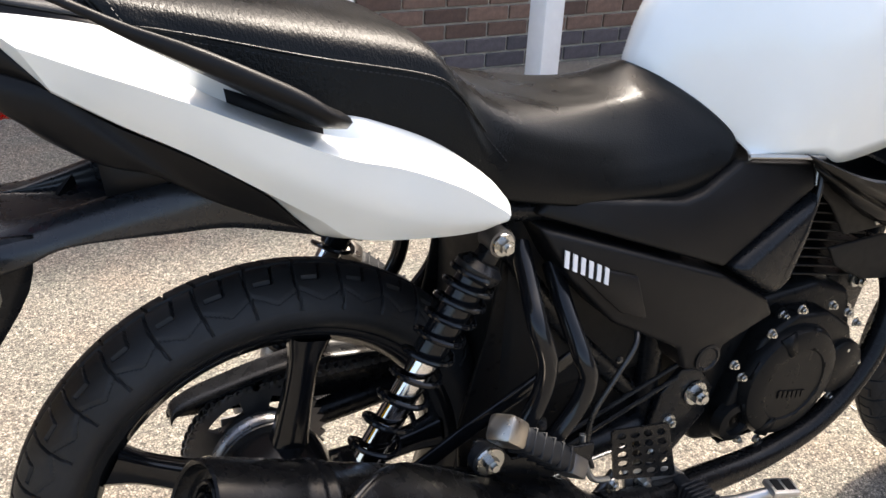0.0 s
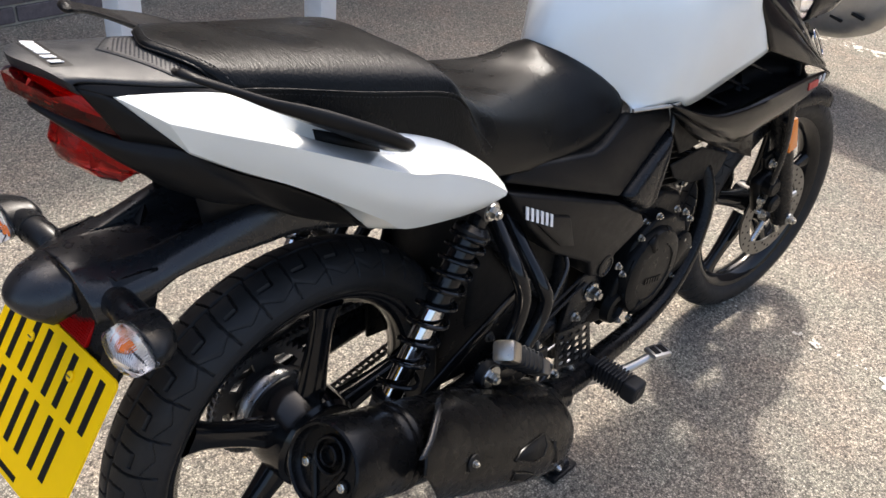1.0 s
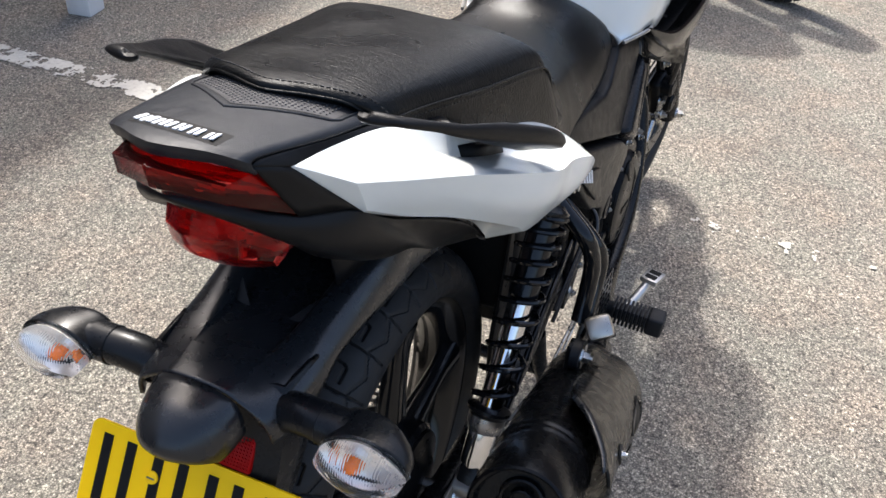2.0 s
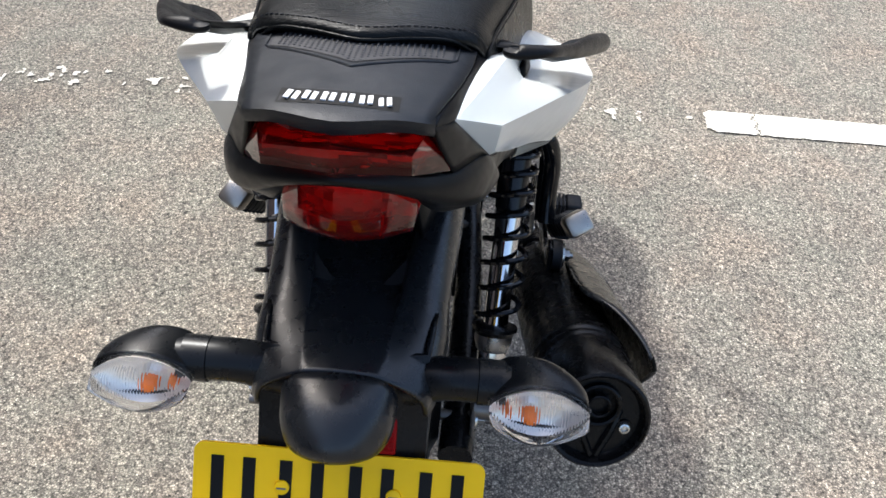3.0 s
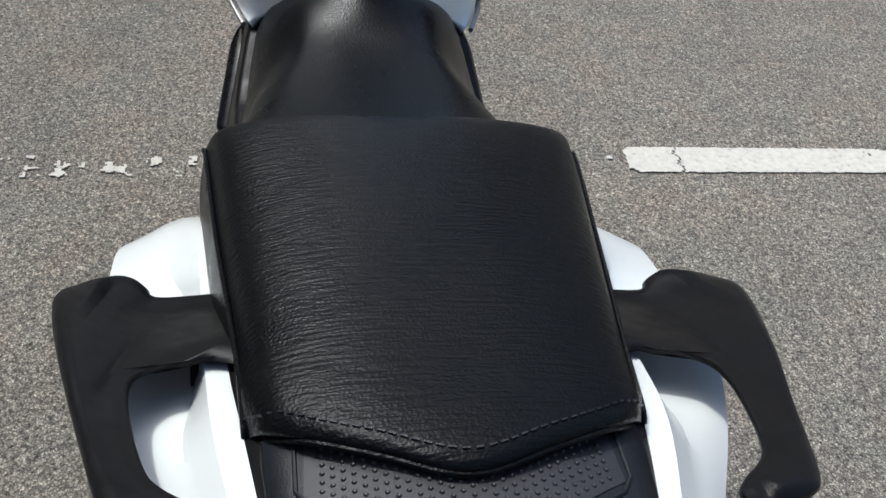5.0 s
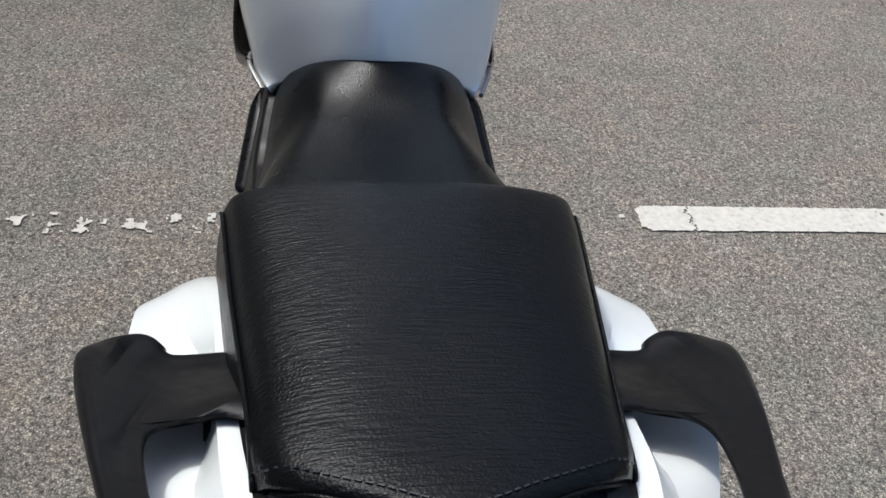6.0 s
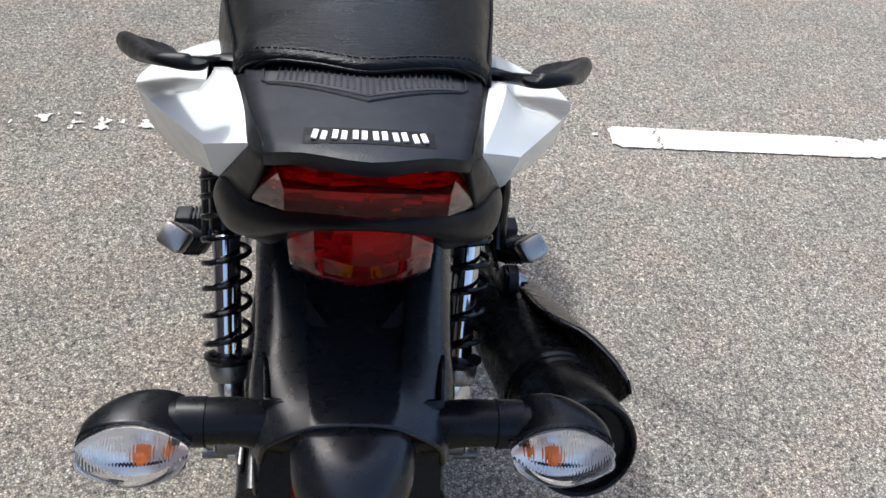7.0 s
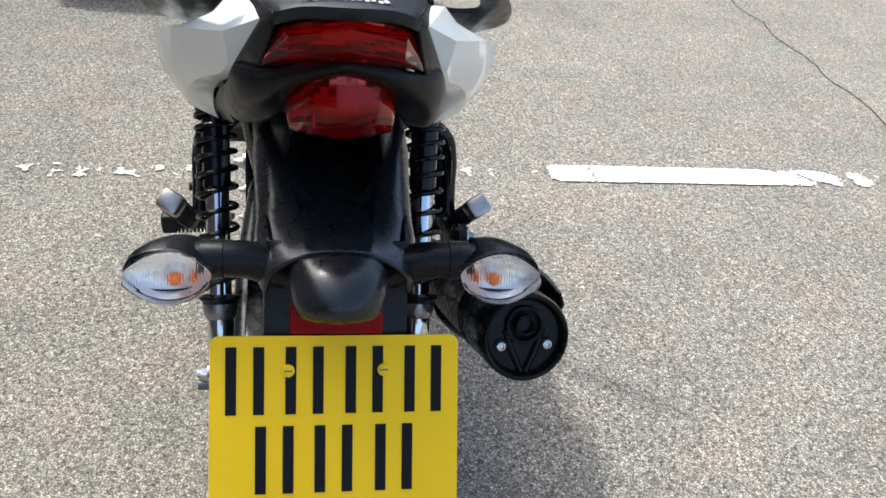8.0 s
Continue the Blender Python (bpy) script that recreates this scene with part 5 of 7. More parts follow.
    # hanger between the stalks and the plate, with flanks that run forward
    hang = [[(-0.352, -0.068, 0.812), (-0.398, -0.064, 0.812), (-0.404, 0.0, 0.812), (-0.398, 0.064, 0.812), (-0.352, 0.068, 0.812)],
            [(-0.362, -0.069, 0.760), (-0.412, -0.066, 0.760), (-0.418, 0.0, 0.760), (-0.412, 0.066, 0.760), (-0.362, 0.069, 0.760)],
            [(-0.400, -0.067, 0.700), (-0.440, -0.066, 0.700), (-0.444, 0.0, 0.700), (-0.440, 0.066, 0.700), (-0.400, 0.067, 0.700)],
            [(-0.440, -0.062, 0.650), (-0.466, -0.060, 0.650), (-0.470, 0.0, 0.650), (-0.466, 0.060, 0.650), (-0.440, 0.062, 0.650)]]
    v, f = skin(hang, 3, 3, hard=(1, 3))
    shape("plate_hanger", v, f, SATIN, ob, "black plate hanger", solid=0.005)
    # fins in the trough
    for s in (-1, 1):
        shape("trough_fin", [(-0.300, 0.037 * s, 0.808), (-0.322, 0.020 * s, 0.810), (-0.324, 0.037 * s, 0.809), (-0.304, 0.038 * s, 0.824)], [(0, 1, 2), (0, 1, 3), (1, 2, 3), (0, 2, 3)], PLASTIC, ob, smooth=0)


mudguard()


def number_plate():
    w, h = 0.229, 0.178
    tilt = 32
    frame_m = Matrix.Translation((-0.4335, 0, 0.731)) @ Matrix.Rotation(radians(tilt), 4, "Y")
    bm = bmesh.new()
    r, n = 0.008, 6
    pts = []
    for cy, cz, a0 in ((w / 2 - r, -r, 0), (-w / 2 + r, -r, 90), (-w / 2 + r, -h + r, 180), (w / 2 - r, -h + r, 270)):
        for k in range(n + 1):
            a = radians(a0 + 90 * k / n)
            pts.append((0.0, cy + r * math.cos(a), cz + r * math.sin(a)))
    fce = bm.faces.new([bm.verts.new(p) for p in pts])
    ext = bmesh.ops.extrude_face_region(bm, geom=[fce])
    bmesh.ops.translate(bm, vec=(0.003, 0, 0), verts=[v for v in ext["geom"] if isinstance(v, bmesh.types.BMVert)])
    bm.transform(frame_m)
    ob = part("number_plate", bm, YELLOW, bike, "yellow rear number plate with black bars", smooth=30)
    # the writing as plain bars
    for z, ys in ((-0.041, (0.083, 0.029, -0.026, -0.081)), (-0.114, (0.056, 0.002, -0.054))):
        for y in ys:
            for k in (-1, 1):
                b = box_mesh((0.0008, 0.0098, 0.062), frame_m @ Matrix.Translation((-0.0005, y + 0.0125 * k, z)))
                part("plate_bar", b, INK, ob, "black bar", smooth=0)
    b = box_mesh((0.0008, 0.095, 0.006), frame_m @ Matrix.Translation((-0.0005, 0.02, -0.169)))
    part("plate_bar", b, INK, ob, "small black bar", smooth=0)
    for y in (0.044, -0.044):
        c = frame_m @ Vector((0, y, -0.032))
        lathe("plate_screw", [(0, 0.0062), (0.0025, 0.0058), (0.0035, 0.004), (0.0036, 0.0)], c, frame_m.to_3x3() @ Vector((-1, 0, 0)), YELLOW, ob, "yellow screw cap", n=20)
        bb = box_mesh((0.0006, 0.0075, 0.0013), frame_m @ Matrix.Translation((-0.0038, y, -0.032)))
        part("screw_slot", bb, DULL, ob, smooth=0)
    rb = box_mesh((0.006, 0.086, 0.034), frame_m @ Matrix.Translation((0.004, 0, 0.018)), 0.002)
    rf = part("rear_reflector", rb, RED_PRISM, bike, "red rear reflector above the plate")
    cells = bmesh.new()
    for i in range(27):
        for j in range(10):
            m = frame_m @ Matrix.Translation((0.0008, -0.040 + i * 0.0031, 0.0045 + j * 0.0030)) @ pose(0, 0, 0, 45)
            bmesh.ops.create_cube(cells, size=1, matrix=m @ Matrix.Diagonal((0.0016, 0.0017, 0.0017, 1)))
    ce = part("reflector_grid", cells, RED_PRISM, rf, smooth=0)
    ce["kind"] = "stuff"


number_plate()


def indicator(s):
    stem = tube("indicator", [(-0.396, 0.048 * s, 0.7780), (-0.403, 0.082 * s, 0.7950), (-0.408, 0.126 * s, 0.7975)], [0.0185, 0.0172, 0.0165], SATIN, bike, "rear turn indicator on a black stalk", n=20)
    lathe("collar", [(0, 0.0165), (0.001, 0.0180), (0.020, 0.0176), (0.021, 0.0160)], (-0.4055, 0.101 * s, 0.7969), (0, s, 0), SATIN, stem, n=24)
    # rounded black body: rings from the lens plane forward
    rows = []
    for dx, ky, kz, cz, cy in ((-0.010, 0.0365, 0.0196, 0.7965, 0.1485), (0.002, 0.0362, 0.0196, 0.7962, 0.148), (0.014, 0.0330, 0.0178, 0.7965, 0.144), (0.024, 0.0260, 0.0150, 0.7970, 0.138), (0.030, 0.0110, 0.0080, 0.7970, 0.133)):
        ring = []
        for k in range(20):
            a = 2 * math.pi * k / 20
            ring.append((-0.415 + dx, (cy + ky * math.cos(a)) * s, cz + kz * math.sin(a) * (1.12 if math.sin(a) > 0 else 0.93)))
        rows.append(ring + ring[:1])
    v, f = skin(rows, 2, 4)
    shape("housing", v, f, SATIN, stem, "rounded black housing", smooth=60, solid=0.001)
    # almond outline of the lens, drawn out towards its outer end
    n = 120

    def rim(k, grow):
        a = 2 * math.pi * k / n
        ca, sa = math.cos(a), math.sin(a)
        taper = 1.0 - 0.22 * max(0.0, ca) ** 2
        return (0.1480 + 0.0362 * grow * ca + 0.0015 * ca * abs(ca)), 0.7965 + 0.0224 * grow * sa * (0.45 + 0.55 * abs(sa)) * taper * 1.0

    # a deep smooth wall, then a softly domed face
    rows = []
    for dx, grow in ((-0.0080, 1.0), (-0.0100, 1.0), (-0.0260, 0.965), (-0.0275, 0.930), (-0.0305, 0.76), (-0.0330, 0.52), (-0.0345, 0.26), (-0.0350, 0.02)):
        rows.append([(-0.415 + dx, rim(k, grow)[0] * s, rim(k, grow)[1] - 0.16 * max(0.0, -dx - 0.008)) for k in range(n)])
    f = [(i * n + k, i * n + (k + 1) % n, (i + 1) * n + (k + 1) % n, (i + 1) * n + k) for i in range(len(rows) - 1) for k in range(n)]
    ln = shape("lens", [p for r in rows for p in r], f, FLUTED, stem, "clear fluted lens", smooth=40)
    ln.visible_shadow = False
    # bright bowl behind the lens, pressed into upright facets
    rows = []
    for dx, grow in ((-0.0135, 0.985), (-0.0120, 0.94), (-0.0085, 0.80), (-0.0060, 0.62), (-0.0045, 0.40), (-0.0040, 0.02)):
        rows.append([(-0.415 + dx + 0.0006 * math.sin(rim(k, grow)[0] * 1050) * (1 - grow), rim(k, grow)[0] * s, rim(k, grow)[1] - 0.0005) for k in range(n)])
    f = [(i * n + k, i * n + (k + 1) % n, (i + 1) * n + (k + 1) % n, (i + 1) * n + k) for i in range(len(rows) - 1) for k in range(n)]
    shape("reflector", [p for r in rows for p in r], f, REFLECTOR, stem, "bright pressed lamp reflector", smooth=20)
    bm = bmesh.new()
    bmesh.ops.create_uvsphere(bm, u_segments=16, v_segments=10, radius=0.0052)
    bmesh.ops.scale(bm, vec=(1.5, 1.25, 0.95), verts=bm.verts)
    bm.transform(Matrix.Translation((-0.4290, 0.1415 * s, 0.7925)))
    part("bulb", bm, AMBER_BULB, stem, "orange bulb")
    lathe("bulb_collar", [(0, 0.0082), (0.004, 0.0068), (0.005, 0.0056), (0.0075, 0.0054)], (-0.4185, 0.1415 * s, 0.7925), (-1, 0, -0.02), REFLECTOR, stem, "bright bulb collar", n=20)
    # curved orange strip between bulb and stalk, imitates the bulb's refracted image
    v, f = skin([[(-0.4205, (0.1255 - 0.0010 * abs(k)) * s, 0.7935 + 0.0028 * k), (-0.4300, (0.1290 - 0.0010 * abs(k)) * s, 0.7935 + 0.0028 * k)] for k in (-2, -1, 0, 1, 2)], 2, 2)
    shape("bulb_image", v, f, AMBER_BULB, stem, "orange strip imitating the bulb refracted by the flutes", solid=0.001)
    edge = [(-0.4245, rim(k, 1.005)[0] * s, rim(k, 1.005)[1] - 0.0004) for k in range(0, n + 1, 3)]
    tube("lens_rim", edge, 0.0009, CLEAR, stem, n=6, smooth_path=0)


for s in (-1, 1):
    indicator(s)


# -- exhaust
EX0, EX1 = Vector((0.235, -0.208, 0.382)), Vector((-0.271, -0.237, 0.596))
EXD = (EX1 - EX0).normalized()
EXL = (EX1 - EX0).length


def silencer():
    e = EXL
    prof = [(-0.03, 0.022), (0.02, 0.024), (0.06, 0.034), (0.09, 0.045), (0.15, 0.052), (0.30, 0.0545), (e - 0.128, 0.0545), (e - 0.125, 0.0566), (e - 0.117, 0.0566), (e - 0.114, 0.0548), (e - 0.110, 0.0548), (e - 0.107, 0.0562), (e - 0.103, 0.0562), (e - 0.100, 0.0548),
            (e - 0.088, 0.0545), (e - 0.086, 0.0553), (e - 0.030, 0.0553), (e - 0.010, 0.0550), (e - 0.002, 0.0535), (e, 0.0510), (e - 0.002, 0.0482), (e - 0.010, 0.0468), (e - 0.013, 0.0440), (e - 0.013, 0.0)]
    ob = lathe("silencer", prof, EX0, EXD, EXHAUST, bike, "matt black exhaust silencer", n=72)
    # end plate: a raised ring round the pipe, a V of ribs below it, two screws
    right = EXD.cross(Vector((0, 0, 1))).normalized()
    if right.y > 0:
        right = -right
    up = right.cross(EXD).normalized()
    if up.z < 0:
        up = -up
    on = lambda a, b, c=0.0: EX1 + right * a + up * b + EXD * (c - 0.013)
    lathe("tail_pipe", [(-0.03, 0.0), (-0.03, 0.0100), (0.008, 0.0100), (0.009, 0.0112), (0.008, 0.0125), (0.001, 0.0130)], on(0.0, 0.014), EXD, EXHAUST, ob, "short tail pipe", n=28)
    lathe("pipe_ring", [(0, 0.0190), (0.006, 0.0195), (0.007, 0.0215), (0.006, 0.0235), (0, 0.0245)], on(0.0, 0.014), EXD, EXHAUST, ob, "raised ring", n=36)
    for k in (-1, 1):
        tube("end_rib", [tuple(on(0.023 * k, 0.008)), tuple(on(0.016 * k, -0.014, 0.002)), tuple(on(0.003 * k, -0.044, 0.001))], 0.0042, EXHAUST, ob, n=8)
        lathe("screw_boss", [(0, 0.0085), (0.003, 0.0080), (0.003, 0.0)], on(0.0290 * k, -0.011), EXD, EXHAUST, ob, n=20)
        lathe("screw", [(0, 0.0060), (0.003, 0.0055), (0.0035, 0.0035), (0.0015, 0.0030), (0.0015, 0)], on(0.0290 * k, -0.011, 0.003), EXD, STEEL, ob, "steel socket screw", n=18)
    return ob


silencer()


def heat_shield():
    """A shell over the outer side of the silencer that stands off towards its rear edge."""
    side = EXD.cross(Vector((0, 0, 1))).normalized()
    if side.y > 0:
        side = -side
    up = side.cross(EXD).normalized()
    if up.z < 0:
        up = -up
    rows = []
    shell = ((0.045, 0.034, 108, -118, 0.034, 0.014), (0.055, 0.050, 104, -116, 0.034, 0.016), (0.095, 0.062, 98, -112, 0.034, 0.018), (0.16, 0.069, 95, -108, 0.032, 0.019), (0.24, 0.0720, 93, -104, 0.029, 0.018), (0.34, 0.0740, 92, -98, 0.024, 0.015), (0.46, 0.0760, 90, -86, 0.016, 0.010), (0.56, 0.0770, 90, -66, 0.010, 0.006), (0.66, 0.0775, 84, -44, 0.004, 0.002), (0.74, 0.080, 62, -20, 0.0, 0.0), (0.80, 0.081, 40, 0, 0.0, 0.0), (0.838, 0.081, 26, 12, 0.0, 0.0))
    for f, r, a_top, a_low, drop, out in shell:
        c = EX0 + EXD * EXL * f - up * drop + side * out
        row = []
        for k in range(7):
            a = radians(a_top + (a_low - a_top) * k / 6)
            row.append(tuple(c + side * r * math.cos(a) + up * r * math.sin(a)))
        rows.append(row)
    v, f = skin(rows, 3, 4)
    ob = shape("heat_shield", v, f, SHIELD, bike, "black exhaust heat shield with slots", smooth=50, solid=0.004)
    # turned-in rear edge
    rim = []
    for row in rows[6:]:
        p = Vector(row[0])
        axis_p = EX0 + EXD * (p - EX0).dot(EXD)
        inward = (axis_p - p).normalized()
        rim.append([tuple(p), tuple(p + inward * 0.004 + EXD * 0.008)])
    v, f = skin(rim, 2, 4)
    shape("shield_edge", v, f, GUARD, ob, "turned edge of the shield", smooth=50, solid=0.002)
    # dark slots and fixing screws
    fs = [q[0] for q in shell]
    read = lambda ff, k: float(np.interp(ff, fs, [q[k] for q in shell]))
    on = lambda ff, aa, lift: EX0 + EXD * EXL * ff - up * read(ff, 4) + side * read(ff, 5) + (side * math.cos(radians(aa)) + up * math.sin(radians(aa))) * (read(ff, 1) + lift)
    for outline in ([(0.45, 6), (0.43, 16), (0.37, 26), (0.31, 33), (0.30, 20), (0.31, 7), (0.36, 2)], [(0.265, 24), (0.245, 22), (0.205, -6), (0.222, -6)], [(0.43, -9), (0.37, -12), (0.31, -18), (0.33, -28), (0.41, -22)]):
        mid = (sum(q[0] for q in outline) / len(outline), sum(q[1] for q in outline) / len(outline))
        ring = outline
        pts = [tuple(on(q[0], q[1], 0.0016)) for q in ring] + [tuple(on(*mid, 0.0016))]
        n_ = len(ring)
        shape("slot", pts, [(k, (k + 1) % n_, n_) for k in range(n_)], INK, ob, "dark slot", solid=0.002)
        lip = [tuple(on(q[0], q[1], 0.001)) for q in ring + ring[:1]]
        tube("slot_lip", lip, 0.0016, SHIELD, ob, n=6, smooth_path=0)
    for ff, aa in ((0.64, 10), (0.14, -24)):
        n_ = side * math.cos(radians(aa)) + up * math.sin(radians(aa))
        lathe("screw_recess", [(0, 0.0125), (0.002, 0.0115), (0.0022, 0.0)], tuple(on(ff, aa, 0.0)), n_, INK, ob, "dark recess round the screw", n=24)
        bolt(tuple(on(ff, aa, 0.001)), n_, 0.0048, ob, STEEL, washer=1.1, name="screw")


heat_shield()
tube("exhaust_pipe", [(0.775, -0.050, 0.60), (0.822, -0.080, 0.575), (0.830, -0.110, 0.515), (0.800, -0.126, 0.445), (0.738, -0.140, 0.388), (0.660, -0.150, 0.350), (0.548, -0.157, 0.330), (0.430, -0.170, 0.340), (0.32, -0.190, 0.362), (0.22, -0.205, 0.392)], [0.018, 0.0185, 0.0185, 0.0185, 0.0185, 0.0185, 0.020, 0.022, 0.023, 0.024], EXHAUST, bike, "black exhaust pipe", n=20)
prism("rear_subframe_bar", [(0.200, 0.606), (0.205, 0.588), (0.050, 0.510), (-0.060, 0.448), (-0.070, 0.468), (0.045, 0.532)], -0.146, -0.152, GLOSS, bike, "black flat bar between the shock and the footrest bracket", 0.002)
hang = prism("exhaust_hanger", [(0.085, 0.520), (0.060, 0.555), (0.035, 0.560), (0.030, 0.525), (0.060, 0.480), (0.100, 0.470), (0.20, 0.480), (0.20, 0.505)], -0.200, -0.206, SATIN, bike, "black footrest and silencer bracket", 0.002)
lathe("rubber_bush", [(0, 0.020), (0.012, 0.020), (0.014, 0.016)], (0.047, -0.206, 0.540), (0, -1, 0), PEG, hang, n=28)
bolt((0.047, -0.219, 0.540), (0, -1, 0), 0.0085, hang, STEEL, washer=2.1)


# -- footrests, brackets, levers
def pillion_peg(s):
    m = Matrix.Translation((0.107, 0.228 * s if s < 0 else 0.204, 0.543)) @ pose(0, 0, 0, 0, 40, -6 * s) @ pose(0, 0, 0, 28 * s, 0, 0)
    ob = part("pillion_footrest", box_mesh((0.100, 0.031, 0.028), m, 0.008, 3), PEG, bike, "folded pillion footrest, black rubber with bright end")
    part("end_cap", box_mesh((0.034, 0.034, 0.031), m @ Matrix.Translation((-0.066, 0, 0.001)), 0.0065, 2), CAP, ob, "bright alloy end cap")
    part("hinge", box_mesh((0.03, 0.03, 0.024), m @ Matrix.Translation((0.062, 0, -0.002)), 0.004, 2), DULL, ob, "dull hinge")
    for k in range(5):
        part("rib", box_mesh((0.003, 0.0325, 0.0295), m @ Matrix.Translation((-0.036 + 0.018 * k, 0, 0)), 0.001, 1), PEG, ob)


for s in (-1, 1):
    pillion_peg(s)
    # the two tubes stand further out on the exhaust's side
    w = s if s < 0 else 0.88
    tube("bracket_tube", [(0.132, 0.110 * w, 0.735), (0.124, 0.150 * w, 0.700), (0.116, 0.185 * w, 0.672), (0.125, 0.197 * w, 0.632), (0.120, 0.198 * w, 0.589), (0.100, 0.198 * w, 0.550)], 0.0115, GLOSS, bike, "gloss black bracket tube", n=14)
    tube("bracket_tube", [(0.180, 0.108 * w, 0.700), (0.176, 0.150 * w, 0.662), (0.178, 0.188 * w, 0.622), (0.184, 0.197 * w, 0.594), (0.171, 0.198 * w, 0.558), (0.140, 0.198 * w, 0.520)], 0.0115, GLOSS, bike, "gloss black bracket tube", n=14)


def footrest(s):
    y0 = 0.182 if s < 0 else 0.165
    base, axis = (0.372, y0 * s, 0.370), (0.02, s, -0.05)
    hub = lathe("rider_footrest", [(0, 0.012), (0.015, 0.012), (0.020, 0.0145), (0.105, 0.0165), (0.108, 0.013)], base, axis, PEG, bike, "ribbed black rubber rider footrest", n=20)
    m = axis_pose(base, axis)
    for k in range(9):
        part("rib", box_mesh((0.035, 0.034, 0.0042), m @ Matrix.Translation((0, 0, 0.022 + 0.0068 * k)), 0.0016, 2), PEG, hub)
    part("end_block", box_mesh((0.037, 0.036, 0.028), m @ Matrix.Translation((0, 0, 0.093)), 0.005, 3), PEG, hub)
    prism("bracket", [(0.282, 0.408), (0.310, 0.412), (0.372, 0.388), (0.392, 0.368), (0.380, 0.352), (0.330, 0.352), (0.290, 0.372)], (y0 - 0.016) * s, (y0 - 0.006) * s, ALLOY, hub, "alloy footrest bracket", 0.003)
    bolt((0.312, (y0 - 0.004) * s, 0.388), (0, s, 0), 0.0085, hub, washer=1.7)


for s in (-1, 1):
    footrest(s)


def heel_plate():
    """A thin plate drilled with a grid of round holes: every cell is a square ring."""
    low, high = ((0.246, 0.427), (0.349, 0.399)), ((0.230, 0.507), (0.321, 0.491))
    nu, nv, edge = 4, 5, 0.22

    def at(u, v):
        u, v = (u + edge) / (nu + 2 * edge), (v + edge) / (nv + 2 * edge)
        x0, z0 = (low[0][k] + (low[1][k] - low[0][k]) * u for k in (0, 1))
        x1, z1 = (high[0][k] + (high[1][k] - high[0][k]) * u for k in (0, 1))
        return (x0 + (x1 - x0) * v, -0.1975, z0 + (z1 - z0) * v)

    verts, faces = [], []
    us = [-edge] + [k for k in range(nu + 1)] + [nu + edge]
    vs = [-edge] + [k for k in range(nv + 1)] + [nv + edge]
    for i in range(len(us) - 1):
        for j in range(len(vs) - 1):
            u0, u1, v0, v1 = us[i], us[i + 1], vs[j], vs[j + 1]
            n = len(verts)
            rim = i in (0, nu + 1) or j in (0, nv + 1)
            if rim:
                if i in (0, nu + 1) and j in (0, nv + 1):
                    cu, cv = (u0 if i else u1), (v0 if j else v1)
                    verts += [at(cu, cv), at(cu, v0 if j == 0 else v1), at(u0 if i == 0 else u1, cv)]
                    faces.append((n, n + 1, n + 2) if (i == 0) != (j == 0) else (n, n + 2, n + 1))
                else:
                    verts += [at(u0, v0), at(u1, v0), at(u1, v1), at(u0, v1)]
                    faces.append((n, n + 1, n + 2, n + 3))
                continue
            cu, cv = (u0 + u1) / 2, (v0 + v1) / 2
            for k in range(16):
                a = 2 * math.pi * k / 16 + math.pi / 4
                q = 0.5 / max(abs(math.cos(a)), abs(math.sin(a)))
                verts.append(at(cu + q * math.cos(a), cv + q * math.sin(a)))
            for k in range(16):
                a = 2 * math.pi * k / 16 + math.pi / 4
                verts.append(at(cu + 0.36 * math.cos(a), cv + 0.36 * math.sin(a)))
            faces += [(n + k, n + (k + 1) % 16, n + 16 + (k + 1) % 16, n + 16 + k) for k in range(16)]
    shape("heel_plate", verts, faces, SATIN, bike, "drilled dark heel guard plate", smooth=0, solid=0.003)


heel_plate()


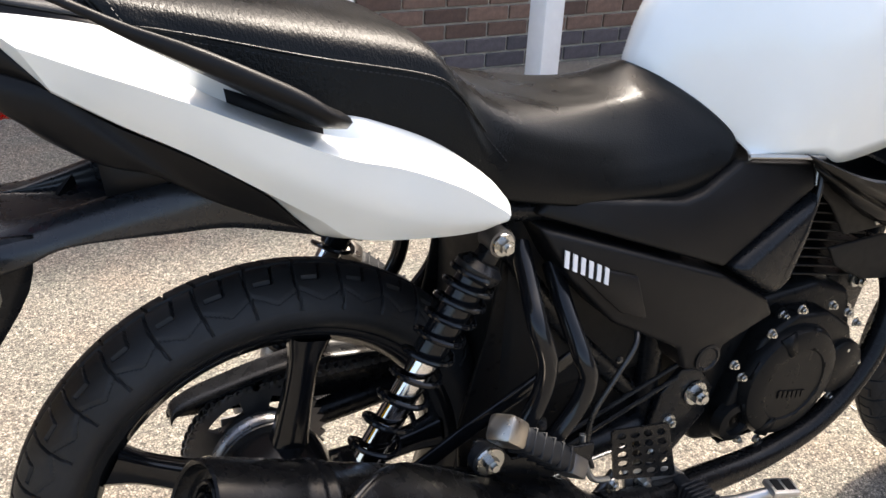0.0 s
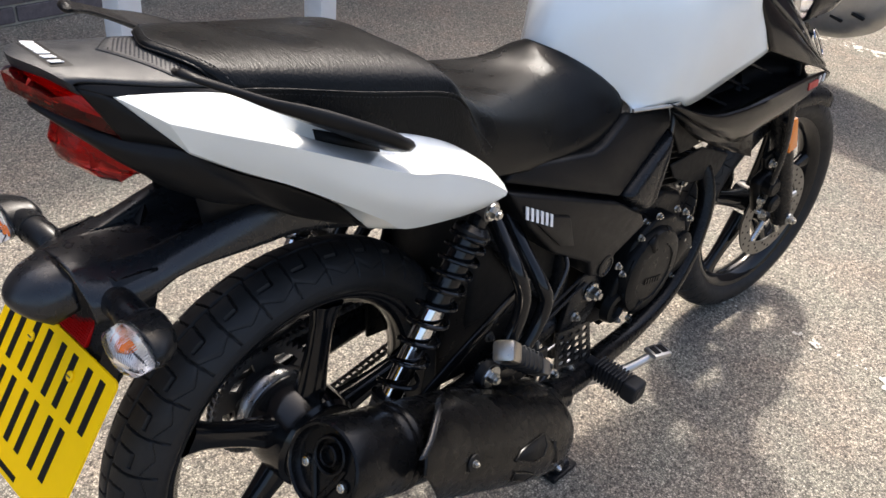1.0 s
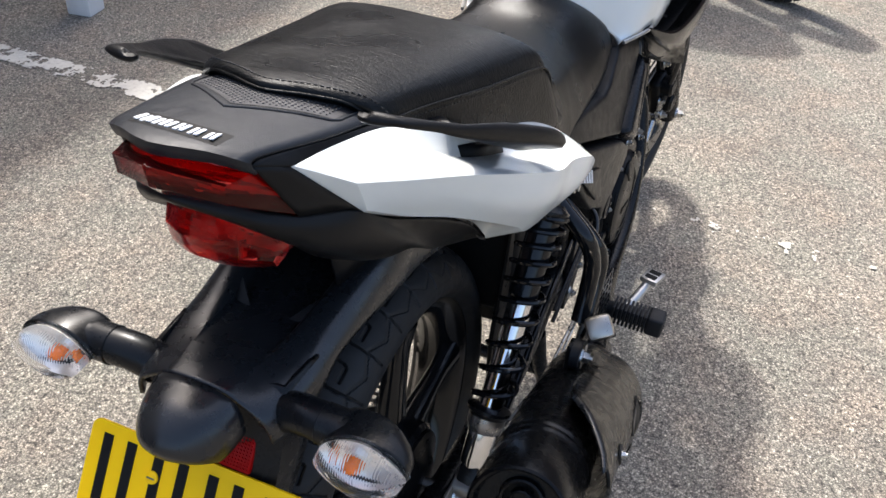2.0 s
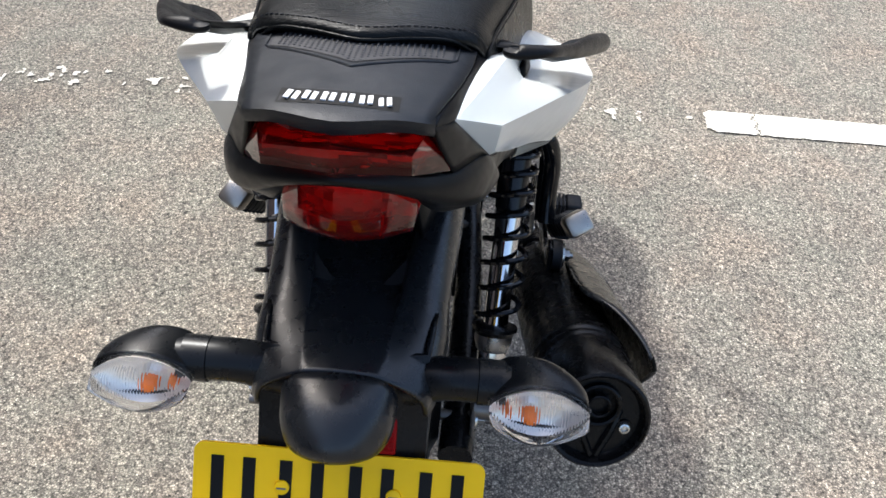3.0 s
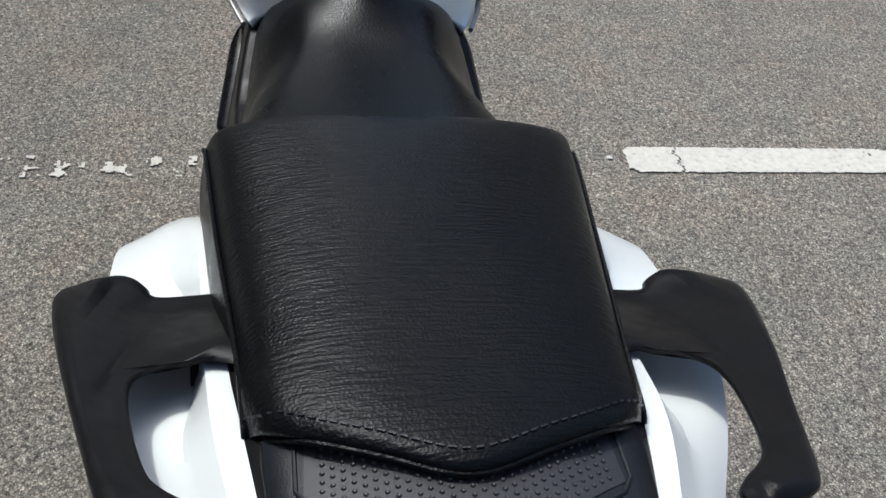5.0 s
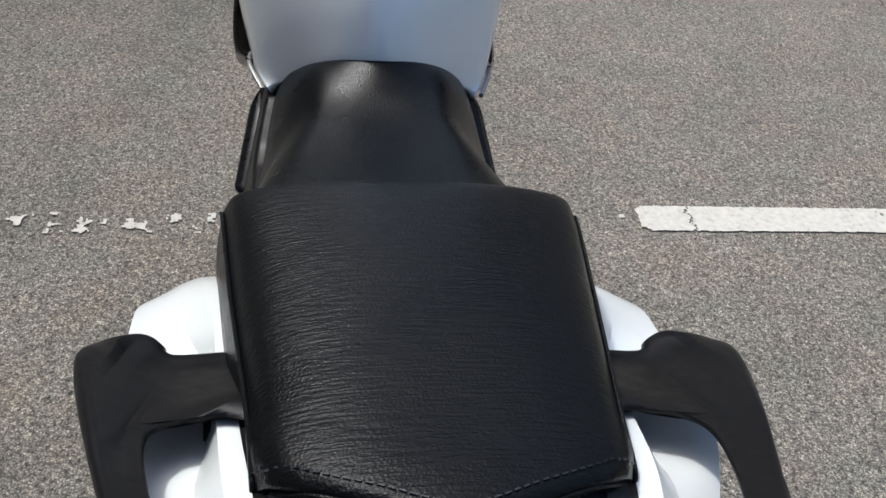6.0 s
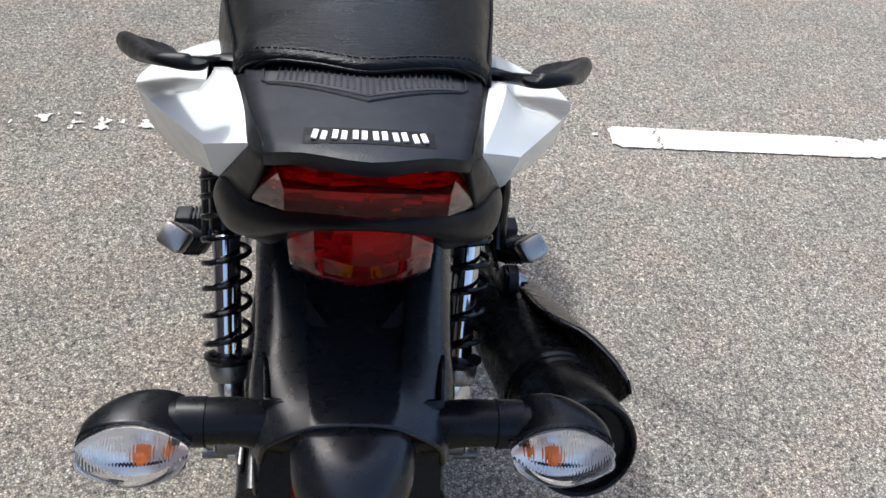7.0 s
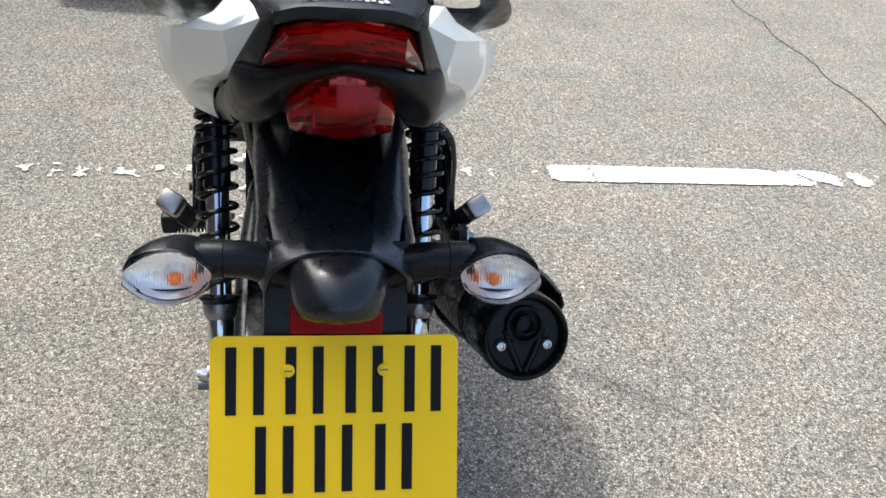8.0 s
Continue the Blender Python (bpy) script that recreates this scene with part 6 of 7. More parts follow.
def brake_pedal():
    ob = tube("brake_pedal", [(0.330, -0.190, 0.352), (0.400, -0.205, 0.336), (0.440, -0.222, 0.340), (0.490, -0.236, 0.350)], [0.012, 0.0105, 0.009, 0.008], ALLOY, bike, "bright alloy brake pedal", n=12)
    m = Matrix.Translation((0.505, -0.242, 0.357)) @ pose(0, 0, 0, 0, 6, -14)
    part("pad", box_mesh((0.042, 0.032, 0.010), m, 0.003), ALLOY, ob, "slotted alloy pad")
    for k in (-1, 1):
        part("slot", box_mesh((0.012, 0.020, 0.002), m @ Matrix.Translation((0.009 * k, 0, 0.0052)), 0), INK, ob, "dark slot", smooth=0)
    tube("brake_rod", [(0.285, -0.168, 0.445), (0.10, -0.165, 0.436), (-0.02, -0.130, 0.400), (-0.115, -0.098, 0.345)], 0.0024, STEEL, bike, "thin steel brake rod", n=8, smooth_path=0)
    tube("link_rod", [(0.250, -0.172, 0.449), (0.105, -0.172, 0.432)], 0.0020, STEEL, bike, "thin steel link rod", n=8, smooth_path=0)
    tube("stand_spring_hook", [(0.196, -0.186, 0.505), (0.197, -0.190, 0.480), (0.205, -0.192, 0.455), (0.218, -0.192, 0.434), (0.243, -0.190, 0.424)], 0.0040, ALLOY, bike, "bent bright steel hook", n=8)
    lathe("return_spring", [(0, 0.006), (0.05, 0.006)], (0.262, -0.178, 0.420), (-0.4, 0, -0.5), DULL, ob, n=12)
    tube("switch_cable", [(0.292, -0.130, 0.618), (0.277, -0.164, 0.602), (0.249, -0.172, 0.568), (0.218, -0.174, 0.519), (0.214, -0.176, 0.472), (0.225, -0.178, 0.440)], 0.0036, CABLE, bike, "black cable", n=10)
    for dz in (0.0, -0.022):
        tube("stay_bar", [(0.205, -0.140, 0.468 + dz), (0.380, -0.140, 0.530 + dz)], 0.0032, SATIN, bike, "thin dark stay bar", n=8, smooth_path=0)
    bolt((0.250, -0.192, 0.415), (0, -1, 0), 0.0060, ob)


brake_pedal()


def gear_lever():
    ob = tube("gear_lever", [(0.40, 0.150, 0.36), (0.47, 0.19, 0.34), (0.54, 0.215, 0.345)], 0.007, ALLOY, bike, "bright gear lever", n=10)
    lathe("rubber", [(0, 0.009), (0.04, 0.009)], (0.54, 0.20, 0.345), (0, 1, 0), PEG, ob, n=14)


gear_lever()


def centre_stand():
    ob = tube("centre_stand", [(0.335, -0.09, 0.300), (0.355, -0.10, 0.20), (0.420, -0.12, 0.06), (0.435, -0.125, 0.022), (0.465, -0.125, 0.014)], 0.014, SATIN, bike, "black tubular centre stand", n=12)
    tube("leg", [(0.335, 0.09, 0.300), (0.355, 0.10, 0.20), (0.420, 0.12, 0.06), (0.435, 0.125, 0.022), (0.465, 0.125, 0.014)], 0.014, SATIN, ob, n=12)
    tube("cross_tube", [(0.355, -0.10, 0.20), (0.355, 0.10, 0.20)], 0.012, SATIN, ob, n=12, smooth_path=0)
    for s in (-1, 1):
        part("foot", box_mesh((0.075, 0.035, 0.012), Matrix.Translation((0.450, 0.125 * s, 0.006)), 0.003), SATIN, ob)


centre_stand()


# -- frame
def frame_tubes():
    spine = tube("frame_tube", [(0.95, 0, 0.93), (0.80, 0, 0.86), (0.60, 0, 0.80), (0.40, 0, 0.76)], 0.03, SATIN, bike, "black steel frame tube", n=14)
    for s in (-1, 1):
        tube("seat_rail", [(0.44, 0.09 * s, 0.745), (0.20, 0.105 * s, 0.765), (0.0, 0.105 * s, 0.800), (-0.18, 0.09 * s, 0.855)], 0.0135, SATIN, spine, n=12)
        tube("rear_stay", [(0.34, 0.09 * s, 0.470), (0.20, 0.100 * s, 0.62), (0.10, 0.108 * s, 0.76)], 0.013, SATIN, spine, n=12)
        tube("rear_brace", [(0.38, 0.088 * s, 0.700), (0.37, 0.09 * s, 0.55), (0.38, 0.09 * s, 0.38), (0.40, 0.09 * s, 0.32)], 0.018, SATIN, spine, n=12)
    tube("down_tube", [(0.95, 0, 0.90), (0.93, 0, 0.70), (0.86, 0, 0.44), (0.82, 0, 0.36)], 0.018, SATIN, spine, n=14)
    # battery and air box between the rails
    part("air_box", box_mesh((0.27, 0.18, 0.30), Matrix.Translation((0.265, 0, 0.640)), 0.02, 3), INK, bike, "black air box")
    v, f = skin([[(0.16, -0.06, 0.77), (0.16, 0, 0.77), (0.16, 0.06, 0.77)], [(0.19, -0.06, 0.62), (0.19, 0, 0.62), (0.19, 0.06, 0.62)], [(0.20, -0.055, 0.42), (0.20, 0, 0.42), (0.20, 0.055, 0.42)]], 3, 3)
    shape("inner_guard", v, f, INK, bike, "black inner mudguard", solid=0.004)
    for s in (-1, 1):
        fp = prism("frame_plate", [(0.130, 0.70), (0.30, 0.665), (0.375, 0.56), (0.365, 0.40), (0.30, 0.380), (0.090, 0.405), (0.085, 0.480), (0.115, 0.60)], 0.078 * s, 0.085 * s, IRON, bike, "black frame side plate", 0.003)
        bolt((0.207, 0.086 * s, 0.448), (0, s, 0), 0.0065, fp, DULL)
        bolt((0.320, 0.086 * s, 0.520), (0, s, 0), 0.0055, fp, DULL)
        g = prism("frame_gusset", [(0.375, 0.470), (0.405, 0.500), (0.440, 0.492), (0.468, 0.455), (0.462, 0.415), (0.400, 0.345), (0.360, 0.345), (0.358, 0.400)], 0.112 * s, 0.122 * s, SATIN, bike, "black pivot plate", 0.002)
        bolt((0.434, 0.124 * s, 0.457), (0, s, 0), 0.0125, g, STEEL, washer=1.5, name="pivot_nut")
        bolt((0.396, 0.123 * s, 0.420), (0, s, 0), 0.007, g)
        bolt((0.378, 0.123 * s, 0.372), (0, s, 0), 0.007, g)


frame_tubes()


# -- engine
def engine():
    case = prism("engine", [(0.455, 0.50), (0.44, 0.40), (0.47, 0.345), (0.56, 0.325), (0.70, 0.335), (0.755, 0.38), (0.765, 0.46), (0.735, 0.545), (0.66, 0.575), (0.54, 0.570)], -0.105, 0.115, CASE, bike, "black air-cooled single-cylinder engine", 0.012)
    cover = [(0.498, 0.452), (0.484, 0.415), (0.495, 0.380), (0.530, 0.368), (0.58, 0.360), (0.655, 0.372), (0.720, 0.402), (0.732, 0.455), (0.712, 0.505), (0.655, 0.542), (0.59, 0.552), (0.535, 0.527)]
    prism("clutch_cover", cover, -0.100, -0.138, CASE, case, "dark engine side cover", 0.008)
    c = (0.592, -0.138, 0.446)
    disc = lathe("round_cover", [(-0.006, 0.090), (0.004, 0.090), (0.014, 0.084), (0.0175, 0.074), (0.0185, 0.058), (0.0165, 0.056), (0.0175, 0.0)], c, (0, -1, 0), CASE, case, "round dark clutch cover", n=64)
    for k in range(8):
        a = 2 * math.pi * (k + 0.4) / 8
        ca, sa = math.cos(a), math.sin(a)
        shape("cover_facet", [(c[0] + 0.058 * ca - 0.006 * sa, -0.1570, c[2] + 0.058 * sa + 0.006 * ca), (c[0] + 0.058 * ca + 0.006 * sa, -0.1570, c[2] + 0.058 * sa - 0.006 * ca), (c[0] + 0.088 * ca + 0.014 * sa, -0.149, c[2] + 0.088 * sa - 0.014 * ca), (c[0] + 0.088 * ca - 0.014 * sa, -0.149, c[2] + 0.088 * sa + 0.014 * ca)], [(0, 1, 2, 3)], CASE, disc, solid=0.003)
    for k in range(6):
        part("mark_bar", box_mesh((0.0062, 0.0016, 0.012), Matrix.Translation((0.567 + 0.0095 * k, -0.1562, 0.436 - 0.0022 * k))), IRON, disc, "raised mark bar", smooth=0)
    lathe("pump_cover", [(0, 0.046), (0.016, 0.044), (0.020, 0.038), (0.020, 0)], (0.700, -0.128, 0.440), (0, -1, 0), CASE, case, "small round pump cover", n=36)
    lathe("shaft_boss", [(0, 0.034), (0.016, 0.030), (0.018, 0.020), (0.010, 0.017), (0.010, 0)], (0.505, -0.128, 0.397), (0, -1, 0), CASE, case, n=32)
    for x, z in ((0.540, 0.535), (0.500, 0.475), (0.652, 0.555), (0.715, 0.512), (0.738, 0.440), (0.700, 0.385), (0.632, 0.350), (0.560, 0.350), (0.705, 0.470), (0.480, 0.500), (0.590, 0.562), (0.690, 0.535), (0.520, 0.362), (0.668, 0.358)):
        bolt((x, -0.139, z), (0, -1, 0), 0.0056, case, STEEL, washer=1.35)
    # sump fins
    for k in range(5):
        part("sump_fin", box_mesh((0.18, 0.20, 0.004), Matrix.Translation((0.62, 0.0, 0.322 + 0.009 * k)), 0.001, 1), CASE, case)
    # finned cylinder leaning forward
    m = Matrix.Translation((0.655, 0, 0.555)) @ pose(0, 0, 0, 0, 12)
    cyl = part("cylinder", box_mesh((0.105, 0.115, 0.24), m @ Matrix.Translation((0, 0, 0.11)), 0.01, 3), IRON, bike, "black finned cylinder")
    fin = None
    for k in range(13):
        w = 0.150 if k < 9 else 0.165
        if fin is None:
            fin_bm = box_mesh((w, 0.190, 0.0034), Matrix(), 0.001, 1)
            fin = part("cooling_fin", fin_bm, IRON, cyl)
            fin.matrix_basis = m @ Matrix.Translation((0, 0, 0.026 + 0.0135 * k))
        else:
            ob = new("cooling_fin", fin.data)
            ob.parent = cyl
            ob.matrix_basis = m @ Matrix.Translation((0, 0, 0.026 + 0.0135 * k))
    part("head_cover", box_mesh((0.14, 0.15, 0.06), m @ Matrix.Translation((0, 0, 0.232)), 0.016, 3), IRON, cyl, "black cylinder head cover")
    v, f = tube_mesh([(0.590, -0.105, 0.80), (0.578, -0.130, 0.745), (0.560, -0.135, 0.68), (0.530, -0.125, 0.61)], 0.0042, 8)
    shape("clutch_cable", v, f, CABLE, bike, "black cable")
    lathe("cable_end", [(0, 0.0055), (0.03, 0.0055)], (0.586, -0.112, 0.770), (-0.1, -0.25, -1), STEEL, bike, "steel cable adjuster", n=12)
    brk = prism("engine_bracket", [(0.705, 0.470), (0.715, 0.505), (0.775, 0.545), (0.800, 0.590), (0.840, 0.590), (0.850, 0.520), (0.835, 0.440), (0.790, 0.425)], -0.040, -0.048, SATIN, bike, "black engine bracket", 0.002)
    for x, z, r in ((0.821, 0.518, 0.0105), (0.822, 0.552, 0.0070), (0.811, 0.462, 0.0105), (0.732, 0.484, 0.0105)):
        bolt((x, -0.049, z), (0, -1, 0), r, brk, STEEL, washer=1.4)
    for x, z in ((0.577, 0.546), (0.600, 0.522)):
        bolt((x, -0.121, z), (0, -1, 0), 0.0068, case, STEEL, washer=1.3)
        lathe("bolt_boss", [(-0.03, 0.011), (-0.001, 0.011)], (x, -0.120, z), (0, -1, 0), CASE, case, n=18)
    lathe("horn", [(0, 0.02), (0.012, 0.045), (0.020, 0.047), (0.026, 0.04), (0.026, 0)], (0.87, -0.07, 0.71), (0.5, -0.6, 0), SATIN, bike, "round black horn", n=32)


engine()


# -- front fairing wings
def wing(s):
    yy = lambda pts: pts if s < 0 else flip(pts)
    upper = [
        [(0.712, -0.146, 0.975), (0.738, -0.156, 0.930), (0.765, -0.166, 0.885), (0.795, -0.172, 0.840)],
        [(0.800, -0.150, 0.918), (0.835, -0.162, 0.880), (0.865, -0.170, 0.850), (0.890, -0.175, 0.806)],
        [(0.930, -0.150, 0.848), (0.955, -0.162, 0.822), (0.975, -0.170, 0.798), (0.990, -0.175, 0.772)],
        [(1.060, -0.150, 0.772), (1.075, -0.156, 0.760), (1.085, -0.162, 0.750), (1.095, -0.166, 0.738)],
        [(1.158, -0.150, 0.718), (1.164, -0.152, 0.714), (1.168, -0.154, 0.711), (1.172, -0.157, 0.707)],
    ]
    v, f = skin([yy(r) for r in upper], 4, 4)
    ob = shape("fairing_wing", v, f, WING, bike, "satin black fairing wing beside the tank", smooth=50, solid=0.004)
    cowl = [
        [(0.715, -0.144, 0.978), (0.742, -0.118, 1.000), (0.775, -0.080, 1.015)],
        [(0.802, -0.149, 0.921), (0.870, -0.126, 0.930), (0.920, -0.090, 0.936)],
        [(0.932, -0.149, 0.852), (0.995, -0.129, 0.852), (1.050, -0.092, 0.855)],
        [(1.062, -0.149, 0.776), (1.100, -0.131, 0.777), (1.140, -0.096, 0.778)],
        [(1.160, -0.149, 0.722), (1.175, -0.134, 0.726), (1.190, -0.100, 0.722)],
    ]
    v, f = skin([yy(r) for r in cowl], 4, 4)
    shape("front_cowl", v, f, SHROUD, ob, "glossy black front cowl", smooth=60, solid=0.004)
    ring = [(1.075 + 0.030 * math.cos(a) , -0.1475 + 0.012 * math.sin(a) , 0.790 - 0.020 * math.cos(a) + 0.022 * math.sin(a)) for a in [2 * math.pi * k / 20 for k in range(21)]]
    tube("side_ring", yy(ring), 0.0022, CHROME, ob, "bright oval ring", n=8, smooth_path=0)
    # closed dark pocket behind the vent
    recess = [
        [(0.530, -0.146, 0.800), (0.545, -0.126, 0.792), (0.560, -0.126, 0.782), (0.560, -0.148, 0.776)],
        [(0.620, -0.150, 0.812), (0.660, -0.100, 0.792), (0.680, -0.100, 0.740), (0.660, -0.166, 0.742)],
        [(0.790, -0.162, 0.838), (0.800, -0.095, 0.812), (0.820, -0.095, 0.730), (0.790, -0.176, 0.736)],
        [(0.930, -0.160, 0.796), (0.940, -0.100, 0.772), (0.950, -0.110, 0.728), (0.940, -0.176, 0.730)],
        [(1.080, -0.152, 0.746), (1.085, -0.130, 0.736), (1.085, -0.138, 0.718), (1.085, -0.162, 0.720)],
    ]
    v, f = skin([yy(r) for r in recess], 3, 4)
    shape("vent_pocket", v, f, PLASTIC, ob, "dark closed vent pocket", smooth=50, solid=0.003)
    for x0, z0, x1, z1 in ((0.632, 0.790, 0.742, 0.742), (0.715, 0.800, 0.822, 0.752), (0.802, 0.806, 0.905, 0.764)):
        pts = yy([(x0, -0.140, z0), (x1, -0.142, z1), (x1 + 0.03, -0.092, z1 - 0.010), (x0 + 0.03, -0.092, z0 - 0.010)])
        shape("vent_slat", pts, [(0, 1, 2, 3)], SATIN, ob, smooth=0, solid=0.004)
    ledge = [
        [(0.515, -0.138, 0.800), (0.517, -0.150, 0.803), (0.520, -0.153, 0.800), (0.530, -0.152, 0.790), (0.545, -0.140, 0.780)],
        [(0.615, -0.154, 0.757), (0.618, -0.172, 0.764), (0.622, -0.176, 0.760), (0.632, -0.174, 0.738), (0.660, -0.155, 0.715)],
        [(0.715, -0.158, 0.742), (0.715, -0.184, 0.755), (0.720, -0.188, 0.751), (0.740, -0.185, 0.715), (0.775, -0.165, 0.665)],
        [(0.830, -0.160, 0.738), (0.835, -0.188, 0.756), (0.840, -0.193, 0.752), (0.845, -0.189, 0.712), (0.850, -0.170, 0.672)],
        [(0.970, -0.158, 0.735), (0.975, -0.184, 0.752), (0.980, -0.188, 0.748), (0.985, -0.184, 0.708), (0.990, -0.170, 0.684)],
        [(1.090, -0.150, 0.722), (1.095, -0.168, 0.732), (1.100, -0.172, 0.728), (1.105, -0.168, 0.703), (1.108, -0.158, 0.690)],
        [(1.165, -0.145, 0.705), (1.170, -0.156, 0.708), (1.172, -0.157, 0.706), (1.172, -0.155, 0.697), (1.170, -0.150, 0.692)],
    ]
    v, f = skin([yy(r) for r in ledge], 3, 5, hard=(1, 2))
    shape("wing_ledge", v, f, WING, ob, "satin black lower wing edge", smooth=50, solid=0.004)
    flap = [
        [(0.545, -0.140, 0.778), (0.660, -0.158, 0.716), (0.760, -0.168, 0.690), (0.816, -0.172, 0.689)],
        [(0.600, -0.135, 0.735), (0.690, -0.147, 0.685), (0.772, -0.156, 0.660), (0.824, -0.1745, 0.655)],
        [(0.690, -0.122, 0.680), (0.745, -0.128, 0.655), (0.799, -0.134, 0.630), (0.831, -0.177, 0.622)],
    ]
    v, f = skin([yy(r) for r in flap], 2, 2, hard=(1, 2), hard_rows=(1,))
    shape("wing_flap", v, f, WING, ob, "dark angular panel under the wing", smooth=20, solid=0.004)
    y = 0.1885 * s
    shape("red_stripe", [(0.985, y, 0.738), (1.040, y * 0.975, 0.732), (1.050, y * 0.965, 0.716), (0.995, y * 0.990, 0.720)], [(0, 1, 2, 3)], RED_INK, ob, "red stripe", smooth=0, solid=0.002)
    for k in range(2):
        x = 1.055 + 0.018 * k
        shape("badge_bar", [(x, y * 0.957, 0.735), (x + 0.012, y * 0.945, 0.733), (x + 0.012, y * 0.943, 0.717), (x, y * 0.955, 0.719)], [(0, 1, 2, 3)], BADGE, ob, "pale badge bar", smooth=0, solid=0.002)
    # satin plates that close the space behind the flap
    for outline in ([(0.600, 0.735), (0.690, 0.725), (0.775, 0.640), (0.690, 0.640), (0.650, 0.690)], [(0.665, 0.625), (0.780, 0.628), (0.905, 0.575), (0.875, 0.535), (0.760, 0.555), (0.690, 0.590)]):
        prism("inner_plate", outline, 0.096 * s, 0.102 * s, INK, ob, "dark inner plate", 0.003)
    bolt((0.755, 0.103 * s, 0.655), (0, s, 0), 0.0055, ob, STEEL, name="screw")


for s in (-1, 1):
    wing(s)


# -- fork, caliper, front mudguard, headlight, handlebar
def front_end():
    turn = Matrix.Translation((FRONT.x, FRONT.y, 0)) @ pose(0, 0, 0, 0, 0, STEER)
    P = lambda x, y, z: tuple(turn @ Vector((x, y, z)))
    for s in (-1, 1):
        leg = tube("fork_leg", [P(0.0, 0.085 * s, 0.285), P(-0.012, 0.085 * s, 0.33), P(-0.145, 0.085 * s, 0.62), P(-0.150, 0.085 * s, 0.63)], [0.020, 0.026, 0.026, 0.024], SATIN, bike, "black fork leg", n=20, smooth_path=0)
        tube("stanchion", [P(-0.148, 0.085 * s, 0.625), P(-0.285, 0.085 * s, 1.02)], 0.0165, CHROME, leg, "chrome stanchion", n=18, smooth_path=0)
        tube("gaiter", [P(-0.143, 0.085 * s, 0.62), P(-0.150, 0.085 * s, 0.640)], 0.029, PEG, leg, n=18, smooth_path=0)
        m = turn @ Matrix.Translation((-0.130, 0.118 * s, 0.560)) @ pose(0, 0, 0, 0, -24, 0)
        part("side_reflector", box_mesh((0.030, 0.010, 0.085), m, 0.003), AMBER, leg, "orange side reflector")
        part("reflector_base", box_mesh((0.034, 0.010, 0.092), m @ Matrix.Translation((0, -0.008 * s, 0)), 0.002), SATIN, leg)
        bolt(P(0.0, 0.108 * s, 0.302), (math.sin(radians(7.5)) * s, s, 0), 0.011, leg, STEEL, washer=1.3, name="axle_nut")
    tube("lower_yoke", [P(-0.200, -0.11, 0.80), P(-0.200, 0.11, 0.80)], 0.022, SATIN, bike, "black fork yoke", n=12, smooth_path=0)
    tube("upper_yoke", [P(-0.285, -0.11, 1.01), P(-0.285, 0.11, 1.01)], 0.020, SATIN, bike, "black upper yoke", n=12, smooth_path=0)
    cm = turn @ Matrix.Translation((-0.128, -0.085, 0.405)) @ pose(0, 0, 0, 0, -24, 0)
    cal = part("brake_caliper", box_mesh((0.058, 0.030, 0.105), cm, 0.012, 3), IRON, bike, "black brake caliper")
    axis = tuple(cm.to_3x3() @ Vector((0, -1, 0)))
    for z in (-0.026, 0.026):
        lathe("piston_housing", [(0, 0.024), (0.020, 0.022), (0.025, 0.016), (0.025, 0)], tuple(cm @ Vector((0.002, -0.014, z))), axis, IRON, cal, n=28)
    part("bracket_arm", box_mesh((0.034, 0.012, 0.15), cm @ Matrix.Translation((0.034, 0.008, 0.010)), 0.005, 2), IRON, cal)
    for x, z in ((0.034, 0.062), (0.036, -0.045), (-0.024, 0.0)):
        bolt(tuple(cm @ Vector((x, -0.002 if x > 0 else -0.015, z))), axis, 0.0078, cal)
    tube("brake_hose", [(1.129, -0.110, 0.360), (1.128, -0.118, 0.405), (1.115, -0.132, 0.480), (1.090, -0.142, 0.560), (1.065, -0.140, 0.66), (1.03, -0.13, 0.80)], 0.0062, CABLE, bike, "black brake hose", n=10)
    lathe("hose_union", [(0, 0.0085), (0.006, 0.0085), (0.008, 0.006), (0.042, 0.0065)], (1.129, -0.110, 0.360), (-0.03, -0.12, 1), STEEL, cal, n=14)
    bolt((1.129, -0.118, 0.360), (0, -1, 0), 0.0085, cal, STEEL, washer=1.3, name="banjo_bolt")
    # mudguard following the tyre
    rows = []
    for a in (64, 76, 90, 105, 120, 132):
        r, ca, sa = 0.320, math.cos(radians(a)), math.sin(radians(a))
        rows.append([P(k * ca, y, 0.302 + k * sa) for y, k in ((0.062, r - 0.045), (0.052, r - 0.012), (0.0, r), (-0.052, r - 0.012), (-0.062, r - 0.045))])
    v, f = skin(rows, 3, 4)
    shape("front_mudguard", v, f, SATIN, bike, "black front mudguard", smooth=60, solid=0.003)
    cowl = [
        [P(-0.20, 0, 1.05), P(-0.20, -0.07, 1.03), P(-0.20, -0.110, 0.95), P(-0.19, -0.100, 0.82), P(-0.18, 0.0, 0.79)],
        [P(-0.10, 0, 1.06), P(-0.10, -0.075, 1.03), P(-0.10, -0.115, 0.94), P(-0.09, -0.100, 0.83), P(-0.08, 0, 0.80)],
        [P(0.00, 0, 1.00), P(-0.01, -0.06, 0.98), P(-0.02, -0.095, 0.92), P(-0.02, -0.080, 0.85), P(-0.02, 0, 0.83)],
    ]
    v, f = skin([both_p(r) for r in cowl], 3, 4)
    cw = shape("headlight_cowl", v, f, SHROUD, bike, "glossy black headlight cowl", smooth=60, solid=0.005)
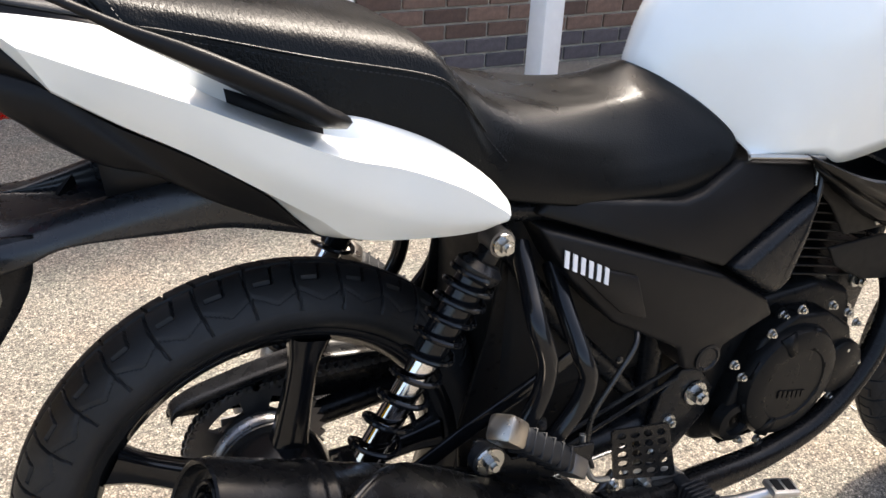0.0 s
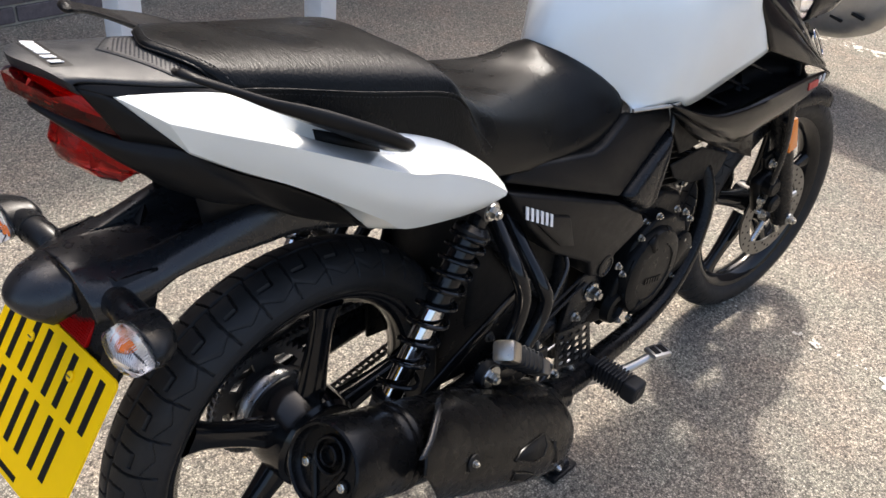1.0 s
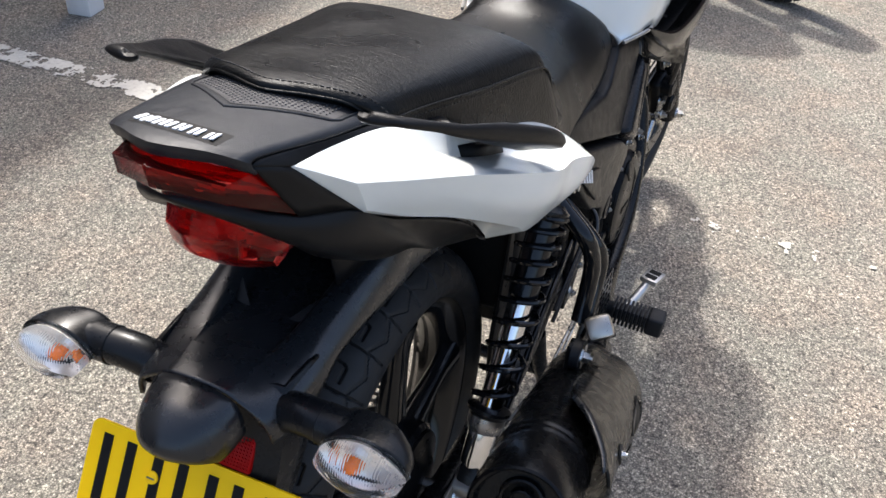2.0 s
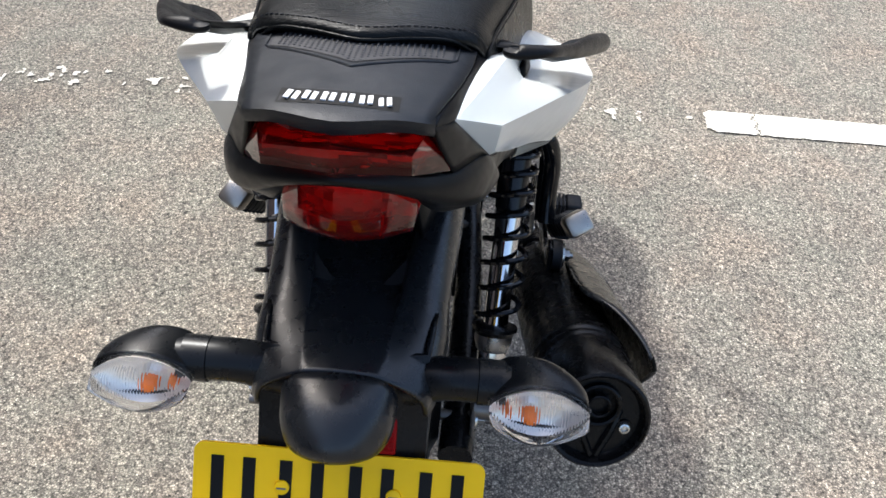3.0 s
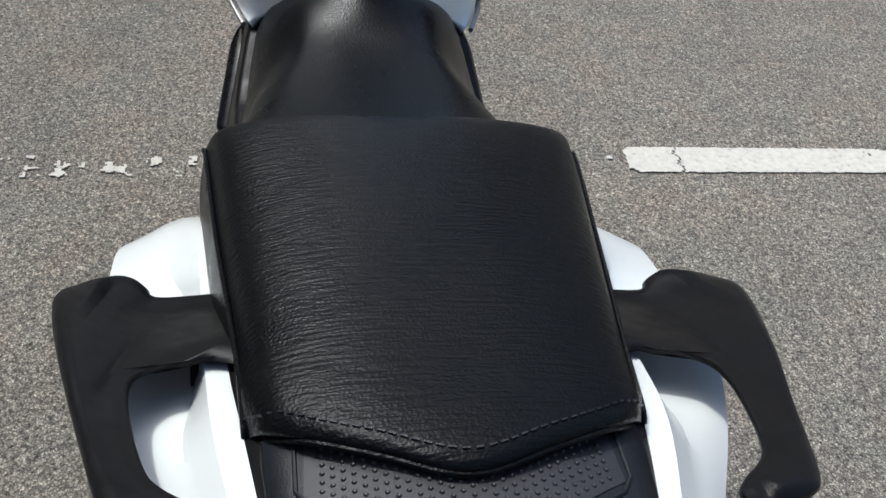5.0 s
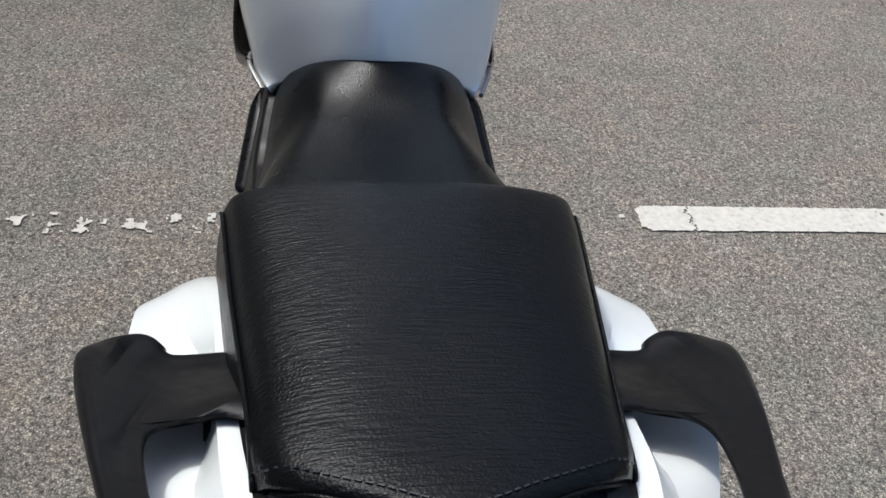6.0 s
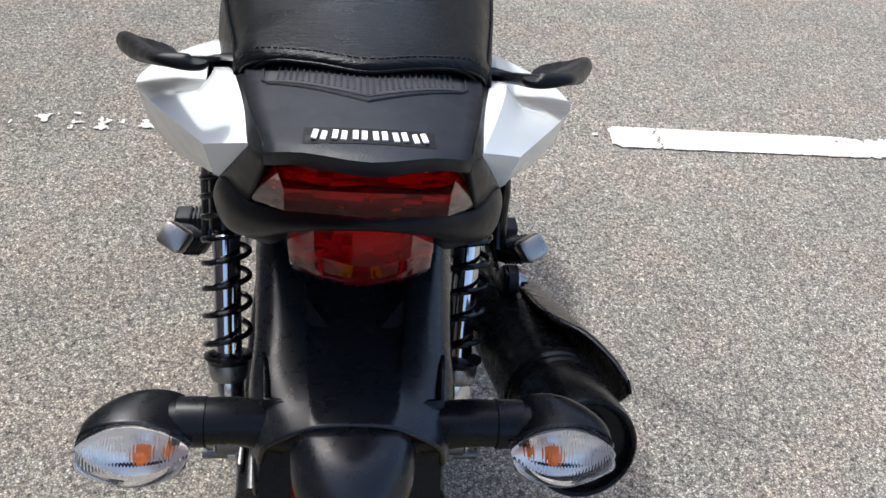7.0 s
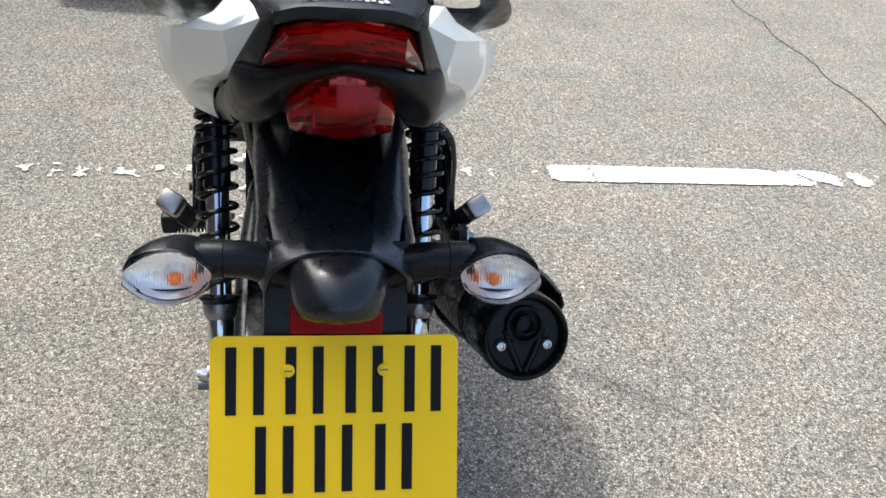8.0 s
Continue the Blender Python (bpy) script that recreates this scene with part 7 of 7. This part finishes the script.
    lathe("headlight", [(0, 0.075), (0.012, 0.07), (0.022, 0.05), (0.026, 0.0)], P(-0.015, 0, 0.915), tuple(turn.to_3x3() @ Vector((1, 0, 0.05))), CLEAR, cw, "clear headlight lens", n=40)
    bar = tube("handlebar", [P(-0.42, -0.36, 1.075), P(-0.36, -0.24, 1.085), P(-0.30, -0.12, 1.05), P(-0.29, 0, 1.045), P(-0.30, 0.12, 1.05), P(-0.36, 0.24, 1.085), P(-0.42, 0.36, 1.075)], 0.0115, SATIN, bike, "black handlebar", n=14)
    for s in (-1, 1):
        tube("grip", [P(-0.42, 0.36 * s, 1.075), P(-0.36, 0.24 * s, 1.085)], 0.0165, PEG, bar, "rubber grip", n=14, smooth_path=0)


def both_p(half):
    """Whole row from a half row that lies in the turned frame of the fork."""
    turn = Matrix.Translation((FRONT.x, FRONT.y, 0)) @ pose(0, 0, 0, 0, 0, STEER)
    inv = turn.inverted()
    out = []
    for p in reversed(half[1:]):
        q = inv @ Vector(p)
        out.append(tuple(turn @ Vector((q.x, -q.y, q.z))))
    return out + list(half)


front_end()


# ---- bricks of the wall: the nearest as parts, the rest joined ----
def bricks():
    L, Hh, D, J = 0.213, 0.063, 0.016, 0.012
    bm = box_mesh((L, D, Hh), Matrix(), 0.003, 1)
    shared = {}
    for key, mat in (("brown", BROWN_BRICK), ("blue", BLUE_BRICK)):
        me = bpy.data.meshes.new("brick")
        bm.to_mesh(me)
        me.materials.append(mat)
        shared[key] = me
    bm.free()
    rnd = random.Random(7)
    unit = box_mesh((L, D, Hh), Matrix(), 0.003, 1)
    uv = [tuple(v.co) for v in unit.verts]
    uf = [tuple(v.index for v in f.verts) for f in unit.faces]
    unit.free()
    verts, faces = {"brown": [], "blue": []}, {"brown": [], "blue": []}
    for row in range(47):
        z = 0.012 + Hh / 2 + row * (Hh + J)
        kind = "blue" if row < 2 else "brown"
        for i in range(70):
            x = -5.7 + i * (L + J) + (0.1125 if row % 2 else 0.0)
            y = WALL_Y - 0.001 + rnd.uniform(-0.0015, 0.0015)
            if row < 10 and 0.0 < x < 4.6:
                ob = new("brick", shared[kind])
                ob.parent = wall
                ob.location = (x, y, z)
                ob.rotation_euler = (0, 0, rnd.uniform(-0.004, 0.004))
            else:
                n = len(verts[kind])
                verts[kind] += [(a + x, b + y, c + z) for a, b, c in uv]
                faces[kind] += [tuple(k + n for k in f) for f in uf]
    for key, mat in (("brown", BROWN_BRICK), ("blue", BLUE_BRICK)):
        me = bpy.data.meshes.new("bricks")
        me.from_pydata(verts[key], [], faces[key])
        me.materials.append(mat)
        ob = new("brick_field", me)
        ob.parent = wall
        ob["kind"] = "stuff"


bricks()
